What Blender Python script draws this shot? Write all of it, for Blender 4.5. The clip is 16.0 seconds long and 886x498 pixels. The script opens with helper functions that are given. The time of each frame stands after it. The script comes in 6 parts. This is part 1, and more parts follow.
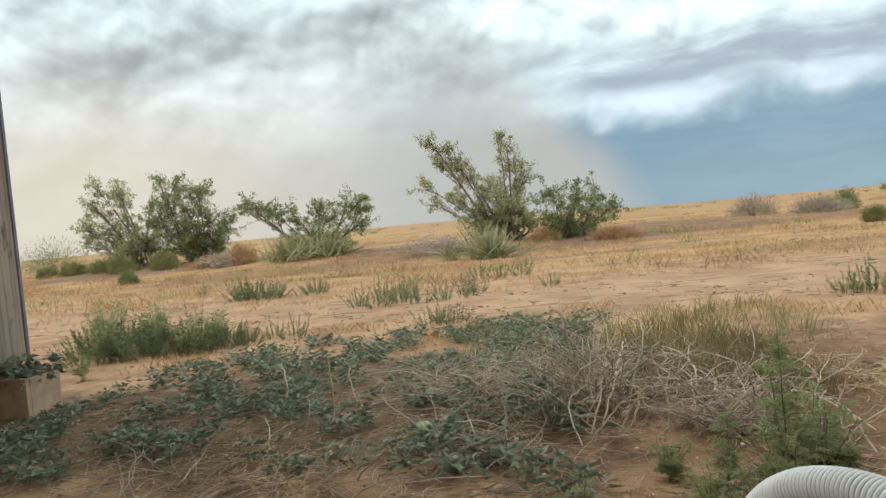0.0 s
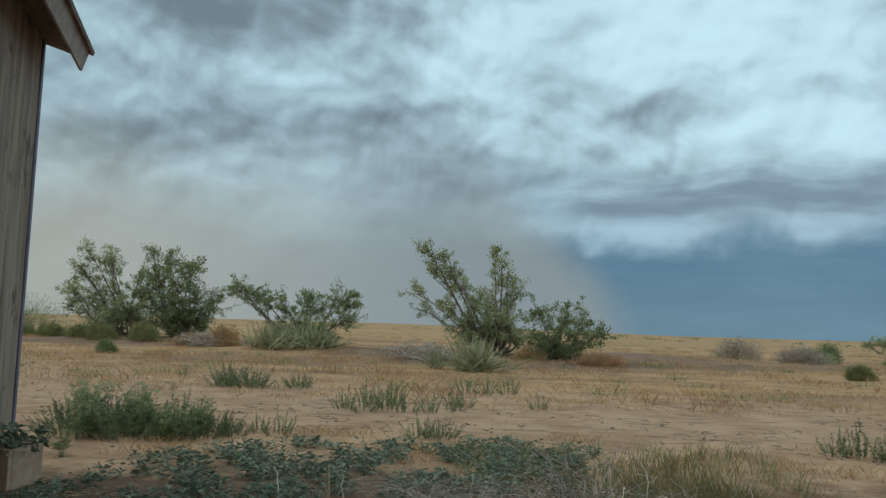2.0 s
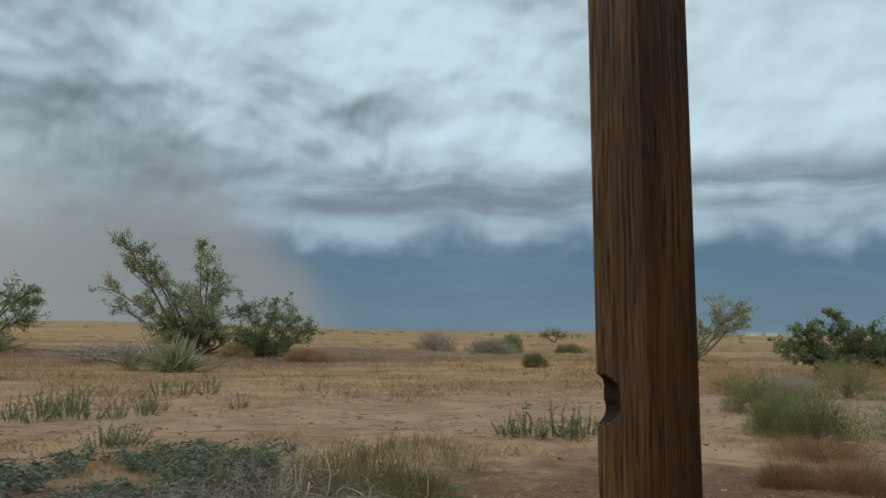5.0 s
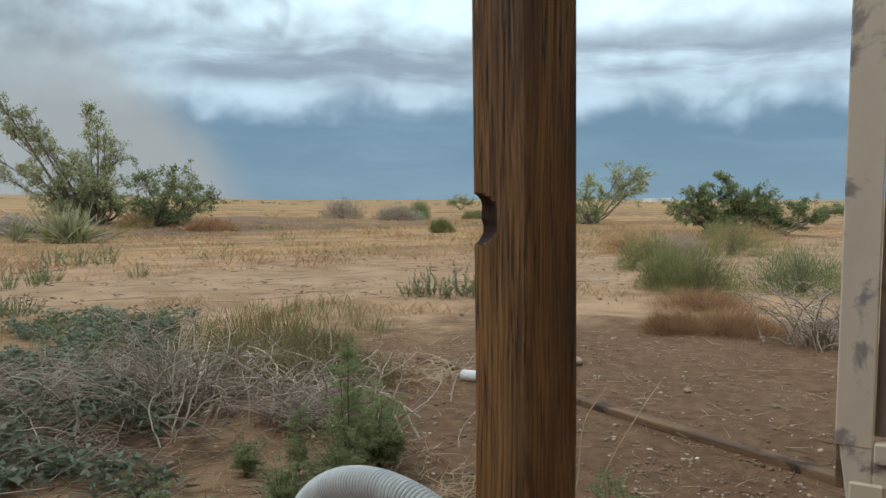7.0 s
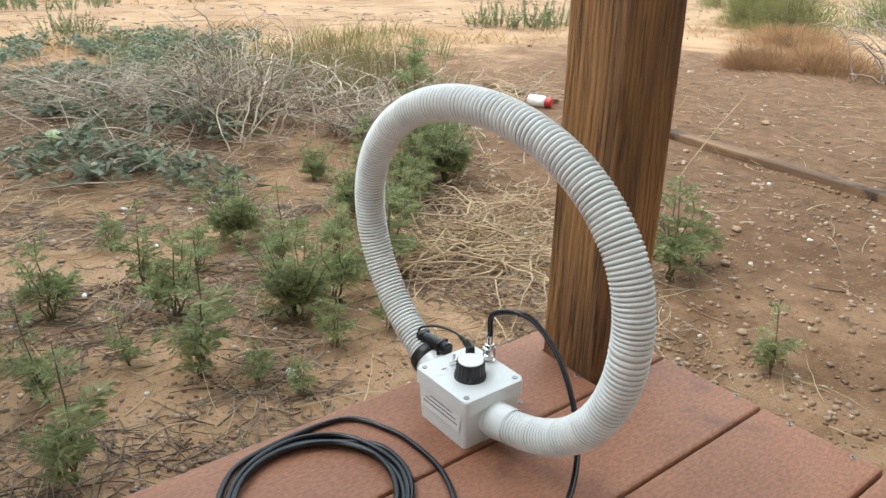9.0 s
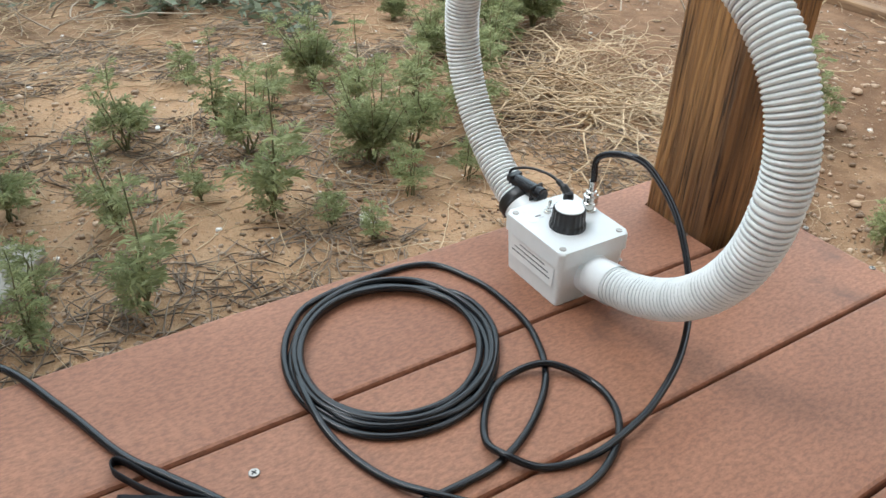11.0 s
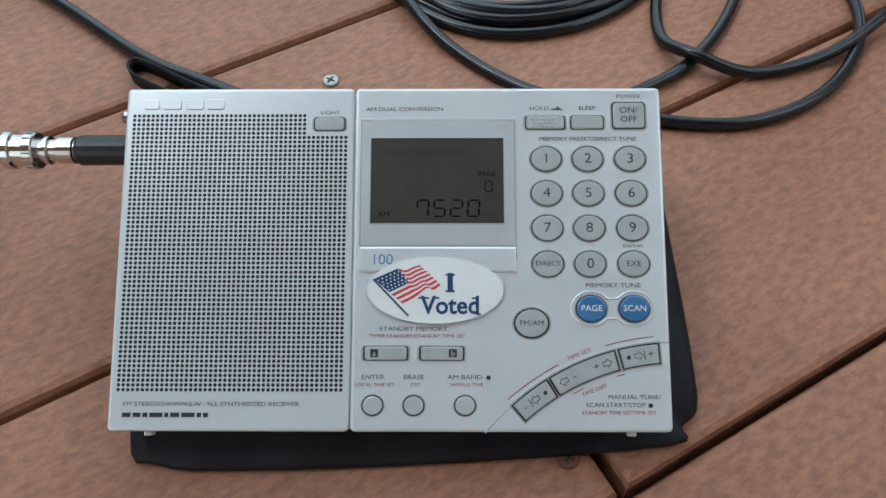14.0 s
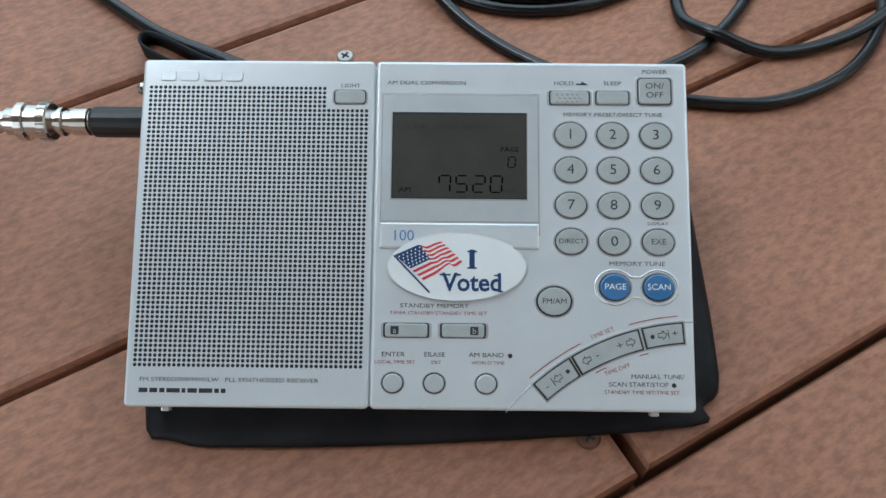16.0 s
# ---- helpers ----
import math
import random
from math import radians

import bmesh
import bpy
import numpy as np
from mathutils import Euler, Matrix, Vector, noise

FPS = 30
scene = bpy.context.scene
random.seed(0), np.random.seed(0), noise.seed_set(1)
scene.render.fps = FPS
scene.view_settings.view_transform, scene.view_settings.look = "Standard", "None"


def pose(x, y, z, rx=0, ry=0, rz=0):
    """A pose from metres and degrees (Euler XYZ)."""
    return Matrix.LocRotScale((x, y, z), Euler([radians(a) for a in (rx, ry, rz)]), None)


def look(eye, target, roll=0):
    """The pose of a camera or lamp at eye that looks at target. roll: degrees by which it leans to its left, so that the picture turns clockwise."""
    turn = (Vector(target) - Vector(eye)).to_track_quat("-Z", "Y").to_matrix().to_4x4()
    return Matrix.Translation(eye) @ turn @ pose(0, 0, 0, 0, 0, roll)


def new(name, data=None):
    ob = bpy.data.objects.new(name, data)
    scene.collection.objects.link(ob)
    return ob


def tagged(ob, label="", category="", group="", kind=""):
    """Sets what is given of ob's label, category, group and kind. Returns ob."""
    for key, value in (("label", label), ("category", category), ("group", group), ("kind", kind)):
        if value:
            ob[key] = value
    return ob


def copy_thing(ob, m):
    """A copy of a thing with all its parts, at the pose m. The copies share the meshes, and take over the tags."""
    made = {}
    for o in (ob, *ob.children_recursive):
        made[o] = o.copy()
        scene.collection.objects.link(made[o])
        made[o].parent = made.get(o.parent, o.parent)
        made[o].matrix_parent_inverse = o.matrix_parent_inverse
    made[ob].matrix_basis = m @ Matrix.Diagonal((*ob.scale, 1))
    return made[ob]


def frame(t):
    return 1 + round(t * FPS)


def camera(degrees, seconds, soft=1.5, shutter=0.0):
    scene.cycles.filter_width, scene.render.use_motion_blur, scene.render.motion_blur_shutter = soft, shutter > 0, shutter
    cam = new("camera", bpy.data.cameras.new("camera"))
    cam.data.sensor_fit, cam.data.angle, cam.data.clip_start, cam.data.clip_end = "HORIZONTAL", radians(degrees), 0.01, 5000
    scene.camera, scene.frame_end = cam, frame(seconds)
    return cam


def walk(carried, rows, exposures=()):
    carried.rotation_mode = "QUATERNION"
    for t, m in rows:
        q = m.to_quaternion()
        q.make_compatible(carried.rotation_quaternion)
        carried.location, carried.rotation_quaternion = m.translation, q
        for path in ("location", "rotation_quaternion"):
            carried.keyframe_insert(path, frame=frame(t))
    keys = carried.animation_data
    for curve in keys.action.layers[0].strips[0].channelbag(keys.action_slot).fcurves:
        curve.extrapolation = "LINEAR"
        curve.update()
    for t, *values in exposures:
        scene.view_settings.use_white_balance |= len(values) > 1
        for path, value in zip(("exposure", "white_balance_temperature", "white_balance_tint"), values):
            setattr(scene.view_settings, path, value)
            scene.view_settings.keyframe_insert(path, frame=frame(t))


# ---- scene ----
cam = camera(60.5, 16.0)
PATH = [
    (0, (0.079, 0.045, 0.586), (-0.074, 2.037, 0.513), -5.4),
    (0.5, (0.079, 0.044, 0.587), (-0.079, 2.038, 0.558), -4.9),
    (0.7, (0.069, 0.023, 0.604), (-0.062, 2.019, 0.640), -2.1),
    (1, (0.053, -0.008, 0.63), (0.024, 1.99, 0.709), 1.2),
    (1.5, (-0.04, -0.022, 0.666), (-0.15, 1.97, 0.794), 1.8),
    (2, (-0.087, -0.055, 0.682), (-0.191, 1.933, 0.88), 1.6),
    (2.5, (-0.097, -0.064, 0.692), (-0.151, 1.923, 0.914), 1.4),
    (3, (-0.099, -0.085, 0.7), (-0.117, 1.899, 0.952), 1.0),
    (3.5, (-0.091, -0.082, 0.702), (-0.062, 1.902, 0.951), 0.4),
    (4, (-0.058, -0.088, 0.702), (0.136, 1.889, 0.941), 0.1),
    (4.5, (-0.026, -0.109, 0.707), (0.396, 1.833, 0.929), 0.9),
    (4.7, (-0.01, -0.111, 0.706), (0.517, 1.806, 0.921), 1.2),
    (6.8, (0.065, -0.082, 0.656), (0.915, 1.727, 0.602), 0.2),
    (7, (0.07, -0.075, 0.645), (0.927, 1.727, 0.504), 0.2),
    (7.5, (0.075, -0.05, 0.595), (0.876, 1.735, 0.178), -0.5),
    (7.9, (0.071, -0.03, 0.554), (0.844, 1.707, -0.067), 1.9),
    (8, (0.069, -0.027, 0.542), (0.836, 1.7, -0.116), 2.3),
    (8.2, (0.066, -0.025, 0.521), (0.796, 1.693, -0.198), 2.4),
    (10.5, (0.069, -0.008, 0.477), (0.656, 1.709, -0.364), -0.3),
    (10.8, (0.080, 0.044, 0.446), (0.565, 1.699, -0.572), -0.1),
    (11, (0.073, 0.058, 0.433), (0.513, 1.664, -0.674), 1.6),
    (11.2, (0.072, 0.074, 0.423), (0.461, 1.658, -0.735), 0.3),
    (11.5, (0.084, 0.077, 0.4), (0.436, 1.618, -0.825), -2.1),
    (12, (0.074, 0.116, 0.357), (0.343, 1.541, -1.021), -2.2),
    (12.2, (0.061, 0.121, 0.340), (0.369, 1.486, -1.089), 0.8),
    (12.5, (0.058, 0.134, 0.319), (0.343, 1.415, -1.19), -0.5),
    (13, (0.046, 0.162, 0.293), (0.293, 1.375, -1.278), -0.2),
    (13.2, (0.038, 0.157, 0.274), (0.329, 1.357, -1.299), 3.5),
    (13.5, (0.045, 0.152, 0.268), (0.256, 1.287, -1.365), -1.7),
    (14, (0.045, 0.149, 0.264), (0.242, 1.258, -1.389), -2.3),
    (14.5, (0.04, 0.148, 0.262), (0.237, 1.255, -1.392), -1.7),
    (15, (0.037, 0.149, 0.262), (0.238, 1.247, -1.398), -1.4),
    (15.5, (0.037, 0.15, 0.259), (0.237, 1.237, -1.407), -1.6),
    (16, (0.037, 0.15, 0.259), (0.232, 1.229, -1.414), -1.6),
]
EXPOSURES = [(0.0, 0.6, 6500, 9), (0.4, 0.5, 6450, 9), (1.0, 0.0, 5900, 5), (1.5, -0.2, 5700, 1), (2.5, -0.35, 5450, -2), (3.5, -0.47, 5620, 1), (4.5, -0.47, 5820, 4), (6.8, 0.12, 5900, 6), (7.4, 0.48, 5950, 7), (8.0, 1.1, 6050, 8), (10.3, 1.55, 6000, 8), (11.0, 1.62, 5920, 8), (11.5, 1.6, 5900, 8), (12.5, 1.5, 5800, 6), (14.0, 1.25, 5600, 4), (16.0, 1.25, 5550, 4)]
walk(cam, [(t, look(eye, target, roll)) for t, eye, target, roll in PATH], EXPOSURES)

# ---- sky and sun ----
G = -0.37  # ground level; the deck's surface is z = 0


class Nodes:
    """Short spelling for node trees."""

    def __init__(self, tree):
        self.t = tree
        tree.nodes.clear()

    def n(self, kind, **sets):
        node = self.t.nodes.new(kind)
        for k, val in sets.items():
            if k == "op":
                node.operation = val
            elif k == "interp":
                node.interpolation_type = val
            elif k == "feature":
                node.feature = val
            elif k == "blend":
                node.data_type = "RGBA"
                node.blend_type = val
        return node

    def put(self, socket, value):
        if isinstance(value, bpy.types.NodeSocket):
            self.t.links.new(value, socket)
        elif isinstance(value, (tuple, list)) and len(value) == 3 and socket.type == "RGBA":
            socket.default_value = (*value, 1)
        else:
            socket.default_value = value

    def math(self, op, a, b=0.0, c=0.0):
        m = self.n("ShaderNodeMath", op=op)
        self.put(m.inputs[0], a), self.put(m.inputs[1], b), self.put(m.inputs[2], c)
        return m.outputs[0]

    def step(self, x, lo, hi, a=0.0, b=1.0):
        m = self.n("ShaderNodeMapRange", interp="SMOOTHSTEP")
        for i, val in enumerate((x, lo, hi, a, b)):
            self.put(m.inputs[i], val)
        return m.outputs[0]

    def mix(self, f, a, b, kind="MIX"):
        m = self.n("ShaderNodeMix", blend=kind)
        self.put(m.inputs[0], f), self.put(m.inputs[6], a), self.put(m.inputs[7], b)
        return m.outputs[2]

    def noise(self, vec, scale, detail=4.0, rough=0.55, warp=0.0):
        m = self.n("ShaderNodeTexNoise")
        if vec is not None:
            self.put(m.inputs["Vector"], vec)
        self.put(m.inputs["Scale"], scale), self.put(m.inputs["Detail"], detail)
        self.put(m.inputs["Roughness"], rough), self.put(m.inputs["Distortion"], warp)
        return m.outputs[0]

    def scaled(self, vec, sx, sy, sz, place=(0, 0, 0), turn=(0, 0, 0)):
        m = self.n("ShaderNodeMapping")
        self.put(m.inputs[0], vec)
        m.inputs[1].default_value, m.inputs[2].default_value, m.inputs[3].default_value = place, turn, (sx, sy, sz)
        return m.outputs[0]


def make_sky():
    world = bpy.data.worlds.new("storm_sky")
    scene.world = world
    world.use_nodes = True
    k = Nodes(world.node_tree)
    way = k.n("ShaderNodeTexCoord").outputs["Generated"]
    sep = k.n("ShaderNodeSeparateXYZ")
    k.put(sep.inputs[0], way)
    x, y, z = sep.outputs
    az = k.math("MULTIPLY", k.math("ARCTAN2", x, y), 57.2958)   # degrees, to the right of +y
    el = k.math("MULTIPLY", k.math("ARCSINE", z), 57.2958)

    def plane(a, b):
        c = k.n("ShaderNodeCombineXYZ")
        k.put(c.inputs[0], a), k.put(c.inputs[1], b)
        return c.outputs[0]

    def centred(n, amount):
        return k.math("MULTIPLY", k.math("SUBTRACT", n, 0.5), amount)

    p = plane(k.math("MULTIPLY", az, 0.085), k.math("MULTIPLY", el, 0.105))
    # a slow swirl that bends all the cloud shapes
    swirl_a, swirl_b = k.noise(k.scaled(p, 1, 1, 1, (3, 1, 0)), 1.1, 2, 0.5), k.noise(k.scaled(p, 1, 1, 1, (9, 6, 0)), 1.3, 2, 0.5)
    waz, wel = k.math("ADD", az, centred(swirl_a, 4.5)), k.math("ADD", el, centred(swirl_b, 2.4))
    w = plane(k.math("MULTIPLY", waz, 0.085), k.math("MULTIPLY", wel, 0.105))
    big = k.noise(w, 1.05, 7, 0.47)
    fine = k.noise(k.scaled(w, 1, 1, 1, (7, 3, 0)), 2.6, 5, 0.43)
    fine_up = k.noise(k.scaled(w, 1, 1, 1, (6.97, 3.075, 0)), 2.6, 5, 0.43)
    big_up = k.noise(k.scaled(w, 1, 1, 1, (-0.03, 0.12, 0)), 1.05, 7, 0.47)
    streak = k.noise(k.scaled(w, 0.42, 2.0, 1, (2, 9, 0), (0, 0, 0.08)), 1.6, 7, 0.56)
    soft = k.noise(k.scaled(p, 0.8, 0.8, 1, (1, 4, 0)), 0.7, 3, 0.5)
    # billows: dense parts are paler, and their upper edges catch the light
    relief = k.math("ADD", k.math("MULTIPLY", k.math("SUBTRACT", fine, fine_up), 0.62), k.math("MULTIPLY", k.math("SUBTRACT", big, big_up), 0.75))
    lightness = k.math("ADD", k.math("ADD", k.math("MULTIPLY", big, 0.60), k.math("MULTIPLY", fine, 0.27)), relief)

    def mass(a0, e0, ra, re):
        da, de = k.math("DIVIDE", k.math("SUBTRACT", waz, a0), ra), k.math("DIVIDE", k.math("SUBTRACT", wel, e0), re)
        return k.step(k.math("SQRT", k.math("ADD", k.math("MULTIPLY", da, da), k.math("MULTIPLY", de, de))), 1.25, 0.35)

    # grey masses, and the brighter cloud between and to the right of them
    for a0, e0, ra, re, amount in ((-20, 23.5, 17, 4.6, -0.35), (-25, 14.5, 12, 5.4, -0.24), (-6, 15.0, 9, 4.5, -0.12), (-2, 11.0, 11, 3.5, -0.12), (7, 19.5, 5.0, 2.6, -0.08), (13, 15.8, 5.0, 1.6, -0.07), (-14.5, 16.5, 3.5, 2.5, 0.07), (-4, 20.5, 6, 2.2, 0.10), (20, 14, 13, 1.7, 0.13), (13, 21.5, 17, 5.0, 0.19)):
        lightness = k.math("ADD", lightness, k.math("MULTIPLY", mass(a0, e0, ra, re), amount))
    clouds = k.mix(k.step(lightness, -0.02, 0.74), (0.165, 0.188, 0.204), (0.585, 0.685, 0.71))
    far_right = k.math("MULTIPLY", k.step(az, 24, 40), k.step(el, 8, 14))
    clouds = k.mix(k.math("MULTIPLY", far_right, 0.45), clouds, (0.66, 0.75, 0.79))
    low = k.math("MULTIPLY", k.step(el, 12, 7), k.step(az, 2, 10))
    clouds = k.mix(k.math("MULTIPLY", low, 0.6), clouds, (0.29, 0.36, 0.42))
    # band of flat dark streaks with a bright billowing rim below it
    band = k.math("MULTIPLY", k.step(wel, 6.8, 8.6), k.step(wel, 12.6, 10.4))
    band = k.math("MULTIPLY", band, k.step(waz, 1, 9))
    clouds = k.mix(k.math("MULTIPLY", k.math("MULTIPLY", band, 0.9), k.step(streak, 0.34, 0.62)), clouds, (0.185, 0.215, 0.255))
    rim = k.math("MULTIPLY", k.step(wel, 4.9, 6.2), k.step(el, 9.0, 7.0))
    rim = k.math("MULTIPLY", rim, k.math("MULTIPLY", k.step(az, 6, 12), k.step(k.math("ADD", fine, relief), 0.38, 0.66)))
    clouds = k.mix(k.math("MULTIPLY", rim, 0.45), clouds, (0.38, 0.46, 0.51))
    # blue rain curtain under the storm, to the right
    edge_el = k.math("ADD", el, centred(fine, 5.5))
    rain = k.math("MULTIPLY", k.step(edge_el, 7.6, 5.0), k.step(az, -14, 4))
    blue = k.mix(k.step(el, 0.0, 5.0), (0.142, 0.200, 0.240), (0.118, 0.180, 0.232))
    blue = k.mix(k.math("MULTIPLY", k.step(streak, 0.42, 0.66), 0.35), blue, (0.185, 0.255, 0.305))
    sky = k.mix(rain, clouds, blue)
    mid = k.math("MULTIPLY", k.step(el, 14, 7), k.step(k.math("ABSOLUTE", k.math("ADD", az, 3.0)), 12.0, 2.0))
    sky = k.mix(k.math("MULTIPLY", mid, 0.45), sky, (0.18, 0.25, 0.30))
    # dust wall from the left
    lean = k.math("ADD", az, k.math("MULTIPLY", el, 0.75))
    lean = k.math("ADD", lean, centred(big, 9.0))
    dust = k.step(lean, 12.6, 7.5)
    top = k.math("ADD", el, centred(soft, 9.0))
    dust = k.math("MULTIPLY", dust, k.step(top, 16.0, 3.5))
    beige = k.mix(k.step(az, -2, -30), (0.250, 0.250, 0.240), (0.355, 0.322, 0.268))
    sky = k.mix(k.math("MULTIPLY", dust, 0.93), sky, beige)
    # brighter, thinner cloud overhead and behind
    back = k.math("MAXIMUM", k.step(el, 32, 70), k.step(k.math("ABSOLUTE", az), 75, 130))
    back = k.math("MULTIPLY", back, k.step(el, -2, 12))
    sky = k.mix(back, sky, k.mix(big, (0.50, 0.53, 0.55), (0.85, 0.87, 0.87)))
    below = k.step(el, -0.4, -2.0)
    sky = k.mix(below, sky, (0.20, 0.15, 0.10))
    bg = k.n("ShaderNodeBackground")
    k.put(bg.inputs[0], sky), k.put(bg.inputs[1], 1.4)
    out = k.n("ShaderNodeOutputWorld")
    k.t.links.new(bg.outputs[0], out.inputs[0])


make_sky()
sun = new("sun", bpy.data.lights.new("sun", "SUN"))
sun.data.energy, sun.data.angle, sun.data.color = 0.9, radians(28), (1.0, 0.95, 0.88)
sun.matrix_world = look((-24, 5, 34), (0, 0, 0))


# ---- materials ----
def material(name, col, col2=None, scale=8.0, rough=0.7, metal=0.0, bump=0.0, bump_scale=None, stretch=(1, 1, 1), contrast=(0.35, 0.65),
             vary=0.0, fine=0.0, stain=None, stain_at=(0.6, 0.75), stain_scale=3.0, spec=0.5, coat=0.0, translucent=0.0, fine_scale=400.0):
    """A surface with a base colour varied at two scales, optional stains and a relief. Coordinates are the object's own metres."""
    m = bpy.data.materials.new(name)
    m.use_nodes = True
    k = Nodes(m.node_tree)
    obj = k.n("ShaderNodeTexCoord").outputs["Object"]
    vec = k.scaled(obj, *stretch)
    big = k.noise(vec, scale, 5, 0.6, 0.2)
    colour = k.mix(k.step(big, *contrast), col, col2 or col)
    small = k.noise(vec, bump_scale or scale * 6, 4, 0.6)
    if fine:
        grain = k.noise(vec, fine_scale, 3, 0.7)
        colour = k.mix(1.0, colour, k.mix(k.step(grain, 0.3, 0.7), (1 - fine, 1 - fine, 1 - fine), (1 + fine, 1 + fine, 1 + fine)), "MULTIPLY")
    if stain:
        patch = k.noise(obj, stain_scale, 7, 0.62, 0.4)
        colour = k.mix(k.step(patch, *stain_at), colour, stain)
    if vary:
        chance = k.n("ShaderNodeObjectInfo").outputs["Random"]
        isle = k.n("ShaderNodeNewGeometry").outputs["Random Per Island"]
        shade = k.math("ADD", k.math("MULTIPLY", chance, vary * 0.5), k.math("MULTIPLY", isle, vary * 1.5))
        shade = k.math("ADD", shade, 1 - vary)
        tone = k.n("ShaderNodeCombineXYZ")
        for i in range(3):
            k.put(tone.inputs[i], shade)
        colour = k.mix(1.0, colour, tone.outputs[0], "MULTIPLY")
    b = k.n("ShaderNodeBsdfPrincipled")
    k.put(b.inputs["Base Color"], colour), k.put(b.inputs["Metallic"], metal)
    k.put(b.inputs["Roughness"], k.math("ADD", rough - 0.06, k.math("MULTIPLY", small, 0.12)))
    k.put(b.inputs["Specular IOR Level"], spec), k.put(b.inputs["Coat Weight"], coat)
    if bump:
        r = k.n("ShaderNodeBump")
        k.put(r.inputs["Strength"], min(1.0, bump * 60)), k.put(r.inputs["Distance"], bump), k.put(r.inputs["Height"], small)
        k.put(b.inputs["Normal"], r.outputs[0])
    shader = b.outputs[0]
    if translucent:
        tr = k.n("ShaderNodeBsdfTranslucent")
        k.put(tr.inputs[0], colour)
        mx = k.n("ShaderNodeMixShader")
        k.put(mx.inputs[0], translucent), k.put(mx.inputs[1], shader), k.put(mx.inputs[2], tr.outputs[0])
        shader = mx.outputs[0]
    out = k.n("ShaderNodeOutputMaterial")
    k.t.links.new(shader, out.inputs[0])
    return m


def ground_material():
    m = bpy.data.materials.new("desert_soil")
    m.use_nodes = True
    k = Nodes(m.node_tree)
    pos = k.n("ShaderNodeTexCoord").outputs["Object"]
    sep = k.n("ShaderNodeSeparateXYZ")
    k.put(sep.inputs[0], pos)
    x, y, z = sep.outputs
    wide = k.noise(pos, 0.35, 5, 0.6)
    patch = k.noise(pos, 1.7, 6, 0.62, 0.3)
    clod = k.noise(pos, 14, 6, 0.65)
    grit = k.noise(pos, 120, 4, 0.7)
    soil = k.mix(k.step(patch, 0.32, 0.68), (0.250, 0.144, 0.077), (0.465, 0.296, 0.168))
    soil = k.mix(k.step(clod, 0.35, 0.7), soil, k.mix(0.5, soil, (0.42, 0.30, 0.19)))
    # darker, disturbed red soil beside the long timber
    dx, dy = k.math("SUBTRACT", x, 2.9), k.math("SUBTRACT", y, 3.0)
    reach = k.math("SQRT", k.math("ADD", k.math("MULTIPLY", dx, dx), k.math("MULTIPLY", dy, dy)))
    reach = k.math("ADD", reach, k.math("MULTIPLY", k.math("SUBTRACT", patch, 0.5), 2.4))
    dug = k.mix(k.step(clod, 0.35, 0.7), (0.095, 0.052, 0.030), (0.190, 0.106, 0.060))
    soil = k.mix(k.math("MULTIPLY", k.step(reach, 3.0, 1.9), 0.85), soil, dug)
    # darker brown soil under the vines and dead stems
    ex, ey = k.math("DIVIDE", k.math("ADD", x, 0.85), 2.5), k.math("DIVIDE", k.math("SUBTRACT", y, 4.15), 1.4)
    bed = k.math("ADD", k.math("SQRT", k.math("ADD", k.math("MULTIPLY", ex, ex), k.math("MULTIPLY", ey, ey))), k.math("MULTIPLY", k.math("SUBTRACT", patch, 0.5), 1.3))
    bed_soil = k.mix(k.step(clod, 0.35, 0.7), (0.060, 0.042, 0.030), (0.150, 0.098, 0.062))
    soil = k.mix(k.math("MULTIPLY", k.step(bed, 1.1, 0.75), 0.8), soil, bed_soil)
    # packed sandy track
    wob = k.math("MULTIPLY", k.math("SUBTRACT", wide, 0.5), 3.2)
    wob = k.math("ADD", wob, k.math("MULTIPLY", k.math("SUBTRACT", patch, 0.5), 1.6))
    line = k.math("ADD", k.math("ADD", y, k.math("MULTIPLY", k.math("MINIMUM", x, 0.0), 0.42)), wob)
    track = k.math("MULTIPLY", k.step(line, 6.5, 7.6), k.step(line, 11.2, 9.4))
    sand = k.mix(k.step(patch, 0.35, 0.65), (0.31, 0.196, 0.113), (0.405, 0.272, 0.166))
    base = k.mix(k.math("MULTIPLY", track, 0.85), soil, sand)
    # straw-coloured plain beyond the track, with streaks of bare soil
    flat = k.noise(k.scaled(pos, 0.12, 0.55, 1), 1.0, 6, 0.65, 0.4)
    straw = k.mix(k.step(flat, 0.38, 0.62), (0.19, 0.115, 0.065), (0.44, 0.275, 0.125))
    mott = k.noise(k.scaled(pos, 0.6, 1.3, 1), 1.0, 6, 0.7, 0.5)
    straw = k.mix(k.math("MULTIPLY", k.step(mott, 0.50, 0.62), 0.7), straw, (0.17, 0.105, 0.062))
    # bare brown earth on the mounds round the bushes
    for mx, my, rx, ry in ((4.6, 24.0, 4.2, 3.0), (-3.0, 24.6, 2.6, 2.4), (-11.0, 26.0, 5.0, 2.6), (1.0, 20.5, 3.5, 1.6)):
        ux, uy = k.math("DIVIDE", k.math("SUBTRACT", x, mx), rx), k.math("DIVIDE", k.math("SUBTRACT", y, my), ry)
        bare = k.math("ADD", k.math("SQRT", k.math("ADD", k.math("MULTIPLY", ux, ux), k.math("MULTIPLY", uy, uy))), k.math("MULTIPLY", k.math("SUBTRACT", flat, 0.5), 1.2))
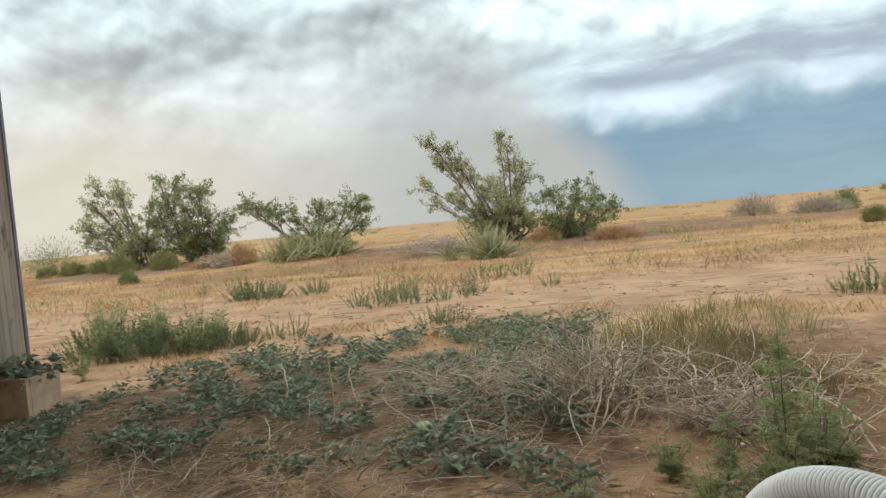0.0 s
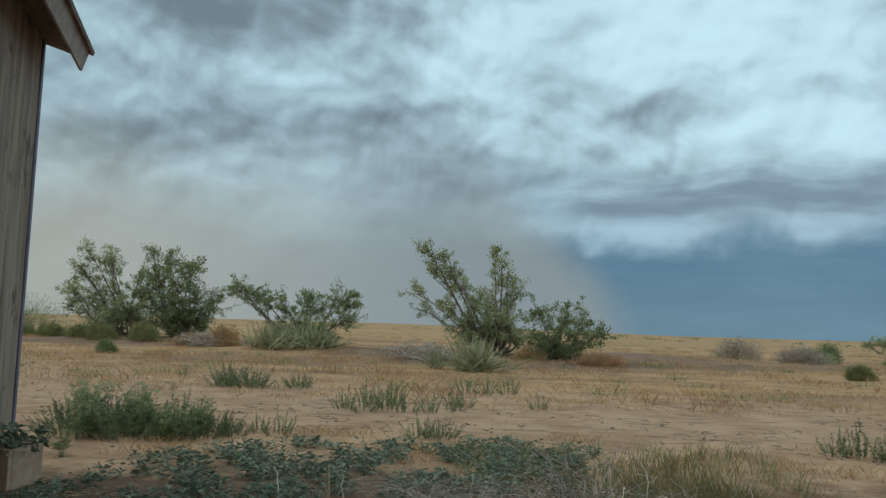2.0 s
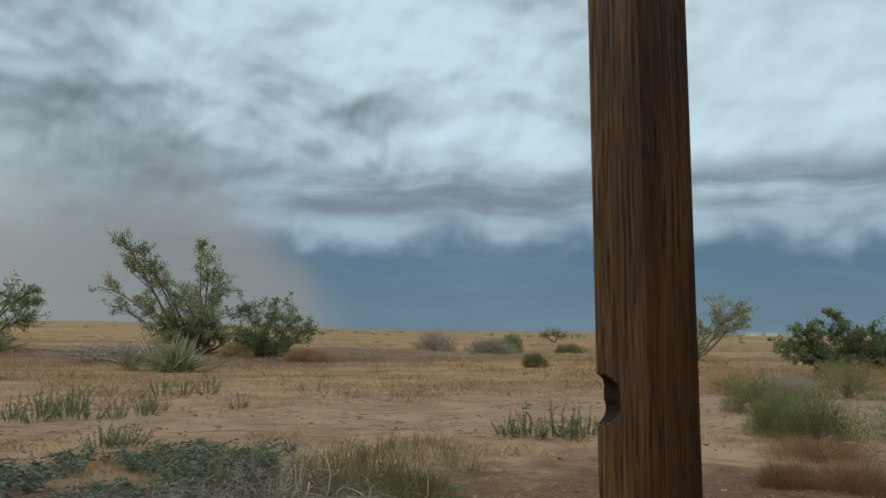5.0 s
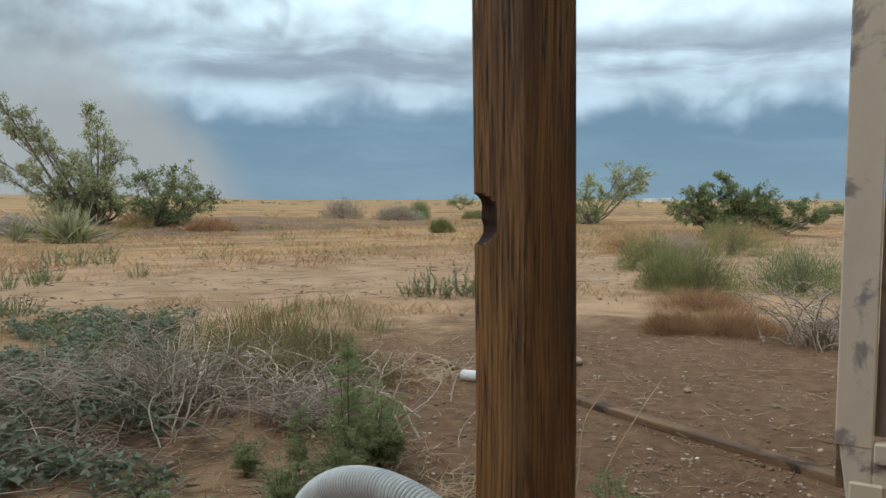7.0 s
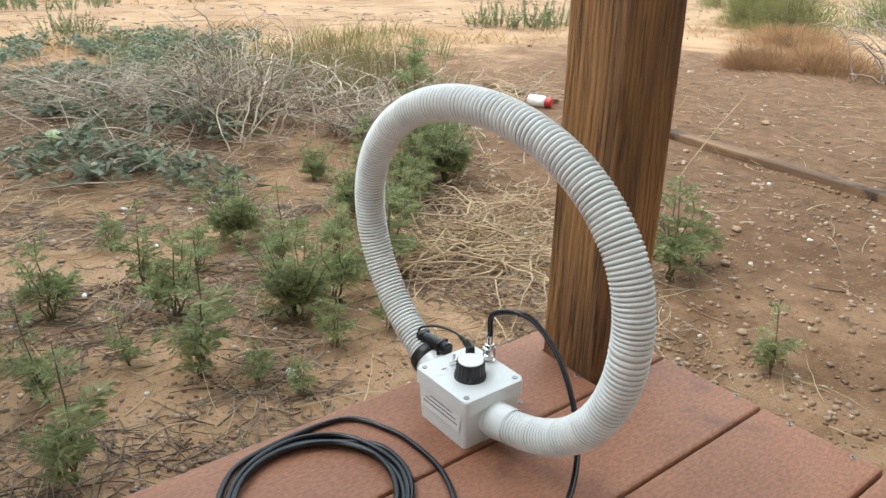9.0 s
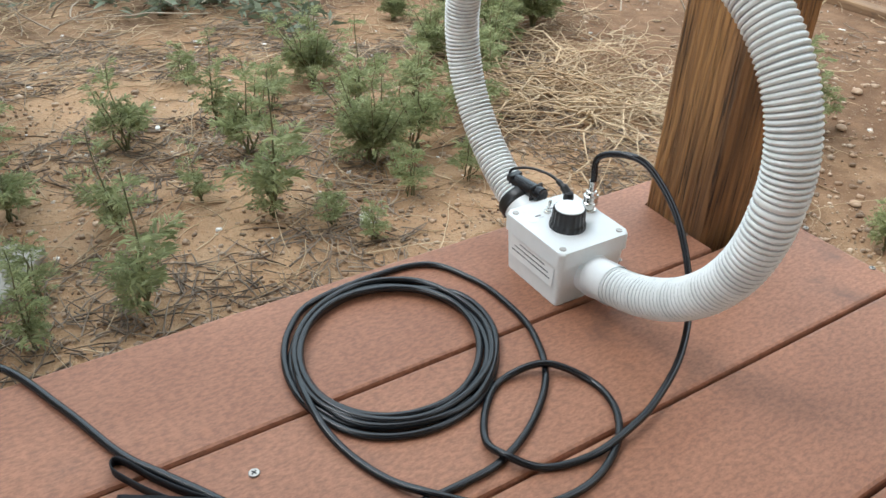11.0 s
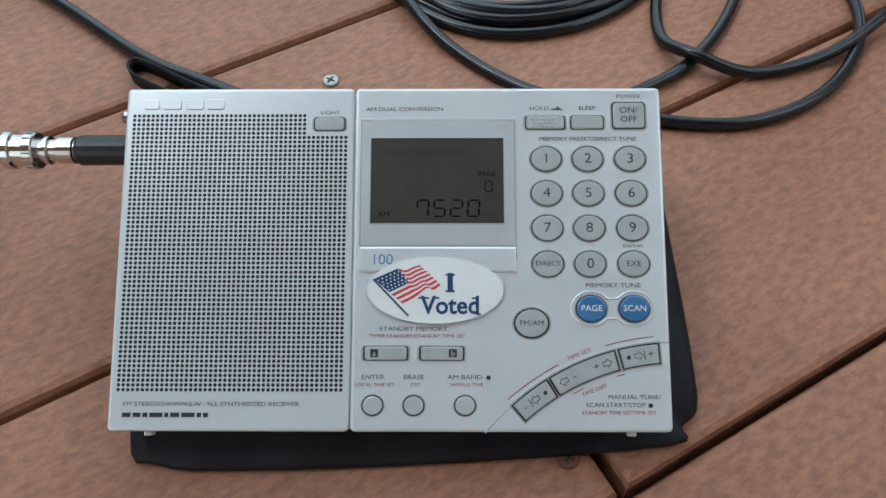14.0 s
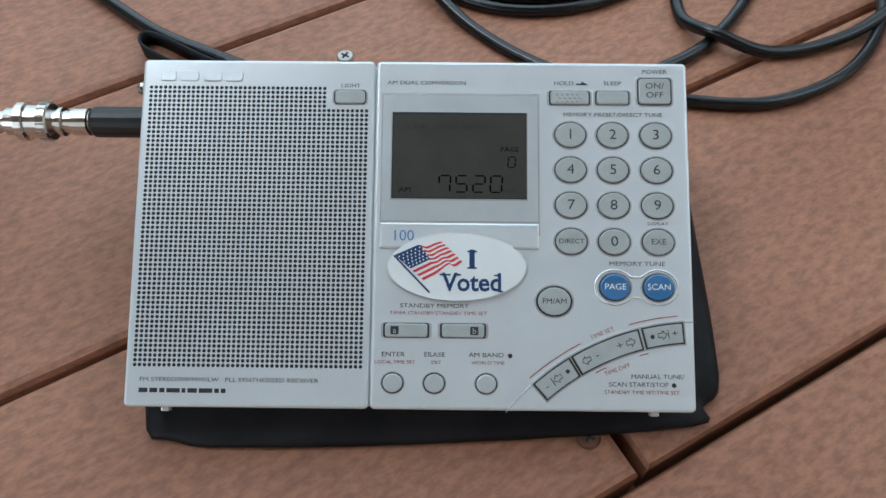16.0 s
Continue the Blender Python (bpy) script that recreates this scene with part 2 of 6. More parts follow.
        straw = k.mix(k.math("MULTIPLY", k.step(bare, 1.3, 0.7), 0.9), straw, k.mix(k.step(patch, 0.35, 0.65), (0.115, 0.074, 0.052), (0.185, 0.122, 0.088)))
    far = k.step(line, 10.5, 15.0)
    base = k.mix(k.math("MULTIPLY", far, 0.85), base, straw)
    base = k.mix(k.math("MULTIPLY", k.step(y, 30, 60), 0.7), base, k.mix(k.step(flat, 0.4, 0.6), (0.33, 0.205, 0.095), (0.50, 0.32, 0.145)))
    scrub = k.noise(k.scaled(pos, 0.025, 0.11, 1), 1.0, 6, 0.7, 0.3)
    base = k.mix(k.math("MULTIPLY", k.step(y, 45, 110), k.math("MULTIPLY", k.step(scrub, 0.5, 0.62), 0.75)), base, (0.16, 0.13, 0.075))
    dash = k.noise(k.scaled(pos, 0.5, 2.4, 1), 2.6, 5, 0.65, 0.3)
    dashes = k.math("MULTIPLY", k.step(dash, 0.55, 0.63), k.step(y, 5.5, 7.5))
    base = k.mix(k.math("MULTIPLY", dashes, 0.7), base, (0.155, 0.098, 0.062))
    # pale grains and dark crumbs
    speck = k.noise(pos, 210, 2, 0.6)
    base = k.mix(k.math("MULTIPLY", k.step(speck, 0.62, 0.74), 0.7), base, (0.52, 0.42, 0.31))
    base = k.mix(k.math("MULTIPLY", k.step(grit, 0.53, 0.70), 0.65), base, (0.11, 0.07, 0.042))
    b = k.n("ShaderNodeBsdfPrincipled")
    k.put(b.inputs["Base Color"], base), k.put(b.inputs["Roughness"], 0.95), k.put(b.inputs["Specular IOR Level"], 0.1)
    h = k.math("ADD", k.math("MULTIPLY", clod, 0.8), k.math("MULTIPLY", grit, 0.25))
    r = k.n("ShaderNodeBump")
    k.put(r.inputs["Strength"], 0.8), k.put(r.inputs["Distance"], 0.02), k.put(r.inputs["Height"], h)
    k.put(b.inputs["Normal"], r.outputs[0])
    out = k.n("ShaderNodeOutputMaterial")
    k.t.links.new(b.outputs[0], out.inputs[0])
    return m


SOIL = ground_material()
DECKING = material("composite_decking", (0.280, 0.122, 0.068), (0.368, 0.172, 0.100), 5, 0.62, bump=0.0012, bump_scale=300, stretch=(0.5, 1, 1), fine=0.24, fine_scale=300, stain=(0.17, 0.092, 0.065), stain_at=(0.60, 0.76), stain_scale=5, vary=0.05)
DECK_EDGE = material("decking_cut_edge", (0.11, 0.045, 0.028), (0.16, 0.07, 0.045), 30, 0.8, bump=0.001)
POST_WOOD = None
SILVER = material("silver_paint", (0.73, 0.76, 0.78), (0.77, 0.80, 0.82), 30, 0.32, 0.35, fine=0.05, fine_scale=2500, bump=0.00002, bump_scale=3000)
SILVER_EDGE = material("silver_trim", (0.80, 0.82, 0.83), (0.84, 0.86, 0.87), 40, 0.24, 0.5)
KEY_GREY = material("grey_key", (0.40, 0.42, 0.41), (0.44, 0.46, 0.45), 120, 0.42, 0.1, fine=0.05, fine_scale=2000)
SURROUND = material("grey_silver_panel", (0.52, 0.54, 0.55), (0.56, 0.58, 0.59), 60, 0.4, 0.3)
KEY_BLUE = material("blue_key", (0.055, 0.165, 0.36), (0.075, 0.20, 0.42), 120, 0.25, 0.1, coat=0.4)
KEY_RIM = material("dark_groove", (0.012, 0.013, 0.014), (0.020, 0.021, 0.022), 200, 0.6)
LCD = material("lcd_glass", (0.054, 0.051, 0.044), (0.061, 0.058, 0.050), 60, 0.35, spec=0.12)
INK = material("dark_print", (0.026, 0.030, 0.036), None, 50, 0.6)
LCD_INK = material("lcd_segment", (0.004, 0.004, 0.004), None, 50, 0.6, spec=0.05)
RED_INK = material("red_print", (0.30, 0.065, 0.06), None, 50, 0.6)
BLUE_INK = material("blue_print", (0.12, 0.26, 0.46), None, 50, 0.6)
NAVY = material("navy_print", (0.012, 0.045, 0.135), None, 50, 0.5)
FLAG_RED = material("flag_red", (0.60, 0.045, 0.05), None, 50, 0.5)
WHITE_INK = material("white_print", (0.78, 0.79, 0.80), None, 50, 0.5)
STICKER = material("white_sticker", (0.80, 0.81, 0.80), (0.76, 0.77, 0.76), 40, 0.35)
PVC = material("pale_grey_plastic", (0.70, 0.73, 0.73), (0.75, 0.78, 0.78), 30, 0.30, spec=0.5, stain=(0.55, 0.55, 0.5), stain_at=(0.72, 0.9), stain_scale=30)
HOSE = material("ribbed_white_hose", (0.69, 0.72, 0.71), (0.76, 0.79, 0.78), 20, 0.28, stain=(0.58, 0.57, 0.52), stain_at=(0.60, 0.85), stain_scale=25)
HOSE_GROOVE = material("grey_hose_groove", (0.36, 0.385, 0.39), (0.44, 0.465, 0.47), 40, 0.6)
CABLE = material("black_cable", (0.006, 0.007, 0.009), (0.011, 0.012, 0.015), 40, 0.24, fine=0.1, bump=0.0001, bump_scale=900)
BLACK = material("black_plastic", (0.010, 0.010, 0.011), (0.018, 0.018, 0.019), 60, 0.38)
LEATHER = material("black_soft_case", (0.007, 0.007, 0.009), (0.013, 0.013, 0.016), 50, 0.55, bump=0.0006, bump_scale=700, spec=0.25)
NICKEL = material("nickel_plate", (0.62, 0.60, 0.56), (0.70, 0.68, 0.64), 80, 0.20, 1.0)
SCREW = material("steel_screw", (0.36, 0.33, 0.30), (0.46, 0.43, 0.39), 300, 0.4, 0.8)
CREAM = material("peeling_cream_paint", (0.62, 0.525, 0.41), (0.67, 0.575, 0.455), 6, 0.75, bump=0.002, bump_scale=40, stain=(0.30, 0.255, 0.235), stain_at=(0.53, 0.59), stain_scale=3.3, stretch=(1, 1, 0.5))
SIDING = material("weathered_siding", (0.155, 0.115, 0.085), (0.30, 0.24, 0.18), 3.0, 0.85, bump=0.004, bump_scale=30, stretch=(3, 3, 0.35), stain=(0.085, 0.058, 0.042), stain_at=(0.55, 0.68), stain_scale=3.5)
TRIM_DARK = material("bluish_corner_trim", (0.10, 0.09, 0.13), (0.15, 0.135, 0.18), 6, 0.7)
ROOF_WOOD = material("dark_eave_wood", (0.10, 0.065, 0.05), (0.17, 0.115, 0.085), 8, 0.8, bump=0.003, stretch=(1, 1, 1))
CEILING_WOOD = material("brown_ceiling_boards", (0.26, 0.20, 0.15), (0.34, 0.27, 0.20), 8, 0.8, bump=0.002)
FASCIA = material("grey_fascia", (0.23, 0.195, 0.175), (0.33, 0.29, 0.26), 8, 0.8, bump=0.002)
OLD_WOOD = material("old_brown_timber", (0.115, 0.063, 0.032), (0.225, 0.135, 0.068), 6, 0.85, bump=0.006, bump_scale=25, stretch=(0.35, 3.5, 3.5), stain=(0.045, 0.026, 0.016), stain_at=(0.52, 0.66), stain_scale=7)
BLOCK = material("tan_concrete_block", (0.36, 0.25, 0.17), (0.44, 0.33, 0.23), 12, 0.9, bump=0.003, bump_scale=90)
SLAB = material("grey_paving_stone", (0.27, 0.25, 0.21), (0.37, 0.35, 0.30), 14, 0.9, bump=0.003, bump_scale=80)
PEBBLE = material("mixed_pebbles", (0.27, 0.17, 0.10), (0.46, 0.35, 0.25), 10, 0.85, vary=0.5)
WHITE_CHIP = material("white_chip", (0.70, 0.68, 0.63), (0.78, 0.76, 0.72), 60, 0.7)
LITTER = material("brown_litter", (0.13, 0.098, 0.072), (0.28, 0.22, 0.165), 8, 0.9, vary=0.4)
DRY = material("dry_stem", (0.40, 0.28, 0.165), (0.58, 0.45, 0.29), 6, 0.85, vary=0.30)
DRY_GREY = material("grey_dead_branch", (0.255, 0.20, 0.15), (0.47, 0.395, 0.305), 7, 0.85, vary=0.30)
PALE_STEM = material("bleached_stem", (0.50, 0.41, 0.31), (0.66, 0.57, 0.45), 7, 0.85, vary=0.25)
STRAW = material("straw_grass", (0.38, 0.235, 0.105), (0.55, 0.37, 0.18), 2.0, 0.9, vary=0.25, translucent=0.25)
BROWN_GRASS = material("olive_brown_grass", (0.20, 0.150, 0.070), (0.31, 0.235, 0.115), 3.0, 0.9, vary=0.3, translucent=0.2)
RED_GRASS = material("reddish_dry_brush", (0.32, 0.185, 0.092), (0.45, 0.275, 0.142), 3.0, 0.9, vary=0.25, translucent=0.2)
WEED = material("feathery_weed_green", (0.255, 0.285, 0.13), (0.395, 0.43, 0.22), 14, 0.7, vary=0.3, translucent=0.5)
WEED_DARK = material("dull_weed_green", (0.12, 0.155, 0.075), (0.21, 0.25, 0.12), 9, 0.75, vary=0.3, translucent=0.4)
SPIKE_PALE = material("pale_upright_weed", (0.15, 0.19, 0.085), (0.25, 0.29, 0.14), 9, 0.75, vary=0.3, translucent=0.4)
STEM = material("weed_stem", (0.11, 0.12, 0.055), (0.19, 0.16, 0.08), 20, 0.8)
VINE = material("grey_green_vine_leaf", (0.105, 0.130, 0.078), (0.24, 0.275, 0.185), 9, 0.6, vary=0.4, translucent=0.25)
MESQUITE = material("grey_green_bush_leaf", (0.25, 0.265, 0.125), (0.40, 0.41, 0.21), 0.9, 0.7, vary=0.4, translucent=0.42)
GREENBUSH = material("deep_green_bush_leaf", (0.165, 0.20, 0.078), (0.29, 0.325, 0.14), 0.9, 0.7, vary=0.4, translucent=0.42)
SAGE = material("sage_green_brush", (0.185, 0.187, 0.065), (0.29, 0.285, 0.115), 2.5, 0.8, vary=0.3, translucent=0.25)
YUCCA = material("pale_yucca_blade", (0.235, 0.235, 0.115), (0.36, 0.345, 0.19), 3, 0.7, vary=0.3, translucent=0.15)
BARK = material("brown_bark", (0.125, 0.095, 0.070), (0.21, 0.165, 0.125), 4, 0.9, bump=0.01, bump_scale=20)
GOURD = material("tan_dry_gourd", (0.30, 0.25, 0.19), (0.40, 0.34, 0.26), 12, 0.7)
MELON = material("striped_green_gourd", (0.13, 0.20, 0.08), (0.40, 0.45, 0.24), 26, 0.5, stretch=(3, 3, 0.3))
RED_LID = material("red_plastic", (0.42, 0.035, 0.03), None, 30, 0.4)
FAR_WHITE = material("white_far_wall", (0.75, 0.74, 0.70), (0.7, 0.69, 0.66), 0.3, 0.7)


def post_material():
    m = bpy.data.materials.new("stained_post_wood")
    m.use_nodes = True
    k = Nodes(m.node_tree)
    obj = k.n("ShaderNodeTexCoord").outputs["Object"]
    warp = k.noise(k.scaled(obj, 3, 3, 1.1), 1.6, 3, 0.5)
    wv = k.n("ShaderNodeTexWave")
    shifted = k.n("ShaderNodeVectorMath", op="ADD")
    k.put(shifted.inputs[0], k.scaled(obj, 1, 1, 0.03))
    cm = k.n("ShaderNodeCombineXYZ")
    k.put(cm.inputs[0], k.math("MULTIPLY", warp, 0.05)), k.put(cm.inputs[1], k.math("MULTIPLY", warp, 0.045))
    k.put(shifted.inputs[1], cm.outputs[0])
    k.put(wv.inputs["Vector"], shifted.outputs[0])
    wv.bands_direction = "DIAGONAL"
    k.put(wv.inputs["Scale"], 74.0), k.put(wv.inputs["Distortion"], 3.2), k.put(wv.inputs["Detail"], 3.0), k.put(wv.inputs["Detail Scale"], 2.0)
    fibre = k.noise(k.scaled(obj, 1, 1, 0.02), 420, 4, 0.65)
    broad = k.noise(k.scaled(obj, 1, 1, 0.09), 17, 4, 0.6)
    streak = k.noise(k.scaled(obj, 1, 1, 0.022), 120, 5, 0.7)
    check = k.noise(k.scaled(obj, 1, 1, 0.035), 260, 3, 0.6)
    col = k.mix(k.step(broad, 0.36, 0.66), (0.150, 0.072, 0.028), (0.40, 0.205, 0.070))
    pale = k.noise(k.scaled(obj, 1, 1, 0.05), 36, 4, 0.6)
    col = k.mix(k.math("MULTIPLY", k.step(pale, 0.55, 0.72), 0.5), col, (0.44, 0.225, 0.085))
    col = k.mix(k.math("MULTIPLY", k.step(streak, 0.53, 0.66), 0.6), col, (0.090, 0.045, 0.022))
    col = k.mix(k.math("MULTIPLY", k.step(wv.outputs[1], 0.65, 0.95), 0.36), col, (0.050, 0.024, 0.012))
    col = k.mix(k.math("MULTIPLY", k.step(fibre, 0.52, 0.68), 0.55), col, (0.035, 0.017, 0.010))
    col = k.mix(k.math("MULTIPLY", k.step(check, 0.59, 0.65), 0.8), col, (0.014, 0.008, 0.006))
    b = k.n("ShaderNodeBsdfPrincipled")
    k.put(b.inputs["Base Color"], col), k.put(b.inputs["Roughness"], 0.62)
    r = k.n("ShaderNodeBump")
    k.put(r.inputs["Strength"], 0.8), k.put(r.inputs["Distance"], 0.0025)
    k.put(r.inputs["Height"], k.math("SUBTRACT", k.math("MULTIPLY", fibre, -0.8), k.math("ADD", k.math("MULTIPLY", wv.outputs[1], 0.35), k.math("MULTIPLY", k.step(check, 0.52, 0.64), 1.3))))
    k.put(b.inputs["Normal"], r.outputs[0])
    out = k.n("ShaderNodeOutputMaterial")
    k.t.links.new(b.outputs[0], out.inputs[0])
    return m


POST_WOOD = post_material()
CHAR = material("dark_knot_hole", (0.022, 0.011, 0.007), (0.05, 0.022, 0.012), 60, 0.9, bump=0.004, bump_scale=120)


# ---- mesh helpers ----
def link_mesh(name, me, mat, parent=None, label="", smooth=False):
    ob = new(name, me)
    me.materials.append(mat)
    if smooth:
        me.polygons.foreach_set("use_smooth", np.ones(len(me.polygons), bool))
    if parent is not None:
        ob.parent = parent
    return tagged(ob, label)


def part(name, bm, mat, parent=None, label="", smooth=False):
    me = bpy.data.meshes.new(name)
    bm.to_mesh(me)
    bm.free()
    return link_mesh(name, me, mat, parent, label, smooth)


def raw(name, verts, faces, mat, parent=None, label="", smooth=False):
    me = bpy.data.meshes.new(name)
    me.from_pydata([tuple(map(float, p)) for p in verts], [], [tuple(map(int, f)) for f in faces])
    me.update()
    return link_mesh(name, me, mat, parent, label, smooth)


def quick(name, verts, quads, mat, parent=None, label="", smooth=False):
    """Many quads at once, from arrays."""
    verts, quads = np.asarray(verts, np.float32).reshape(-1, 3), np.asarray(quads, np.int32).reshape(-1, 4)
    me = bpy.data.meshes.new(name)
    me.vertices.add(len(verts)), me.loops.add(quads.size), me.polygons.add(len(quads))
    me.vertices.foreach_set("co", verts.ravel())
    me.loops.foreach_set("vertex_index", quads.ravel())
    me.polygons.foreach_set("loop_start", np.arange(0, quads.size, 4, dtype=np.int32))
    me.update(calc_edges=True)
    me.validate()
    return link_mesh(name, me, mat, parent, label, smooth)


def thing(name, label, category, m=None, group="", kind=""):
    ob = new(name)
    if m is not None:
        ob.matrix_basis = m
    return tagged(ob, label, category, group, kind)


def box(sx, sy, sz, at=(0, 0, 0), bevel=0.0, seg=2, turn=0.0):
    bm = bmesh.new()
    bmesh.ops.create_cube(bm, size=1)
    bmesh.ops.scale(bm, vec=(sx, sy, sz), verts=bm.verts)
    if bevel:
        bmesh.ops.bevel(bm, geom=bm.edges[:] + bm.verts[:], offset=bevel, segments=seg, affect="EDGES", profile=0.6)
    bmesh.ops.transform(bm, matrix=pose(*at, 0, 0, turn), verts=bm.verts)
    return bm


def prism(outline, z0, z1, bevel=0.0, seg=2):
    """An outline (x, y) raised from z0 to z1, its upper edge rounded."""
    bm = bmesh.new()
    low = [bm.verts.new((x, y, z0)) for x, y in outline]
    high = [bm.verts.new((x, y, z1)) for x, y in outline]
    n = len(low)
    bm.faces.new(low[::-1])
    top = bm.faces.new(high)
    for i in range(n):
        bm.faces.new((low[i], low[(i + 1) % n], high[(i + 1) % n], high[i]))
    if bevel:
        bmesh.ops.bevel(bm, geom=list(top.edges), offset=bevel, segments=seg, affect="EDGES", profile=0.5)
    return bm


def ring_of(rx, ry, n=28):
    return [(rx * math.cos(2 * math.pi * i / n), ry * math.sin(2 * math.pi * i / n)) for i in range(n)]


def rounded(w, h, r, n=4):
    pts = []
    for cx, cy, a0 in ((w / 2 - r, h / 2 - r, 0), (-w / 2 + r, h / 2 - r, 90), (-w / 2 + r, -h / 2 + r, 180), (w / 2 - r, -h / 2 + r, 270)):
        for i in range(n + 1):
            a = radians(a0 + 90 * i / n)
            pts.append((cx + r * math.cos(a), cy + r * math.sin(a)))
    return pts


def moved(outline, x, y):
    return [(a + x, b + y) for a, b in outline]


def smooth_path(pts, per=8, closed=False):
    """A smooth curve through the points."""
    p = np.array(pts, float)
    p = np.vstack((p[-1], p, p[0], p[1])) if closed else np.vstack((2 * p[0] - p[1], p, 2 * p[-1] - p[-2]))
    out = []
    for i in range(1, len(p) - 2):
        for s in np.linspace(0, 1, per, endpoint=False):
            a, b, c, d = p[i - 1:i + 3]
            out.append(0.5 * (2 * b + (c - a) * s + (2 * a - 5 * b + 4 * c - d) * s * s + (3 * b - a - 3 * c + d) * s ** 3))
    if not closed:
        out.append(p[-2])
    return np.array(out)


def tube(path, radius, n=8, closed=False):
    """Vertices and quads of a tube along a path; radius is a number or one for each point."""
    p = np.asarray(path, float)
    count = len(p)
    if closed:
        tan = np.roll(p, -1, 0) - np.roll(p, 1, 0)
    else:
        tan = np.gradient(p, axis=0)
    tan /= np.linalg.norm(tan, axis=1)[:, None] + 1e-12
    up = np.array((0.0, 0.0, 1.0)) if abs(tan[0][2]) < 0.9 else np.array((1.0, 0.0, 0.0))
    side = np.cross(tan[0], up)
    sides = []
    for t in tan:
        side = side - t * (side @ t)
        side = side / (np.linalg.norm(side) + 1e-12)
        sides.append(side)
    sides = np.array(sides)
    other = np.cross(tan, sides)
    r = np.broadcast_to(np.asarray(radius, float), (count,))[:, None, None]
    a = np.linspace(0, 2 * np.pi, n, endpoint=False)
    v = p[:, None, :] + r * (np.cos(a)[None, :, None] * sides[:, None, :] + np.sin(a)[None, :, None] * other[:, None, :])
    q = []
    for i in range(count if closed else count - 1):
        j = (i + 1) % count
        for s in range(n):
            q.append((i * n + s, i * n + (s + 1) % n, j * n + (s + 1) % n, j * n + s))
    return v.reshape(-1, 3), np.array(q)


class Heap:
    """Collects many small pieces of one kind into one mesh."""

    def __init__(self):
        self.v, self.q, self.n = [], [], 0

    def add(self, v, q):
        v = np.asarray(v, float).reshape(-1, 3)
        self.v.append(v), self.q.append(np.asarray(q, int).reshape(-1, 4) + self.n)
        self.n += len(v)

    def make(self, name, mat, parent=None, label="", smooth=False):
        ob = quick(name, np.vstack(self.v), np.vstack(self.q), mat, parent, label, smooth)
        return tagged(ob, kind="stuff" if parent is not None else "")


rng = np.random.default_rng(7)


def unit(v):
    return v / (np.linalg.norm(v, axis=-1, keepdims=True) + 1e-12)


def leaves(at, way, length, width, droop=0.15):
    """Diamond-shaped, slightly folded leaves: positions, directions, sizes as arrays."""
    at, way = np.asarray(at, float), unit(np.asarray(way, float))
    n = len(at)
    length, width = np.broadcast_to(length, (n,))[:, None], np.broadcast_to(width, (n,))[:, None]
    side = unit(np.cross(way, rng.normal(size=(n, 3))))
    down = np.array((0, 0, -1.0)) * length * droop
    v = np.stack((at, at + way * length * 0.45 + side * width * 0.5, at + way * length + down, at + way * length * 0.45 - side * width * 0.5), 1)
    return v.reshape(-1, 3), np.arange(4 * n).reshape(-1, 4)


def blades(at, way, length, width, bend=0.3):
    """Grass blades of two quads each."""
    at, way = np.asarray(at, float), unit(np.asarray(way, float))
    n = len(at)
    length, width = np.broadcast_to(length, (n,))[:, None], np.broadcast_to(width, (n,))[:, None]
    side = unit(np.cross(way, rng.normal(size=(n, 3)))) * width * 0.5
    lean = np.column_stack((way[:, 0], way[:, 1], np.full(n, -0.6)))
    mid, tip = at + way * length * 0.55, at + way * length + lean * length * bend
    v = np.stack((at - side, at + side, mid + side * 0.8, mid - side * 0.8, tip + side * 0.12, tip - side * 0.12), 1).reshape(-1, 3)
    k = np.arange(n)[:, None] * 6
    q = np.hstack((k + (0, 1, 2, 3), k + (3, 2, 4, 5))).reshape(-1, 4)
    return v, q


def ground_z(x, y):
    """The height of the ground, with slight swells and the sandy mounds under the bushes."""
    x, y = np.asarray(x, float), np.asarray(y, float)
    z = G + 0.012 * np.sin(2.1 * x + 0.7 * y) * np.cos(1.7 * y - 0.9 * x) + 0.008 * np.sin(6.3 * x + 1.1) * np.sin(5.2 * y)
    far = np.clip((y - 10) / 20, 0, 1)
    z = z + far * (0.05 * np.sin(0.31 * x + 0.5) * np.sin(0.23 * y))
    for cx, cy, h, rx, ry in ((-12.4, 27.5, 0.34, 5.5, 3.5), (-5.6, 25.3, 0.22, 2.6, 2.4), (0.9, 24.2, 0.16, 4.5, 2.6), (5.5, 27, 0.25, 4, 3), (0.55, 3.65, 0.10, 0.7, 0.6), (14.6, 13.3, 0.10, 2.6, 1.6), (-20, 34, 0.3, 6, 5)):
        z = z + h * np.exp(-((x - cx) / rx) ** 2 - ((y - cy) / ry) ** 2)
    fall = np.clip((x / np.maximum(y, 1.0) + 0.1) / 0.35, 0, 1) * 0.0062
    return z - fall * np.maximum(y - 26, 0)


def scatter(n, x0, x1, y0, y1):
    x, y = rng.uniform(x0, x1, n), rng.uniform(y0, y1, n)
    return np.column_stack((x, y, ground_z(x, y)))


def inside(p, outline):
    o = np.array(outline, float)
    hit = np.zeros(len(p), bool)
    for (ax, ay), (bx, by) in zip(o, np.roll(o, -1, 0)):
        cross = (ay > p[:, 1]) != (by > p[:, 1])
        hit ^= cross & (p[:, 0] < (bx - ax) * (p[:, 1] - ay) / (by - ay + 1e-12) + ax)
    return hit


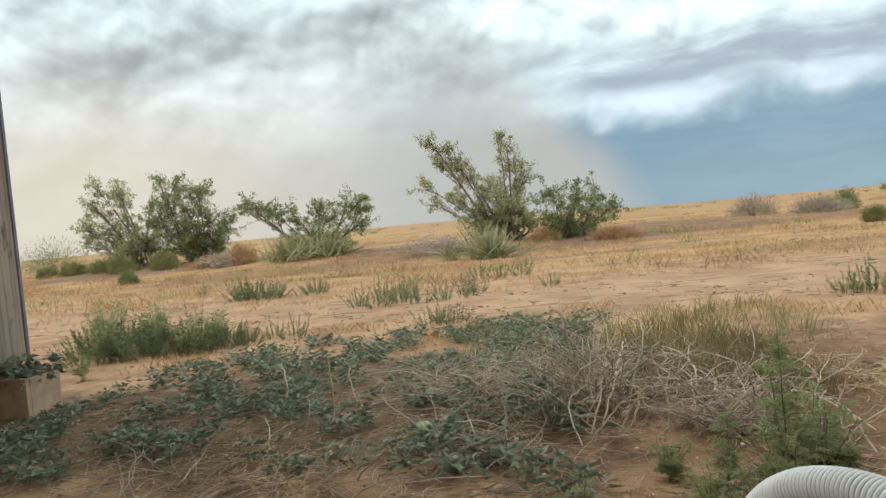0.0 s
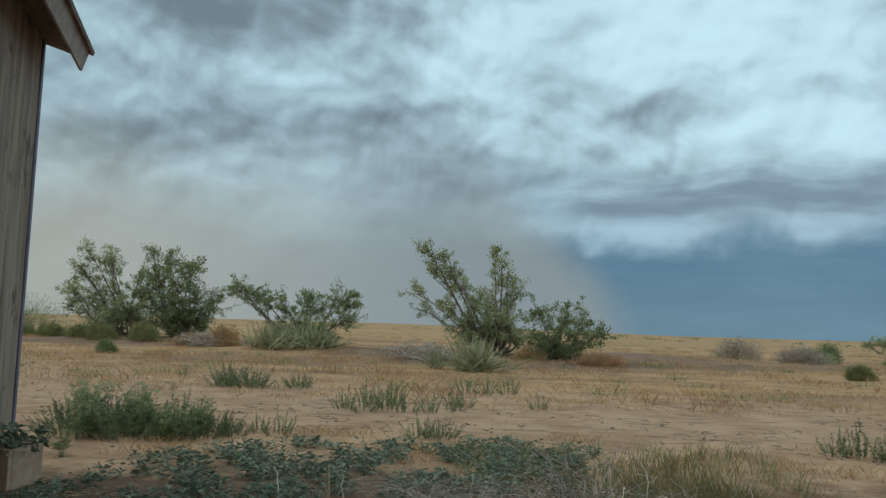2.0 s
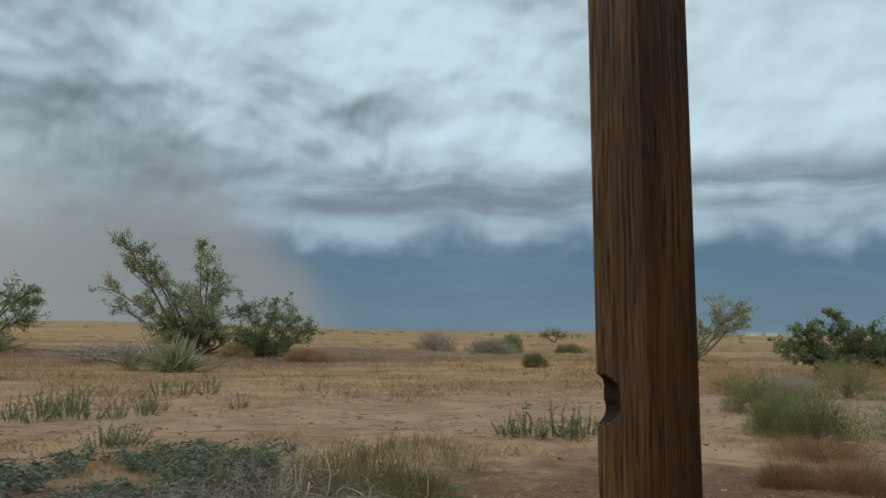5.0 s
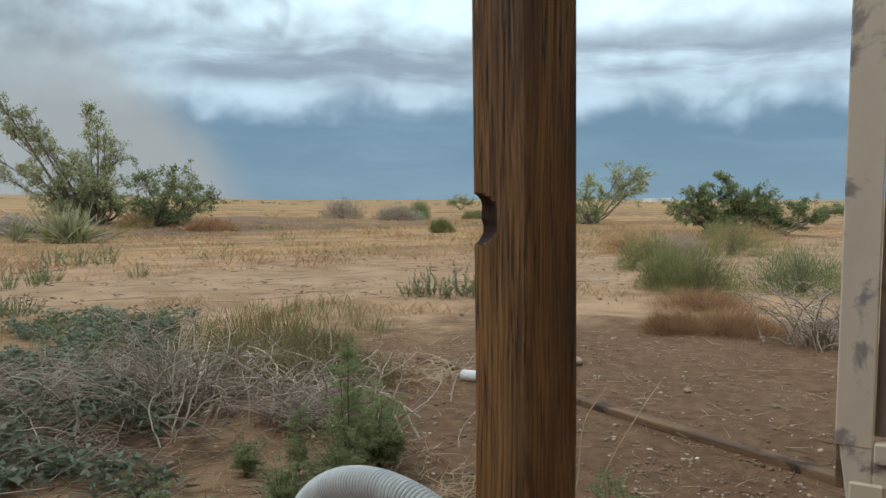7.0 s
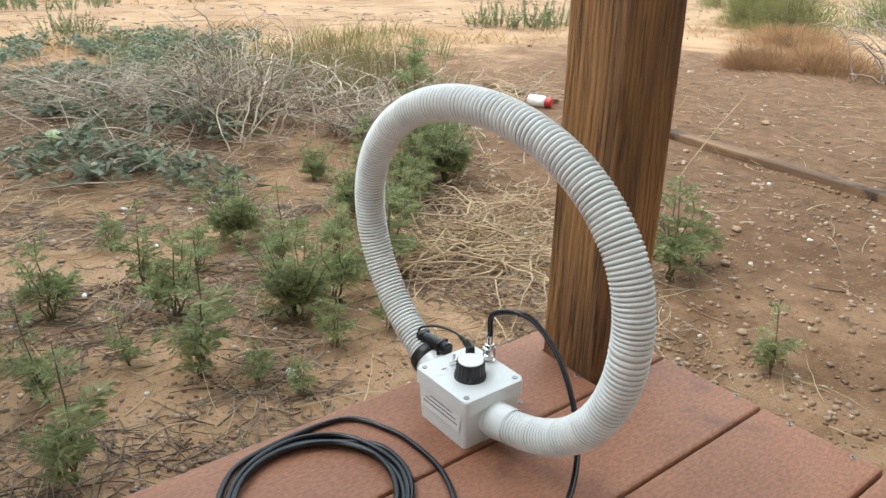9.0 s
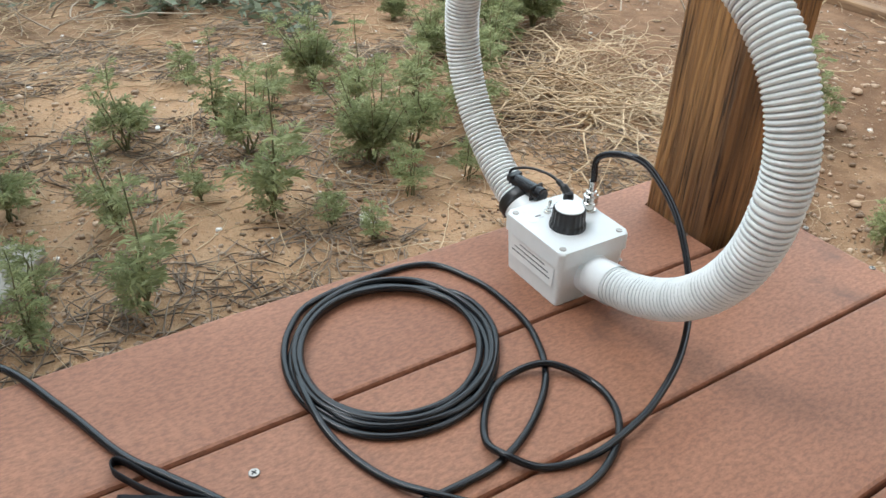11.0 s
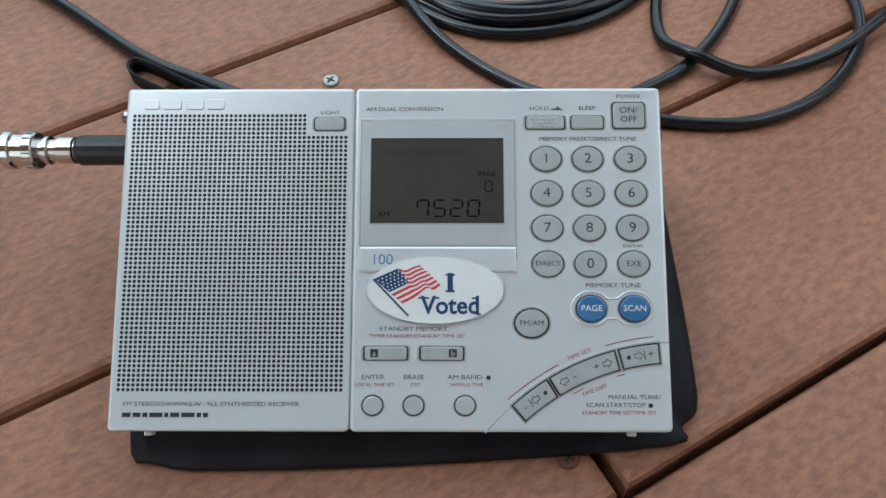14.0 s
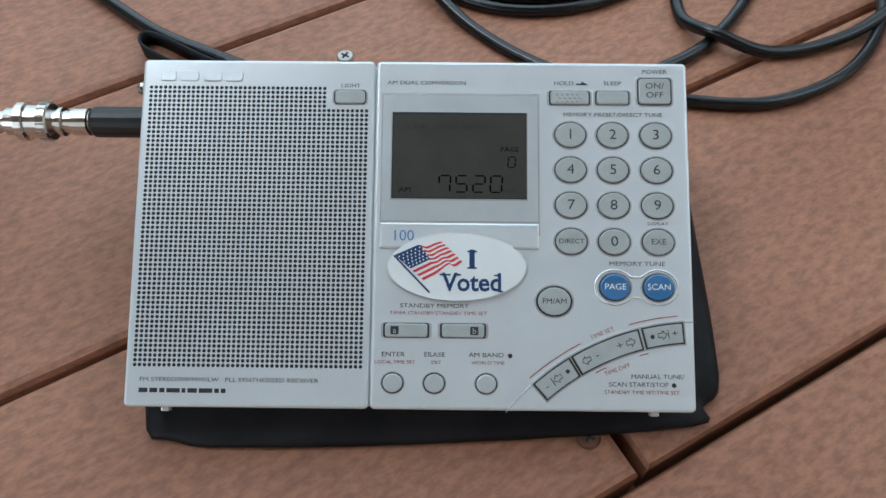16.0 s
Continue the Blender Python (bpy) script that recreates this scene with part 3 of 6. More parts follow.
# ---- ground ----
def make_ground():
    s = np.linspace(-1, 1, 301)
    gx = np.sinh(s * 7.6) / np.sinh(7.6) * 2600
    gy = np.sinh(np.linspace(-0.72, 1, 301) * 7.6) / np.sinh(7.6) * 2600 + 2.0
    x, y = np.meshgrid(gx, gy)
    z = ground_z(x, y)
    near = (np.abs(x) < 6) & (np.abs(y - 3) < 6)
    z = z + near * rng.normal(0, 0.0022, z.shape)
    v = np.stack((x, y, z), -1).reshape(-1, 3)
    i, j = np.meshgrid(np.arange(300), np.arange(300))
    k = (j * 301 + i).ravel()
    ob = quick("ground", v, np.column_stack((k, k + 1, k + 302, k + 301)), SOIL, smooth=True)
    tagged(ob, "bare orange desert soil with a pale sandy track and straw plain", "ground", kind="structure")


make_ground()

# ---- deck ----
DECK_TURN = 17.3
DECK = pose(0.07, 0.4845, 0, 0, 0, DECK_TURN)  # origin on the first gap; x along the boards, y outwards
BOARD, GAP, THICK = 0.1335, 0.0032, 0.025


def make_deck():
    deck = thing("deck", "red-brown composite deck with screwed boards round a post", "deck", DECK, kind="structure")
    end = 0.592

    def board(outline):
        bm = prism(outline, -THICK, 0, 0.0035, 2)
        return part("board", bm, DECKING, deck)

    post0, post1 = 0.4730, 0.572
    board([(-1.9, GAP / 2), (post0, GAP / 2), (post0, 0.1085), (post1, 0.1085), (post1, GAP / 2), (end, GAP / 2), (end, 0.146), (-1.9, 0.146)])
    step = BOARD + GAP
    for row in range(1, 10):
        y1 = -GAP / 2 - (row - 1) * step
        y0 = y1 - BOARD
        joint = -0.036 if row == 2 else (-0.9 if row % 2 else None)
        spans = [(-1.9, end)] if joint is None else [(-1.9, joint - 0.002), (joint + 0.002, end)]
        for a, b in spans:
            board([(a, y0), (b, y0), (b, y1), (a, y1)])
    for y in (0.118, -0.5, -1.1):
        part("joist", box(2.45, 0.04, 0.14, (-0.66, y, -THICK - 0.072), 0.003, 1), OLD_WOOD, deck)
    part("end_joist", box(0.04, 1.3, 0.14, (0.56, -0.56, -THICK - 0.075), 0.003, 1), OLD_WOOD, deck)
    for x in (-1.5, -0.5, 0.45):
        part("leg", box(0.09, 0.09, 0.25, (x, -0.02, -0.27), 0.003, 1), OLD_WOOD, deck)
    # screws, sunk flush, with a cross slot
    inv = DECK.inverted()
    spots = [(0.043, 0.437), (0.101, 0.229), (0.506, 0.657), (0.644, 0.64), (0.662, 0.558), (0.68, 0.493), (0.70, 0.425), (0.716, 0.36), (0.415, 0.628)]
    for i, (x, y) in enumerate(spots):
        p = inv @ Vector((x, y, 0))
        head = part("screw", prism(ring_of(0.0042 if i < 2 else 0.0032, 0.0042 if i < 2 else 0.0032, 16), -0.003, 0.0012, 0.0006, 1), SCREW if i != 1 else DECK_EDGE, deck)
        head.matrix_basis = pose(p.x, p.y, 0.0002, 0, 0, 30)
        for a in (0, 90):
            slot = part("slot", box(0.0045, 0.0009, 0.0006, (0, 0, 0.0011)), KEY_RIM, head)
            slot.matrix_basis = pose(0, 0, 0, 0, 0, a)
    return deck


make_deck()


def make_post():
    """A square post with a chewed knot hole on one edge."""
    side, z0, z1 = 0.089, -0.42, 2.5
    post = thing("porch_post", "dark-stained square wooden porch post with a knot hole", "post", pose(0.518, 0.641, 0, 0, 0, DECK_TURN - 1.5))
    zc, hz, reach = 0.617, 0.031, 0.042      # the knot hole: middle, half height, how far it eats into the side
    levels = [z0, 0, 0.3, 0.36, 0.5] + [zc + hz * math.sin(math.pi * (i / 12 - 0.5)) * 1.02 for i in range(13)] + [0.8, 1.2, 1.8, z1]
    ragged = (0, 1, 2, 3, 3, 1, -3, -2, 1, 3, 2, 1, 0)
    steps = (0, 0.005, 0.011, 0.018, 0.026, 0.034, 0.042, 0.052, 0.066)
    v, f = [], []
    cut = 0.004
    for i, z in enumerate(levels):
        round_z = math.sqrt(max(0.0, 1 - ((z - zc) / hz) ** 2))
        deep = round_z * (0.019 + 0.001 * (ragged[i - 5] if 5 <= i < 18 else 0))
        wide = max(reach * round_z, 0.001)
        # the outline, counter-clockwise from the front corner; the far left corner holds the hole
        pts = [(cut, 0), (side - cut, 0), (side, cut), (side, side - cut), (side - cut, side), (0.050, side), (0.030, side)]
        pts += [(max(deep * math.sqrt(max(0.0, 1 - (u / wide) ** 2)), cut if u == 0 else 0.0), side - u) for u in steps] + [(0, cut)]
        warp = 0.018 * max(0.0, z - 0.36)
        v += [(x - 0.93 * warp, y + 0.36 * warp, z) for x, y in pts]
    n = 17
    for i in range(len(levels) - 1):
        for s in range(n):
            f.append((i * n + s, i * n + (s + 1) % n, (i + 1) * n + (s + 1) % n, (i + 1) * n + s))
    f.append(tuple(range(n))[::-1])
    f.append(tuple(range((len(levels) - 1) * n, len(levels) * n)))
    body = raw("shaft", v, f, POST_WOOD, post)
    body.data.materials.append(CHAR)
    for poly in body.data.polygons:
        c = poly.center
        if abs(c.z - zc) < hz and c.x < 0.03 and ((side - c.y) / (reach * 1.02)) ** 2 + ((c.z - zc) / hz) ** 2 < 1.0:
            poly.material_index = 1
    return post


make_post()

# ---- loop aerial: box, knob, hose ----
AERIAL = pose(0.346, 0.617, 0, 0, 0, 16.5)


def lathe(profile, n=24):
    v = [(r * math.cos(2 * math.pi * i / n), r * math.sin(2 * math.pi * i / n), z) for r, z in profile for i in range(n)]
    f = [(a * n + i, a * n + (i + 1) % n, (a + 1) * n + (i + 1) % n, (a + 1) * n + i) for a in range(len(profile) - 1) for i in range(n)]
    f.append(tuple(range(n))[::-1])
    f.append(tuple(range((len(profile) - 1) * n, len(profile) * n)))
    return v, f


def bars(parent, mat, x0, x1, y, height, z, chance, fill=0.75, name="print_bar"):
    """A line of unreadable print: short bars of uneven length in one mesh."""
    bm = bmesh.new()
    x = x0
    while x < x1:
        w = min(chance.uniform(0.8, 3.2) * height, x1 - x)
        bmesh.ops.create_cube(bm, size=1, matrix=Matrix.Translation((x + w / 2, y, z)) @ Matrix.Diagonal((w, height * fill, 0.00012, 1)))
        x += w + height * 0.45
    return part(name, bm, mat, parent)


def make_aerial():
    a = thing("loop_aerial", "white loop aerial of ribbed hose on a plastic box", "aerial", AERIAL)
    chance = random.Random(4)
    top, lid = 0.0615, 0.017
    # tapered box with rounded edges, and an overhanging lid
    bm = bmesh.new()
    low, high = rounded(0.072, 0.078, 0.004), rounded(0.0765, 0.083, 0.004)
    lo, hi = [bm.verts.new((x, y, 0.0006)) for x, y in low], [bm.verts.new((x, y, top - lid)) for x, y in high]
    bm.faces.new(lo[::-1]), bm.faces.new(hi)
    for i in range(len(lo)):
        j = (i + 1) % len(lo)
        bm.faces.new((lo[i], lo[j], hi[j], hi[i]))
    body = part("box_body", bm, PVC, a)
    part("lid", prism(rounded(0.081, 0.0875, 0.006, 6), top - lid, top, 0.003, 3), PVC, a, smooth=False)
    for x, y in ((-0.033, -0.036), (0.033, -0.036), (0.033, 0.036), (-0.033, 0.036)):
        s = part("lid_screw", prism(ring_of(0.0032, 0.0032, 14), 0, 0.0009, 0.0003, 1), SCREW, a)
        s.matrix_basis = pose(x, y, top)
    # paper label with four lines of small print, on the side wall
    label = part("paper_label", box(0.0665, 0.0215, 0.0003, (0, 0, 0)), STICKER, a, "white paper label with small print")
    label.matrix_basis = pose(-0.0385, 0.0, 0.031, 90, 0, -90) @ pose(0, 0, 0, -3, 0, 0)
    for i, (x0, x1) in enumerate(((-0.018, 0.02), (-0.026, 0.026), (-0.029, 0.029))):
        bars(label, INK, x0, x1, 0.0062 - i * 0.0048, 0.0017, 0.0003, chance)
    # tuning knob
    knob = part("tuning_knob", bmesh.new(), BLACK, a, "black knob with a white cap")
    v, f = [], []
    n = 40
    for r, z in ((0.0135, 0.0), (0.0135, 0.004), (0.0125, 0.006), (0.012, 0.017), (0.0112, 0.0185)):
        for i in range(n):
            rr = r * (1 - 0.045 * (i % 2)) if 0.003 < z < 0.018 else r
            v.append((rr * math.cos(2 * math.pi * i / n), rr * math.sin(2 * math.pi * i / n), z))
    f = [(k * n + i, k * n + (i + 1) % n, (k + 1) * n + (i + 1) % n, (k + 1) * n + i) for k in range(4) for i in range(n)] + [tuple(range(4 * n, 5 * n))]
    knob.data.from_pydata(v, [], f)
    knob.matrix_basis = pose(-0.004, -0.006, top) @ Matrix.Diagonal((1.28, 1.28, 1.05, 1))
    part("knob_cap", prism(ring_of(0.0106, 0.0106, 28), 0.0185, 0.0193, 0.0003, 1), STICKER, knob, "white knob cap")
    # toggle switch with its plates
    sw = part("toggle_switch", bmesh.new(), NICKEL, a, "small nickel toggle switch")
    vv, ff = lathe(((0.0036, 0), (0.0036, 0.0022), (0.0024, 0.0024), (0.0024, 0.005), (0.0012, 0.0053), (0.0017, 0.0125), (0.0012, 0.0138)), 14)
    sw.data.from_pydata(vv, [], ff)
    sw.matrix_basis = pose(-0.006, 0.0225, top, 6, 8, 0)
    for x, y, s in ((-0.018, 0.021, 0.009), (0.004, 0.026, 0.012)):
        part("switch_legend", box(s, 0.0065, 0.0003, (x, y, top + 0.0002)), STICKER, a)
        bars(a, INK, x - s * 0.35, x + s * 0.35, y, 0.0022, top + 0.0005, chance, name="legend_print")
    part("round_sticker", prism(ring_of(0.0052, 0.0052, 20), top, top + 0.0003, 0, 0), STICKER, a, "small round white sticker").matrix_basis = pose(-0.0255, 0.018, 0)
    # power plug with a thin lead
    plug = part("power_plug", bmesh.new(), BLACK, a, "black right-angle power plug")
    vv, ff = lathe(((0.0040, 0), (0.0040, 0.002), (0.0050, 0.0025), (0.0052, 0.010), (0.0045, 0.0135), (0.002, 0.0148)), 16)
    plug.data.from_pydata(vv, [], ff)
    plug.matrix_basis = pose(0.0205, 0.0245, top)
    lead_v, lead_q = tube(smooth_path([(0.0205, 0.0245, top + 0.011), (0.0195, 0.034, top + 0.017), (0.016, 0.050, top + 0.022), (0.009, 0.072, top + 0.021), (0.001, 0.090, top + 0.014), (0.001, 0.094, top + 0.005), (0.006, 0.086, 0.0625)], 8), [0.0042] * 8 + [0.0028] * 4 + [0.0014] * 37, 8)
    quick("power_lead", lead_v, lead_q, BLACK, a, smooth=True)
    # coaxial connector
    bnc = part("coax_connector", bmesh.new(), NICKEL, a, "nickel bayonet connector")
    vv, ff = lathe(((0.0065, 0), (0.0065, 0.0016), (0.0048, 0.0018), (0.0048, 0.007), (0.0072, 0.0075), (0.0072, 0.0095), (0.0066, 0.010), (0.0066, 0.0135), (0.0072, 0.014), (0.0072, 0.0165), (0.0050, 0.0175), (0.0050, 0.021), (0.0034, 0.0215), (0.0034, 0.032)), 20)
    bnc.data.from_pydata(vv, [], ff)
    bnc.matrix_basis = pose(0.0325, 0.0065, top)
    # clip-on ferrite choke lying by the clamp
    choke = part("choke_body", bmesh.new(), CABLE, a, "shiny black cylinder strapped beside the clamp")
    vv, ff = lathe(((0.0060, -0.022), (0.0078, -0.0210), (0.0078, 0.019), (0.0066, 0.020)), 20)
    choke.data.from_pydata(vv, [], ff)
    choke.matrix_basis = pose(0.006, 0.068, 0.0625, 90, 0, 8)
    part("choke_cap", box(0.0165, 0.0165, 0.007, (0, 0, -0.0215), 0.002, 2), BLACK, choke)
    part("choke_strap", box(0.0172, 0.0172, 0.003, (0, 0, 0.010), 0.002, 2), BLACK, choke)
    # hose: a spiral of round ribs with grey grooves, in the upright plane across the box
    centre, ra, rb = 0.188, 0.202, 0.160
    th = np.linspace(math.radians(-90 + 13.5), math.radians(270 - 15.5), 2900)
    # leaves the near face, rises on the near side, passes over and comes down into the far face

    def at(t):
        flat = np.abs(np.sin((t + math.pi / 2) / 2)) ** 0.5
        c, s = np.cos(t), np.sin(t)
        full = np.where((s < 0) & (c > 0), 0.86, 1.0)   # the near lower quarter sags fuller
        y = -np.where(c > 0, ra, ra - 0.008) * np.sign(c) * np.abs(c) ** full * (1 + 0.03 * s)
        z = centre + rb * np.sign(s) * np.abs(s) ** full
        x = 0.004 * np.sin(2 * t) + 0 * flat
        return np.column_stack((x, y, z))

    ribs = 225
    mid = at(th)
    wave = 0.5 + 0.5 * np.cos(np.linspace(0, ribs * 2 * math.pi, len(th)))
    radius = 0.0161 + 0.0019 * np.sqrt(wave)
    hv, hq = tube(mid, radius, 20)
    hose = quick("hose", hv, hq, HOSE, a, "white ribbed hose with dark grooves", smooth=True)
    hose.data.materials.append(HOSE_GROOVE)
    # the lowest part between ribs gets the darker grey
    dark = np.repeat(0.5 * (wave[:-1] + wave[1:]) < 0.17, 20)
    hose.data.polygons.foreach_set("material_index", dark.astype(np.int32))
    # smooth pipe stubs and the black clamp
    p0, p1 = at(np.array([th[0]]))[0], at(np.array([th[-1]]))[0]
    sv, sq = tube(smooth_path([(0, -0.036, 0.029), (0, -0.050, 0.0285), tuple(p0 * (1, 1, 1)), tuple(at(np.array([th[50]]))[0])], 6), [0.0195] * 10 + [0.0188] * 9, 28)
    quick("pipe_stub", sv, sq, PVC, a, smooth=True)
    sv, sq = tube(smooth_path([(0, 0.036, 0.030), tuple(p1), tuple(at(np.array([th[-80]]))[0])], 6), 0.0194, 28)
    quick("pipe_stub", sv, sq, PVC, a, smooth=True)
    q0, q1 = at(np.array([th[-62]]))[0], at(np.array([th[-98]]))[0]
    sv, sq = tube(np.linspace(q0, q1, 6), [0.0200, 0.0215, 0.0215, 0.0215, 0.0215, 0.0200], 24)
    quick("hose_clamp", sv, sq, BLACK, a, smooth=True)
    return a


make_aerial()


# ---- coaxial cable ----
def make_cable():
    r = 0.0031
    pts = []
    # up the far left, round the coil, then out, round the small loop and up to the aerial
    cx, cy = 0.1640, 0.5430
    pts += [(0.10, 0.372, 0.006), (0.145, 0.382, r), (0.184, 0.392, r), (0.218, 0.406, r), (0.253, 0.438, r), (0.280, 0.483, r), (0.288, 0.535, r), (0.280, 0.578, r), (0.258, 0.625, r), (0.212, 0.660, r)]
    turns = 6
    chance = random.Random(2)
    radii = [0.094, 0.087, 0.079, 0.0735, 0.085, 0.077, 0.091]
    lift = [0.0, 0.0, 0.0, 1.55, 1.5, 0.6, 1.2]
    steps = 12
    total = turns * steps + 5
    for i in range(2, total):
        a = radians(75 + 360 * i / steps)
        k = i / steps
        j = min(int(k), 5)
        s = k - int(k)
        rad = radii[j] * (1 - s) + radii[j + 1] * s + chance.uniform(-0.0018, 0.0018)
        z = r + r * (lift[j] * (1 - s) + lift[j + 1] * s)
        lx, ly = rad * 1.0 * math.cos(a), rad * 1.09 * math.sin(a)
        c, sn = math.cos(radians(-12)), math.sin(radians(-12))
        pts.append((cx + c * lx - sn * ly * 1.0, cy + sn * lx + c * ly, z))
    pts += [(0.090, 0.480, 2.6 * r), (0.106, 0.444, r), (0.132, 0.409, r), (0.160, 0.386, 2.2 * r), (0.196, 0.370, r), (0.232, 0.362, r), (0.272, 0.372, r), (0.304, 0.399, 1.2 * r), (0.3195, 0.434, r), (0.313, 0.468, r), (0.281, 0.490, 2.9 * r), (0.243, 0.485, r), (0.222, 0.460, r), (0.211, 0.427, r), (0.219, 0.405, 2.8 * r), (0.245, 0.392, r), (0.283, 0.394, 1.4 * r), (0.318, 0.408, 2.8 * r),
            (0.350, 0.428, 0.012), (0.388, 0.462, 0.024), (0.414, 0.505, 0.050), (0.420, 0.552, 0.092), (0.408, 0.588, 0.123), (0.393, 0.608, 0.130), (0.3765, 0.6305, 0.119), (0.3755, 0.6322, 0.094)]
    v, q = tube(smooth_path(pts, 7), r, 10)
    ob = quick("coax_cable", v, q, CABLE, None, smooth=True)
    tagged(ob, "coiled glossy black coaxial cable lying on the deck boards", "cable")


make_cable()


def make_lead_in():
    """The free run of cable that crosses the deck's edge and ends in the plug at the radio."""
    r = 0.0034
    pts = [(0.055, 0.392, 0.006), (0.032, 0.405, 0.005), (0.007, 0.427, r), (-0.020, 0.449, r), (-0.049, 0.474, r), (-0.094, 0.529, r), (-0.151, 0.590, r), (-0.215, 0.612, 0.005), (-0.262, 0.56, 0.006), (-0.262, 0.47, 0.008), (-0.215, 0.42, 0.025), (-0.160, 0.407, 0.042), (-0.118, 0.396, 0.052)]
    v, q = tube(smooth_path(pts, 9), r, 10)
    ob = quick("coax_lead", v, q, CABLE, None, smooth=True)
    tagged(ob, "black coaxial lead running over the deck edge to the radio", "cable")


make_lead_in()

# ---- radio, its case and plug ----
RADIO = pose(-0.0513, 0.2639, 0.0226, 26.0, 0.8, -12.3) @ Matrix.Scale(1.011, 4)  # lower left corner of the front; x across, y up the front
RW, RH, RD = 0.187, 0.118, 0.0205
MM = 0.001


def lettering(text, x, y, height, mat, parent, turn=0.0, wide=1.0, z=0.0, name="lettering", bold=0.0, span=0.0):
    """Printed words centred at (x, y) millimetres of the front, capitals of that height."""
    cu = bpy.data.curves.new(name, "FONT")
    cu.body, cu.size, cu.align_x, cu.align_y, cu.offset = text, height * MM / 0.70, "CENTER", "CENTER", bold
    cu.resolution_u = 3
    tmp = new("tmp", cu)
    bpy.context.view_layer.update()
    me = bpy.data.meshes.new_from_object(tmp)
    bpy.data.objects.remove(tmp)
    me.name = name
    if span:
        xs = [c.co.x for c in me.vertices]
        wide = span * MM / (max(xs) - min(xs))
    me.transform(Matrix.Diagonal((wide, 1, 1, 1)))
    ob = link_mesh(name, me, mat, parent)
    ob.matrix_basis = pose(x * MM, y * MM, z + 0.00012, 0, 0, turn)
    return ob


def scaled_outline(pts, s=MM):
    return [(x * s, y * s) for x, y in pts]


def make_radio():
    radio = thing("portable_radio", "silver portable shortwave radio tilted back on its black case", "radio", RADIO)
    chance = random.Random(9)

    def flat(name, outline, z0, z1, mat, parent=radio, bevel=0.0, label=""):
        return part(name, prism(scaled_outline(outline), z0, z1, bevel, 2), mat, parent, label)

    # body and the two front panels, split by a seam
    part("body", box(RW - 0.001, RH - 0.001, RD, (RW / 2, RH / 2, -RD / 2 - 0.0016), 0.004, 3), SILVER, radio)
    speaker = part("speaker_panel", prism(moved(rounded(0.0801, RH, 0.0016), 0.04005, RH / 2), -0.006, 0, 0.0011, 3), SILVER, radio)
    front = part("control_panel", prism(moved(rounded(RW - 0.0806, RH, 0.0016), 0.0806 + (RW - 0.0806) / 2, RH / 2), -0.006, 0, 0.0011, 3), SILVER, radio)
    part("foot_strip", box(0.15, 0.004, 0.006, (RW / 2, 0.002, -RD - 0.002), 0.001), BLACK, radio)
    for x in (0.013, 0.174):
        part("foot", box(0.003, 0.002, 0.003, (x, -0.0006, -0.004), 0.0006), SILVER_EDGE, radio)
    # perforated grille: a field of round holes
    v, f = [], []
    px, py, n = 1.613, 1.573, 8
    for i in range(47):
        for j in range(61):
            x, y = 3.2 + i * px, 13.6 + j * py
            if y > 108.4 or (y > 100.5 and x > 63.5):
                continue
            b = len(v)
            v += [((x + 0.62 * math.cos(k * math.pi / 4)) * MM, (y + 0.62 * math.sin(k * math.pi / 4)) * MM, 0.00008) for k in range(n)]
            f.append(tuple(range(b, b + n)))
    tagged(raw("grille_hole", v, f, KEY_RIM, speaker, "field of small dark round holes"), kind="stuff")
    # raised maker's mark as plain shapes
    for x, w in ((9.0, 5.2), (16.2, 6.4), (24.2, 6.2), (31.6, 6.0)):
        flat("mark_shape", moved(rounded(w, 3.7, 0.9), x, 112.1), 0, 0.0004, SILVER, speaker, 0.0002)
    lettering("FM STEREO/SW/MW/LW   PLL SYNTHESIZED RECEIVER", 34.4, 8.9, 1.35, INK, speaker, span=58.5)
    v2, f2 = lathe(((0.0010, -0.001), (0.0010, 0.0012), (0.0019, 0.0016), (0.0022, 0.0026), (0.0017, 0.0036), (0.0006, 0.0040)), 14)
    tip = raw("antenna_tip", v2, f2, NICKEL, radio, "shiny nickel antenna tip")
    tip.matrix_basis = pose(0.0, RH - 0.0085, -0.006, 0, -90, 0)
    bars(speaker, INK, 5.0 * MM, 33.5 * MM, 5.4 * MM, 1.5 * MM, 0.0001, chance, 0.95, "model_print")

    def key(name, outline, x, y, mat=KEY_GREY, height=0.0009, parent=front, rim=1.09):
        """A key in a dark groove with a pale rim."""
        big = moved([(a * rim, b * rim) for a, b in outline], x, y)
        wide = moved([(a * (rim + 0.10), b * (rim + 0.10)) for a, b in outline], x, y)
        k = flat(name, moved(outline, x, y), 0.0001, height, mat, parent, 0.0004)
        flat("key_rim", wide, -0.0002, 0.00020, SILVER_EDGE, k)
        flat("key_groove", big, -0.0002, 0.00030, KEY_RIM, k)
        return k

    # speaker-side light key
    k = key("light_key", rounded(10.2, 4.6, 1.2), 71.7, 104.9, parent=speaker)
    lettering("LIGHT", 71.8, 109.0, 1.35, INK, speaker, wide=1.25)
    # display recess with glass
    flat("display_bezel", [(82.6, 61.2), (136.3, 57.5), (136.3, 106.6), (82.6, 106.6)], -0.001, 0.0004, SILVER_EDGE, front)
    flat("display_surround", [(83.2, 62.2), (135.7, 62.2), (135.7, 105.6), (83.2, 105.6)], -0.001, 0.0006, SURROUND, front)
    flat("display_border", [(86.0, 69.3), (132.3, 69.3), (132.3, 99.7), (86.0, 99.7)], -0.001, 0.0008, SILVER_EDGE, front)
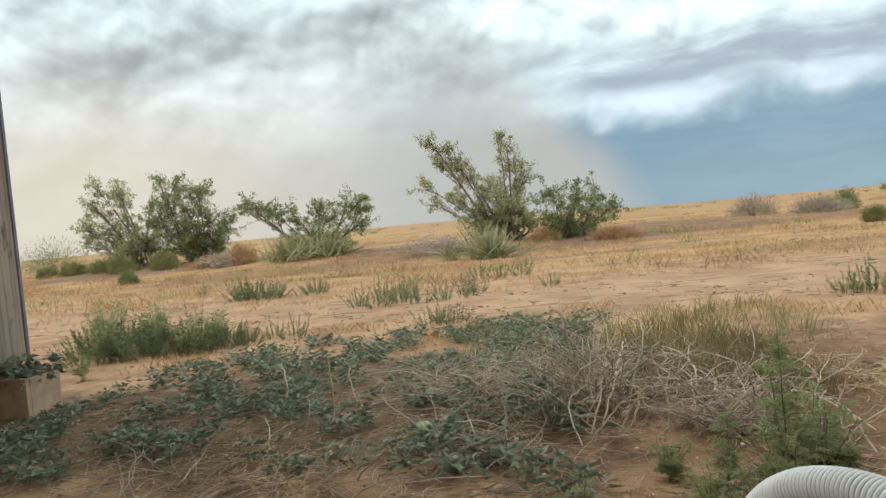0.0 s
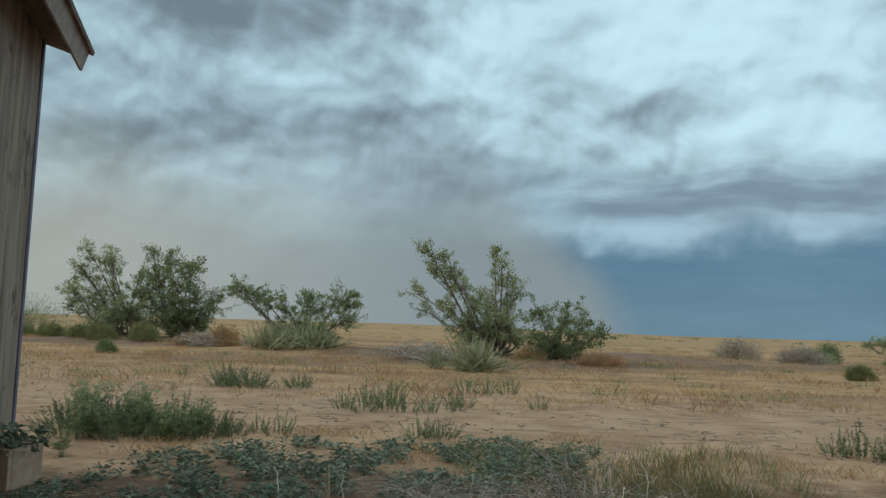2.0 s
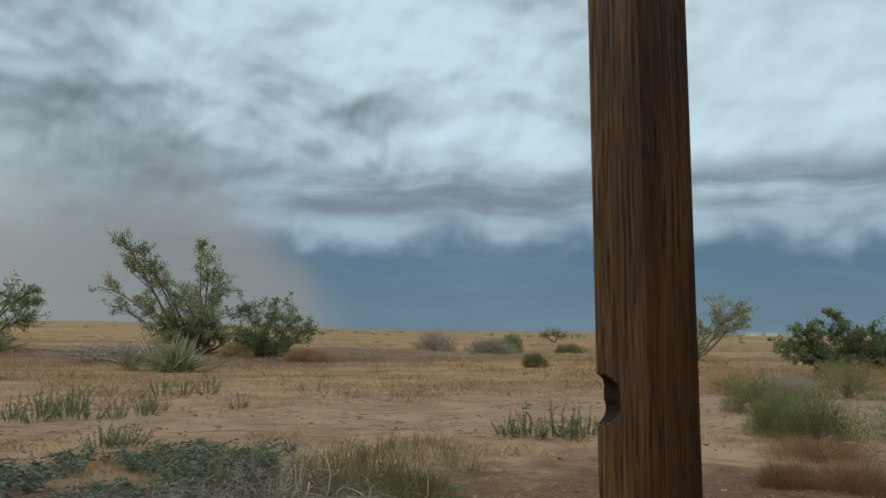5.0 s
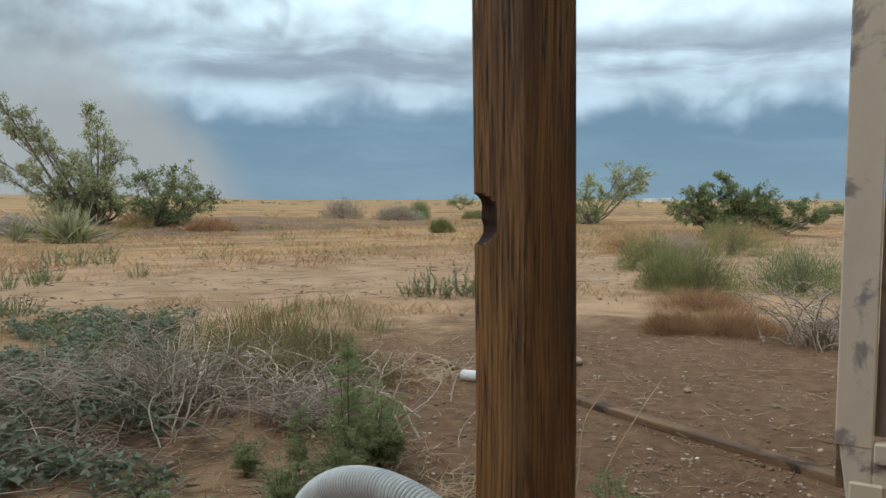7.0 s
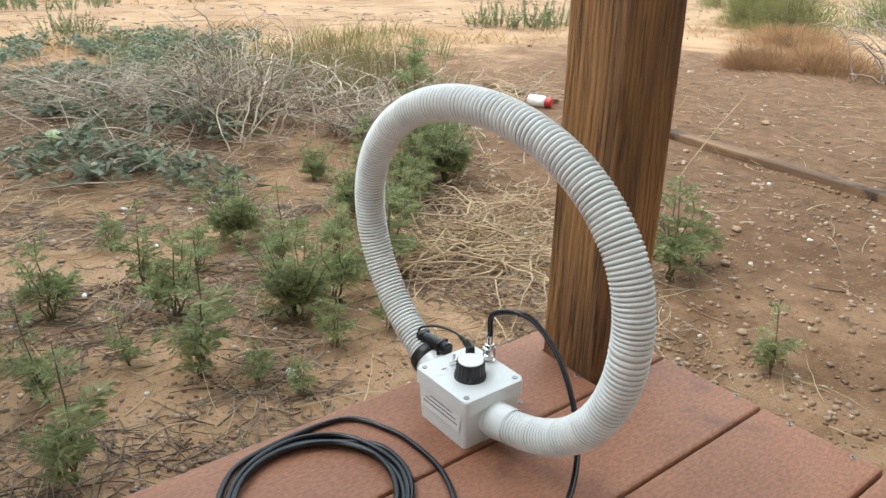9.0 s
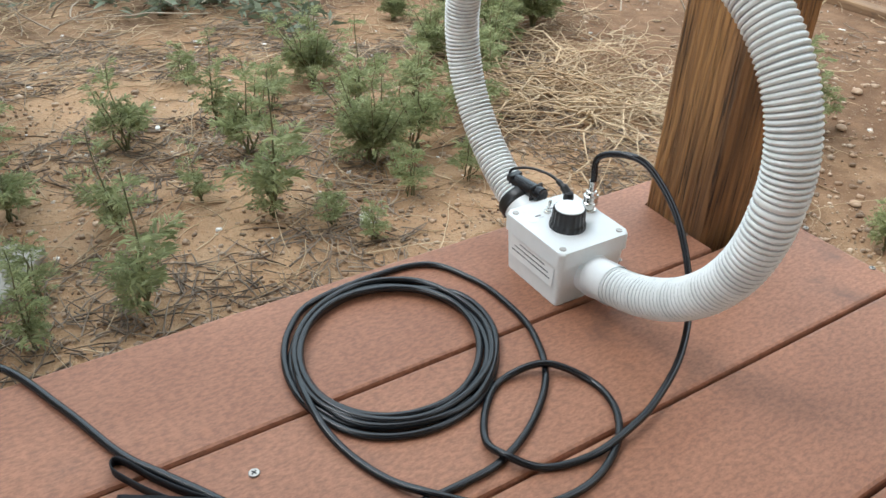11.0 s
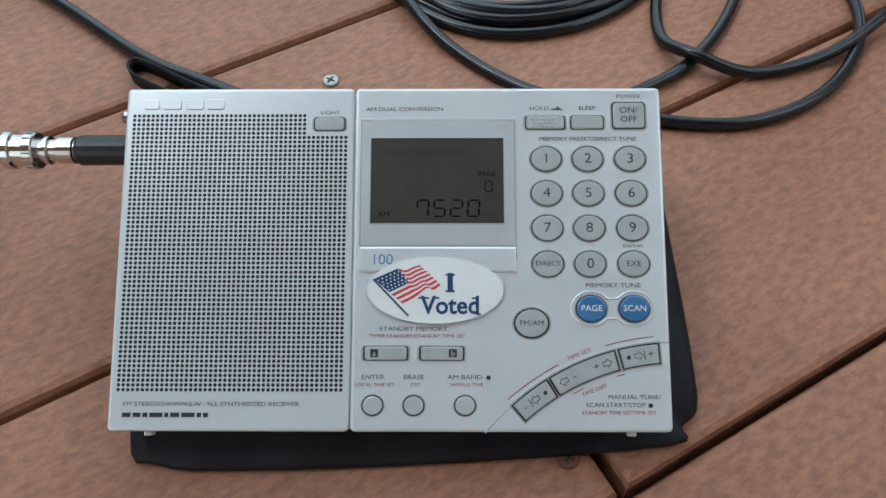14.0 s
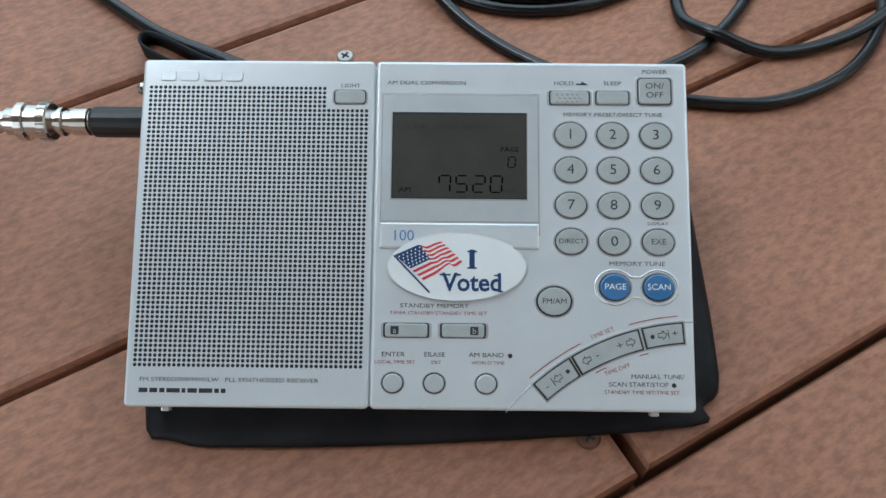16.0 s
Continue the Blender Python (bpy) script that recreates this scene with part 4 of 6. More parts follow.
    flat("display_border_dark", [(86.4, 69.7), (132.0, 69.7), (132.0, 99.6), (86.4, 99.6)], -0.001, 0.0009, KEY_RIM, front)
    glass = flat("display_glass", [(86.9, 70.2), (131.6, 70.2), (131.6, 98.8), (86.9, 98.8)], -0.001, 0.0010, LCD, front, label="dark grey liquid crystal display")
    flat("display_lip", [(82.8, 53.0), (136.1, 53.0), (136.1, 61.6), (82.8, 61.6)], 0, 0.0009, SILVER, front, 0.0007)
    zz = 0.00108
    lettering("TUNE", 94.0, 94.3, 1.6, KEY_RIM, glass, wide=1.3, z=zz)
    lettering("SYNC LOCK", 109.6, 94.5, 1.6, KEY_RIM, glass, wide=1.2, z=zz)
    lettering("PAGE", 126.2, 86.7, 1.6, LCD_INK, glass, wide=1.15, z=zz)
    lettering("AM", 91.0, 72.6, 1.7, LCD_INK, glass, wide=1.2, z=zz)
    lettering("kHz", 126.5, 72.6, 1.4, KEY_RIM, glass, wide=1.2, z=zz)
    segs = {"a": (0, 1, 1), "b": (0.5, 0.5, 0), "c": (0.5, -0.5, 0), "d": (0, -1, 1), "e": (-0.5, -0.5, 0), "f": (-0.5, 0.5, 0), "g": (0, 0, 1)}

    def digit(which, x, y, w, h):
        bm = bmesh.new()
        for s in which:
            dx, dy, lying = segs[s]
            sx, sy = (w * 0.72, h * 0.09) if lying else (w * 0.16, h * 0.40)
            bmesh.ops.create_cube(bm, size=1, matrix=Matrix.Translation(((x + dx * w + dy * h * 0.04) * MM, (y + dy * h / 2) * MM, zz)) @ Matrix.Diagonal((sx * MM, sy * MM, 0.0001, 1)) @ Matrix.Shear("XY", 4, (0.08, 0)))
        part("display_digit", bm, LCD_INK, glass)

    for which, x in (("abcf", 104.3), ("afgcd", 110.0), ("abged", 115.9), ("abcdef", 121.7)):
        digit(which, x, 74.8, 3.8, 5.6)
    digit("abcdef", 126.9, 82.4, 2.4, 3.6)
    # upper row
    lettering("AM DUAL CONVERSION", 97.9, 110.2, 1.35, INK, front, wide=1.28)
    lettering("HOLD", 144.8, 110.4, 1.35, INK, front, wide=1.28)
    flat("hold_arrow", [(149.0, 109.9), (153.2, 109.9), (150.8, 111.2), (150.8, 110.4), (149.0, 110.4)], 0, 0.00014, INK, front)
    lettering("SLEEP", 161.4, 110.5, 1.35, INK, front, wide=1.28)
    lettering("POWER", 175.9, 114.7, 1.35, INK, front, wide=1.28)
    hold = key("hold_slide", rounded(13.0, 4.6, 0.9), 146.7, 105.2)
    for i in range(5):
        for j in range(3):
            part("slide_stud", box(0.9 * MM, 0.7 * MM, 0.0004, ((142.6 + i * 1.7 + (j % 2) * 0.8) * MM, (103.9 + j * 1.2) * MM, 0.0010), 0.0001, 1), SILVER_EDGE, hold)
    key("sleep_key", rounded(10.8, 4.6, 1.0), 161.3, 105.3)
    power = key("power_key", rounded(10.8, 9.0, 1.3), 175.7, 107.7)
    lettering("ON/", 175.6, 109.4, 2.0, INK, power, wide=1.2, z=0.0009)
    lettering("OFF", 175.6, 106.2, 2.0, INK, power, wide=1.2, z=0.0009)
    lettering("MEMORY PRESET/DIRECT TUNE", 161.4, 99.4, 1.35, INK, front, wide=1.24)
    # number keys
    for r, row in enumerate((("1", "2", "3"), ("4", "5", "6"), ("7", "8", "9"), ("DIRECT", "0", "EXE"))):
        for c, word in enumerate(row):
            x, y = (146.8, 161.1, 175.7)[c], (92.2, 80.1, 68.0, 55.7)[r]
            nk = key("number_key" if len(word) == 1 else "word_key", ring_of(5.1, 4.25, 30), x, y)
            lettering(word, x, y, 3.4 if len(word) == 1 else (1.6 if word == "DIRECT" else 1.9), INK, nk, wide=1.1, z=0.0009)
    lettering("DISPLAY", 175.8, 61.9, 1.0, INK, front, wide=1.3)
    lettering("MEMORY TUNE", 168.6, 48.4, 1.45, INK, front, wide=1.3)
    # pale raised outline that joins the two blue keys
    ring = []
    for sx, a0, a1 in ((161.0, 35, 325), (175.4, 215, 505)):
        ring += [(sx + 6.6 * math.cos(radians(d)), 40.6 + 5.8 * math.sin(radians(d))) for d in np.linspace(a0, a1, 22)]
    v, q = tube(np.column_stack((np.array(ring) * MM, np.full(len(ring), 0.0001))), 0.00032, 6, True)
    quick("blue_key_outline", v, q, SILVER_EDGE, front, smooth=True)
    for word, x in (("PAGE", 161.0), ("SCAN", 175.4)):
        bk = key("blue_key", ring_of(4.9, 4.3, 30), x, 40.6, KEY_BLUE, 0.0014)
        lettering(word, x, 40.6, 2.0, WHITE_INK, bk, wide=1.05, z=0.0014)
    fm = key("band_key", ring_of(5.4, 4.6, 30), 141.0, 35.7, rim=1.12)
    lettering("FM/AM", 141.0, 35.7, 1.75, INK, fm, wide=1.1, z=0.0009)
    # memory keys
    lettering("STANDBY MEMORY", 101.4, 33.8, 1.4, INK, front, wide=1.3)
    lettering("TIMER STANDBY/STANDBY TIME SET", 102.7, 31.4, 1.1, RED_INK, front, wide=1.25)
    for x, word, lx in ((92.2, "a", 88.4), (110.9, "b", 114.6)):
        mk = key("memory_key", rounded(14.0, 4.4, 0.9), x, 25.7)
        flat("key_badge", moved(rounded(2.7, 2.7, 0.3), lx, 25.7), 0.0009, 0.00102, INK, mk)
        lettering(word, lx, 25.6, 1.9, KEY_GREY, mk, z=0.001)
    for x, word, word2 in ((88.0, "ENTER", "LOCAL TIME SET"), (101.6, "ERASE", "DST"), (118.6, "AM BAND", "WORLD TIME")):
        lettering(word, x, 17.8, 1.45, INK, front, wide=1.25)
        lettering(word2, x + 0.6, 15.3, 1.05, RED_INK, front, wide=1.2)
        key("round_key", ring_of(3.2, 3.0, 26), x, 8.6, SURROUND, rim=1.14)
    for x, y in ((126.4, 17.7), (173.4 + 6.4, 8.7)):
        flat("print_dot", moved(ring_of(0.75, 0.75, 14), x, y), 0, 0.00013, INK, front)
    # curved tuning keys
    cx, cy, r0 = 189.0, -54.0, 80.0

    def sector(a0, a1, rin, rout, n=10):
        o = [(cx + rout * math.cos(radians(a)), cy + rout * math.sin(radians(a))) for a in np.linspace(a0, a1, n)]
        return o + [(cx + rin * math.cos(radians(a)), cy + rin * math.sin(radians(a))) for a in np.linspace(a1, a0, n)]

    flat("curved_edge", sector(140, 91.5, 76.2, 83.6, 26)[0:26] + [(cx + 83.2 * math.cos(radians(a)), cy + 83.2 * math.sin(radians(a))) for a in np.linspace(91.5, 140, 26)], 0, 0.0002, SILVER_EDGE, front)
    for a0, a1, name in ((131.0, 121.6, "tune_down_key"), (120.4, 104.6, "step_key"), (103.2, 94.4, "tune_up_key")):
        kk = flat(name, sector(a0, a1, 76.9, 83.0), 0.0001, 0.0010, KEY_GREY, front, 0.0004)
        flat("key_groove", sector(a0 + 0.45, a1 - 0.45, 76.4, 83.5), -0.0002, 0.00030, KEY_RIM, kk)
        flat("key_rim", sector(a0 + 0.8, a1 - 0.8, 75.9, 84.0), -0.0002, 0.00020, SILVER_EDGE, kk)
        def spot(am, x=0.0, y=0.0):
            m = radians(am)
            ca, sa = math.cos(m - math.pi / 2), math.sin(m - math.pi / 2)
            return cx + 80 * math.cos(m) + ca * x - sa * y, cy + 80 * math.sin(m) + sa * x + ca * y

        def sign(word, am):
            lettering(word, *spot(am), 2.2, INK, kk, am - 90, 1.3, 0.001)

        def arrow(am, flip, bar):
            shape = [(-1.3, -0.7), (0.1, -0.7), (0.1, -1.5), (1.7, 0), (0.1, 1.5), (0.1, 0.7), (-1.3, 0.7)]
            lines = [([spot(am, x * flip, y * flip) for x, y in shape], True)]
            if bar:
                lines.append(([spot(am, 2.1 * flip, -1.5), spot(am, 2.1 * flip, 1.5)], False))
            for pts, shut in lines:
                v, q = tube(np.column_stack((np.array(pts) * MM, np.full(len(pts), 0.00105))), 0.00014, 4, shut)
                quick("arrow_print", v, q, INK, kk)

        if name == "tune_down_key":
            sign("-", a0 - 1.8), arrow(0.5 * (a0 + a1) - 0.3, -1, True)
            flat("print_dot", moved(ring_of(0.7, 0.7, 14), *spot(a1 + 1.7)), 0.0009, 0.00108, INK, kk)
        elif name == "tune_up_key":
            sign("+", a1 + 1.9), arrow(0.5 * (a0 + a1) + 0.5, 1, True)
            flat("print_dot", moved(ring_of(0.7, 0.7, 14), *spot(a0 - 1.6)), 0.0009, 0.00108, INK, kk)
        else:
            arrow(a0 - 2.4, -1, False), sign("-", a0 - 5.0), sign("+", a1 + 5.0), arrow(a1 + 2.4, 1, False)
    for a0, a1, r in ((131, 117.5, 85.6), (106, 95, 85.6), (117.5, 114.6, 75.0), (105.6, 103.4, 75.0)):
        p = np.array([(cx + r * math.cos(radians(a)), cy + r * math.sin(radians(a))) for a in np.linspace(a0, a1, 14)]) * MM
        v, q = tube(np.column_stack((p, np.full(14, 0.0001))), 0.00015, 4)
        quick("red_line", v, q, RED_INK, front)
    lettering("TIME SET", 156.6, 25.4, 1.3, RED_INK, front, 22, 1.15)
    lettering("TIME DIFF", 161.4, 13.6, 1.3, RED_INK, front, 21, 1.1)
    lettering("MANUAL TUNE/", 174.5, 11.4, 1.4, INK, front, wide=1.2)
    lettering("SCAN START/STOP", 168.3, 8.8, 1.4, INK, front, wide=1.15)
    lettering("STANDBY TIME SET/TIME SET", 169.3, 6.3, 1.15, RED_INK, front, wide=1.15)
    lettering("100", 90.6, 57.0, 3.6, BLUE_INK, front, wide=1.0, z=0.0009)
    # sticker with a waving flag
    st = flat("sticker", moved(ring_of(22.9, 11.3, 48), 108.7, 46.8), 0.0005, 0.0012, STICKER, radio, label="white oval paper sticker with a flag and lettering")
    st.name = "sticker"
    lettering("I", 113.7, 49.2, 5.8, NAVY, st, wide=1.5, z=0.00125, bold=0.00017)
    lettering("Voted", 113.8, 41.4, 5.9, NAVY, st, z=0.00125, bold=0.00017, span=19.6)
    # slab ends of the letters
    for x, y, w in ((113.7, 51.9, 3.2), (113.7, 46.4, 3.2), (104.8, 44.1, 3.6), (108.9, 44.1, 2.4), (122.0, 44.0, 2.0), (123.2, 38.7, 1.6)):
        flat("serif", moved(rounded(w, 0.55, 0.15), x, y), 0.0012, 0.0014, NAVY, st)

    def wave(s, t):
        """A point of the flag: s along it, t up it, both 0 to 1."""
        top = np.array((np.interp(s, (0, 0.4, 0.65, 1), (88.1, 96.1, 99.9, 103.4)), np.interp(s, (0, 0.4, 0.55, 0.75, 1), (50.5, 54.1, 53.3, 54.5, 55.2))))
        foot = np.array((np.interp(s, (0, 0.35, 0.65, 1), (97.7, 101.8, 106.2, 110.5)), np.interp(s, (0, 0.35, 0.65, 0.8, 1), (42.2, 44.3, 47.9, 46.6, 48.5))))
        x, y = top * t + foot * (1 - t)
        return x, y + 0.5 * math.sin(s * 9.0) * (s > 0.42) * t * (1 - t) * 4

    for i in range(13):
        if i % 2 == 0:
            o = [wave(s, i / 13) for s in np.linspace(0, 1, 14)] + [wave(s, (i + 1) / 13) for s in np.linspace(1, 0, 14)]
            flat("flag_stripe", o, 0.0011, 0.00130, FLAG_RED, st)
    o = [wave(s, 6 / 13) for s in np.linspace(0, 0.42, 8)] + [wave(s, 1) for s in np.linspace(0.42, 0, 8)]
    canton = flat("flag_canton", o, 0.0011, 0.00138, NAVY, st)
    for r in range(5):
        for c in range(6):
            x, y = wave(0.03 + 0.07 * c + 0.03 * (r % 2), 0.53 + 0.095 * r)
            flat("star", moved(ring_of(0.30, 0.30, 5), x, y), 0.0012, 0.00145, WHITE_INK, canton)
    pole = np.array([(87.8, 50.4), (99.8, 38.1)]) * MM
    v, q = tube(np.column_stack((pole, np.full(2, 0.0013))), 0.00030, 6)
    quick("flag_pole", v, q, NAVY, st)
    # side socket and the dial wheel nub
    part("side_button", box(0.003, 0.004, 0.004, (-0.0008, 0.1095, -0.010), 0.0008), NICKEL, radio)


make_radio()


def make_plug():
    """Bayonet adapter and black jack that go into the radio's side."""
    plug = thing("antenna_plug", "nickel bayonet adapter with a knurled black jack plug", "plug", RADIO @ pose(0.0, 0.0990, -0.012, 0, -90, 0))
    v, f = lathe(((0.0048, -0.004), (0.0048, 0.001), (0.0055, 0.0015), (0.0055, 0.0205), (0.0047, 0.0218)), 20)
    raw("jack_sleeve", v, f, BLACK, plug)
    v, f = lathe(((0.0040, 0.0218), (0.0040, 0.0225), (0.0049, 0.0228), (0.0049, 0.0285), (0.0040, 0.029), (0.0040, 0.0315), (0.0052, 0.0318), (0.0052, 0.0332), (0.0042, 0.0336), (0.0042, 0.0365)), 20)
    raw("adapter", v, f, NICKEL, plug)
    v, f = lathe(((0.0064, 0.0360), (0.0070, 0.0365), (0.0070, 0.0395), (0.0060, 0.0402), (0.0060, 0.0442), (0.0070, 0.0448), (0.0070, 0.0475), (0.0052, 0.0482), (0.0050, 0.0520), (0.0038, 0.0525), (0.0038, 0.073), (0.0032, 0.075)), 20)
    raw("bayonet_shell", v, f, NICKEL, plug)
    for a in range(0, 360, 24):
        s = part("knurl", box(0.0006, 0.0006, 0.0026, (0.0070, 0, 0.038)), SCREW, plug)
        s.matrix_basis = pose(0, 0, 0, 0, 0, a)


make_plug()


def make_case():
    """The empty soft pouch that the radio leans on."""
    low = [(-0.050, 0.275), (-0.040, 0.2575), (-0.010, 0.2490), (0.06, 0.2365), (0.136, 0.2255), (0.143, 0.2315), (0.152, 0.240), (0.159, 0.285), (0.163, 0.330), (0.155, 0.345), (-0.020, 0.397), (-0.036, 0.385)]
    low = [tuple(p[:2]) for p in smooth_path([(x, y, 0) for x, y in low], 4, True)]
    bm = bmesh.new()
    inv = RADIO.inverted()
    rings = []
    for level, shrink in ((0.0004, 0.0015), (0.45, -0.001), (0.85, 0.0005), (1.0, 0.004)):
        ring = []
        for x, y in low:
            # height under the radio's back
            p = inv @ Vector((x, y, 0))
            h = 0.0042 + max(0.0, min(p.y, 0.12)) * math.sin(radians(26)) * 0.88
            c = Vector((0.058, 0.305))
            d = (Vector((x, y)) - c).normalized()
            ring.append(bm.verts.new((x - d.x * shrink, y - d.y * shrink, level if level < 0.1 else h * level)))
        rings.append(ring)
    n = len(low)
    bm.faces.new(rings[0][::-1])
    bm.faces.new(rings[-1])
    for a, b in zip(rings, rings[1:]):
        for i in range(n):
            bm.faces.new((a[i], a[(i + 1) % n], b[(i + 1) % n], b[i]))
    case = part("radio_case", bm, LEATHER, None, smooth=True)
    tagged(case, "flattened black soft carrying case under the radio", "case")


make_case()


def make_strap():
    """A narrow loop of flat black strap, standing on its edge."""
    p = smooth_path([(0.050, 0.392, 0.0045), (0.012, 0.408, 0.0045), (-0.022, 0.430, 0.0045), (-0.046, 0.451, 0.0045), (-0.0535, 0.4605, 0.0045), (-0.052, 0.467, 0.0045), (-0.044, 0.4635, 0.0045), (-0.020, 0.441, 0.0045), (0.012, 0.418, 0.0045), (0.052, 0.400, 0.0045)], 5)
    d = np.gradient(p, axis=0)
    d = unit(np.column_stack((-d[:, 1], d[:, 0], 0 * d[:, 0])))
    v, q = [], []
    for i, (a, s) in enumerate(zip(p, d)):
        for off, h in ((-0.0005, 0.0003), (0.0005, 0.0003), (0.0005, 0.0085), (-0.0005, 0.0085)):
            v.append((a[0] + s[0] * off, a[1] + s[1] * off, h))
        if i:
            b = 4 * (i - 1)
            q += [(b + j, b + (j + 1) % 4, b + 4 + (j + 1) % 4, b + 4 + j) for j in range(4)]
    ob = quick("wrist_strap", v, q, LEATHER)
    tagged(ob, "folded black wrist strap lying behind the radio", "strap")


make_strap()


# ---- buildings at the sides ----
def slab_between(a, b, z0, z1, thick, inward):
    """An upright panel from plan point a to b."""
    ax, ay = a
    bx, by = b
    ln = math.hypot(bx - ax, by - ay)
    ang = math.degrees(math.atan2(by - ay, bx - ax))
    bm = box(ln, thick, z1 - z0, (ln / 2, inward * thick / 2, (z0 + z1) / 2), 0.003, 1)
    bmesh.ops.transform(bm, matrix=pose(ax, ay, 0, 0, 0, ang), verts=bm.verts)
    return bm


def make_shed():
    """The weathered building to the left: one long wall, its corner and the overhanging eave."""
    shed = thing("shed", "weathered brown wooden shed with peeling siding and low eave", "shed")
    cx, cy = -3.31, 5.15
    dx, dy = 0.34, -0.94            # along the wall, towards the house
    ox, oy = 0.94, 0.34             # outwards
    ex, ey = cx + dx * 5.0, cy + dy * 5.0
    # siding in upright boards
    n = 25
    for i in range(n):
        a, b = (cx + dx * 5.0 * i / n, cy + dy * 5.0 * i / n), (cx + dx * 5.0 * (i + 0.975) / n, cy + dy * 5.0 * (i + 0.975) / n)
        part("siding_board", slab_between(a, b, -0.10, 2.72, 0.02, -1), SIDING, shed)
    bx, by = cx - ox * 3.0, cy - oy * 3.0
    part("wall_core", slab_between((cx - ox * 0.03, cy - oy * 0.03), (ex - ox * 0.03, ey - oy * 0.03), -0.12, 2.70, 0.06, -1), ROOF_WOOD, shed)
    part("end_wall", slab_between((cx, cy), (bx, by), -0.10, 2.72, 0.06, 1), SIDING, shed)
    part("back_wall", slab_between((bx, by), (bx + dx * 5, by + dy * 5), -0.10, 2.72, 0.06, -1), SIDING, shed)
    part("corner_trim", slab_between((cx - dx * 0.012 + ox * 0.012, cy - dy * 0.012 + oy * 0.012), (cx + dx * 0.05 + ox * 0.012, cy + dy * 0.05 + oy * 0.012), -0.12, 2.70, 0.03, -1), TRIM_DARK, shed)
    part("foundation", slab_between((cx - ox * 0.06, cy - oy * 0.06), (ex - ox * 0.06, ey - oy * 0.06), G - 0.1, -0.1, 0.2, -1), BLOCK, shed)
    # eave: soffit boards, fascia and roof sheet
    out, over = 0.285, 0.05
    sx, sy = cx - dx * over, cy - dy * over
    length = 5.0 + over
    ang = math.degrees(math.atan2(dy, dx))
    soffit = part("soffit", box(length, out + 0.1, 0.02, (length / 2, (out + 0.1) / 2 - 0.1, 0)), ROOF_WOOD, shed)
    soffit.matrix_basis = pose(sx, sy, 2.66, 0, 0, ang) @ pose(0, 0, 0, -16, 0, 0)
    fas = part("fascia", box(length, 0.022, 0.15, (length / 2, out, -0.03), 0.003, 1), FASCIA, shed)
    fas.matrix_basis = pose(sx, sy, 2.66, 0, 0, ang) @ pose(0, 0, 0, -16, 0, 0)
    roof = part("roof", box(length + 0.04, 3.6, 0.03, (length / 2, -1.8 + out + 0.04, 0.055)), ROOF_WOOD, shed)
    roof.matrix_basis = pose(sx, sy, 2.66, 0, 0, ang) @ pose(0, 0, 0, -16, 0, 0)


make_shed()


def make_planter():
    m = pose(-3.02, 4.60, G, 0, 0, -8)
    pl = thing("planter", "square tan concrete planter with a drooping green plant", "planter", m)
    for dx, dy, sx, sy in ((0, -0.13, 0.34, 0.035), (0, 0.13, 0.34, 0.035), (-0.155, 0, 0.035, 0.23), (0.155, 0, 0.035, 0.23)):
        part("side", box(sx, sy, 0.245, (dx, dy, 0.115), 0.006, 2), BLOCK, pl)
    part("soil", box(0.28, 0.235, 0.02, (0, 0, 0.19)), SOIL, pl)
    n = 260
    at = np.column_stack((rng.uniform(-0.18, 0.18, n), rng.uniform(-0.16, 0.16, n), rng.uniform(0.2, 0.34, n)))
    way = np.column_stack((at[:, 0] * 4 + rng.normal(0, 0.5, n), at[:, 1] * 4 + rng.normal(0, 0.5, n), rng.uniform(-0.4, 0.6, n)))
    v, q = leaves(at, way, rng.uniform(0.05, 0.10, n), 0.035)
    quick("plant", v, q, VINE, pl, "grey-green leafy plant")


make_planter()


def make_lean_to():
    """The cream-painted corner of an outbuilding to the right."""
    hut = thing("outbuilding", "outbuilding corner with peeling cream paint and rotted foot", "outbuilding", pose(2.033, 1.392, 0, 0, 0, -56))
    post = part("corner_board", box(0.098, 0.03, 2.45, (0.049, -0.015 + 0.03, 1.15), 0.004, 1), CREAM, hut)
    bm = box(0.088, 0.028, 0.20, (0.054, 0.016, -0.16), 0.004, 1)
    for vv in bm.verts:
        if vv.co.z < -0.2 and vv.co.x < 0.05:
            vv.co.x += 0.028
    part("rotted_end", bm, CREAM, hut)
    part("backing_board", box(0.022, 0.05, 0.22, (0.014, 0.05, -0.10), 0.003, 1), OLD_WOOD, hut)
    part("panel", box(1.6, 0.02, 2.2, (0.90, 0.035, 1.06)), SIDING, hut)
    part("sill", box(1.6, 0.05, 0.06, (0.90, 0.018, -0.085), 0.004, 1), CREAM, hut)
    part("skirt", box(1.6, 0.03, 0.10, (0.90, 0.02, -0.17), 0.004, 1), CREAM, hut)
    part("side_panel", box(0.03, 1.0, 2.4, (0.02, 0.545, 1.16)), SIDING, hut)
    for x in (0.085, 0.8, 1.6):
        part("foot_block", box(0.09, 0.09, 0.22, (x, 0.04, -0.285), 0.006, 1), CREAM, hut)


make_lean_to()


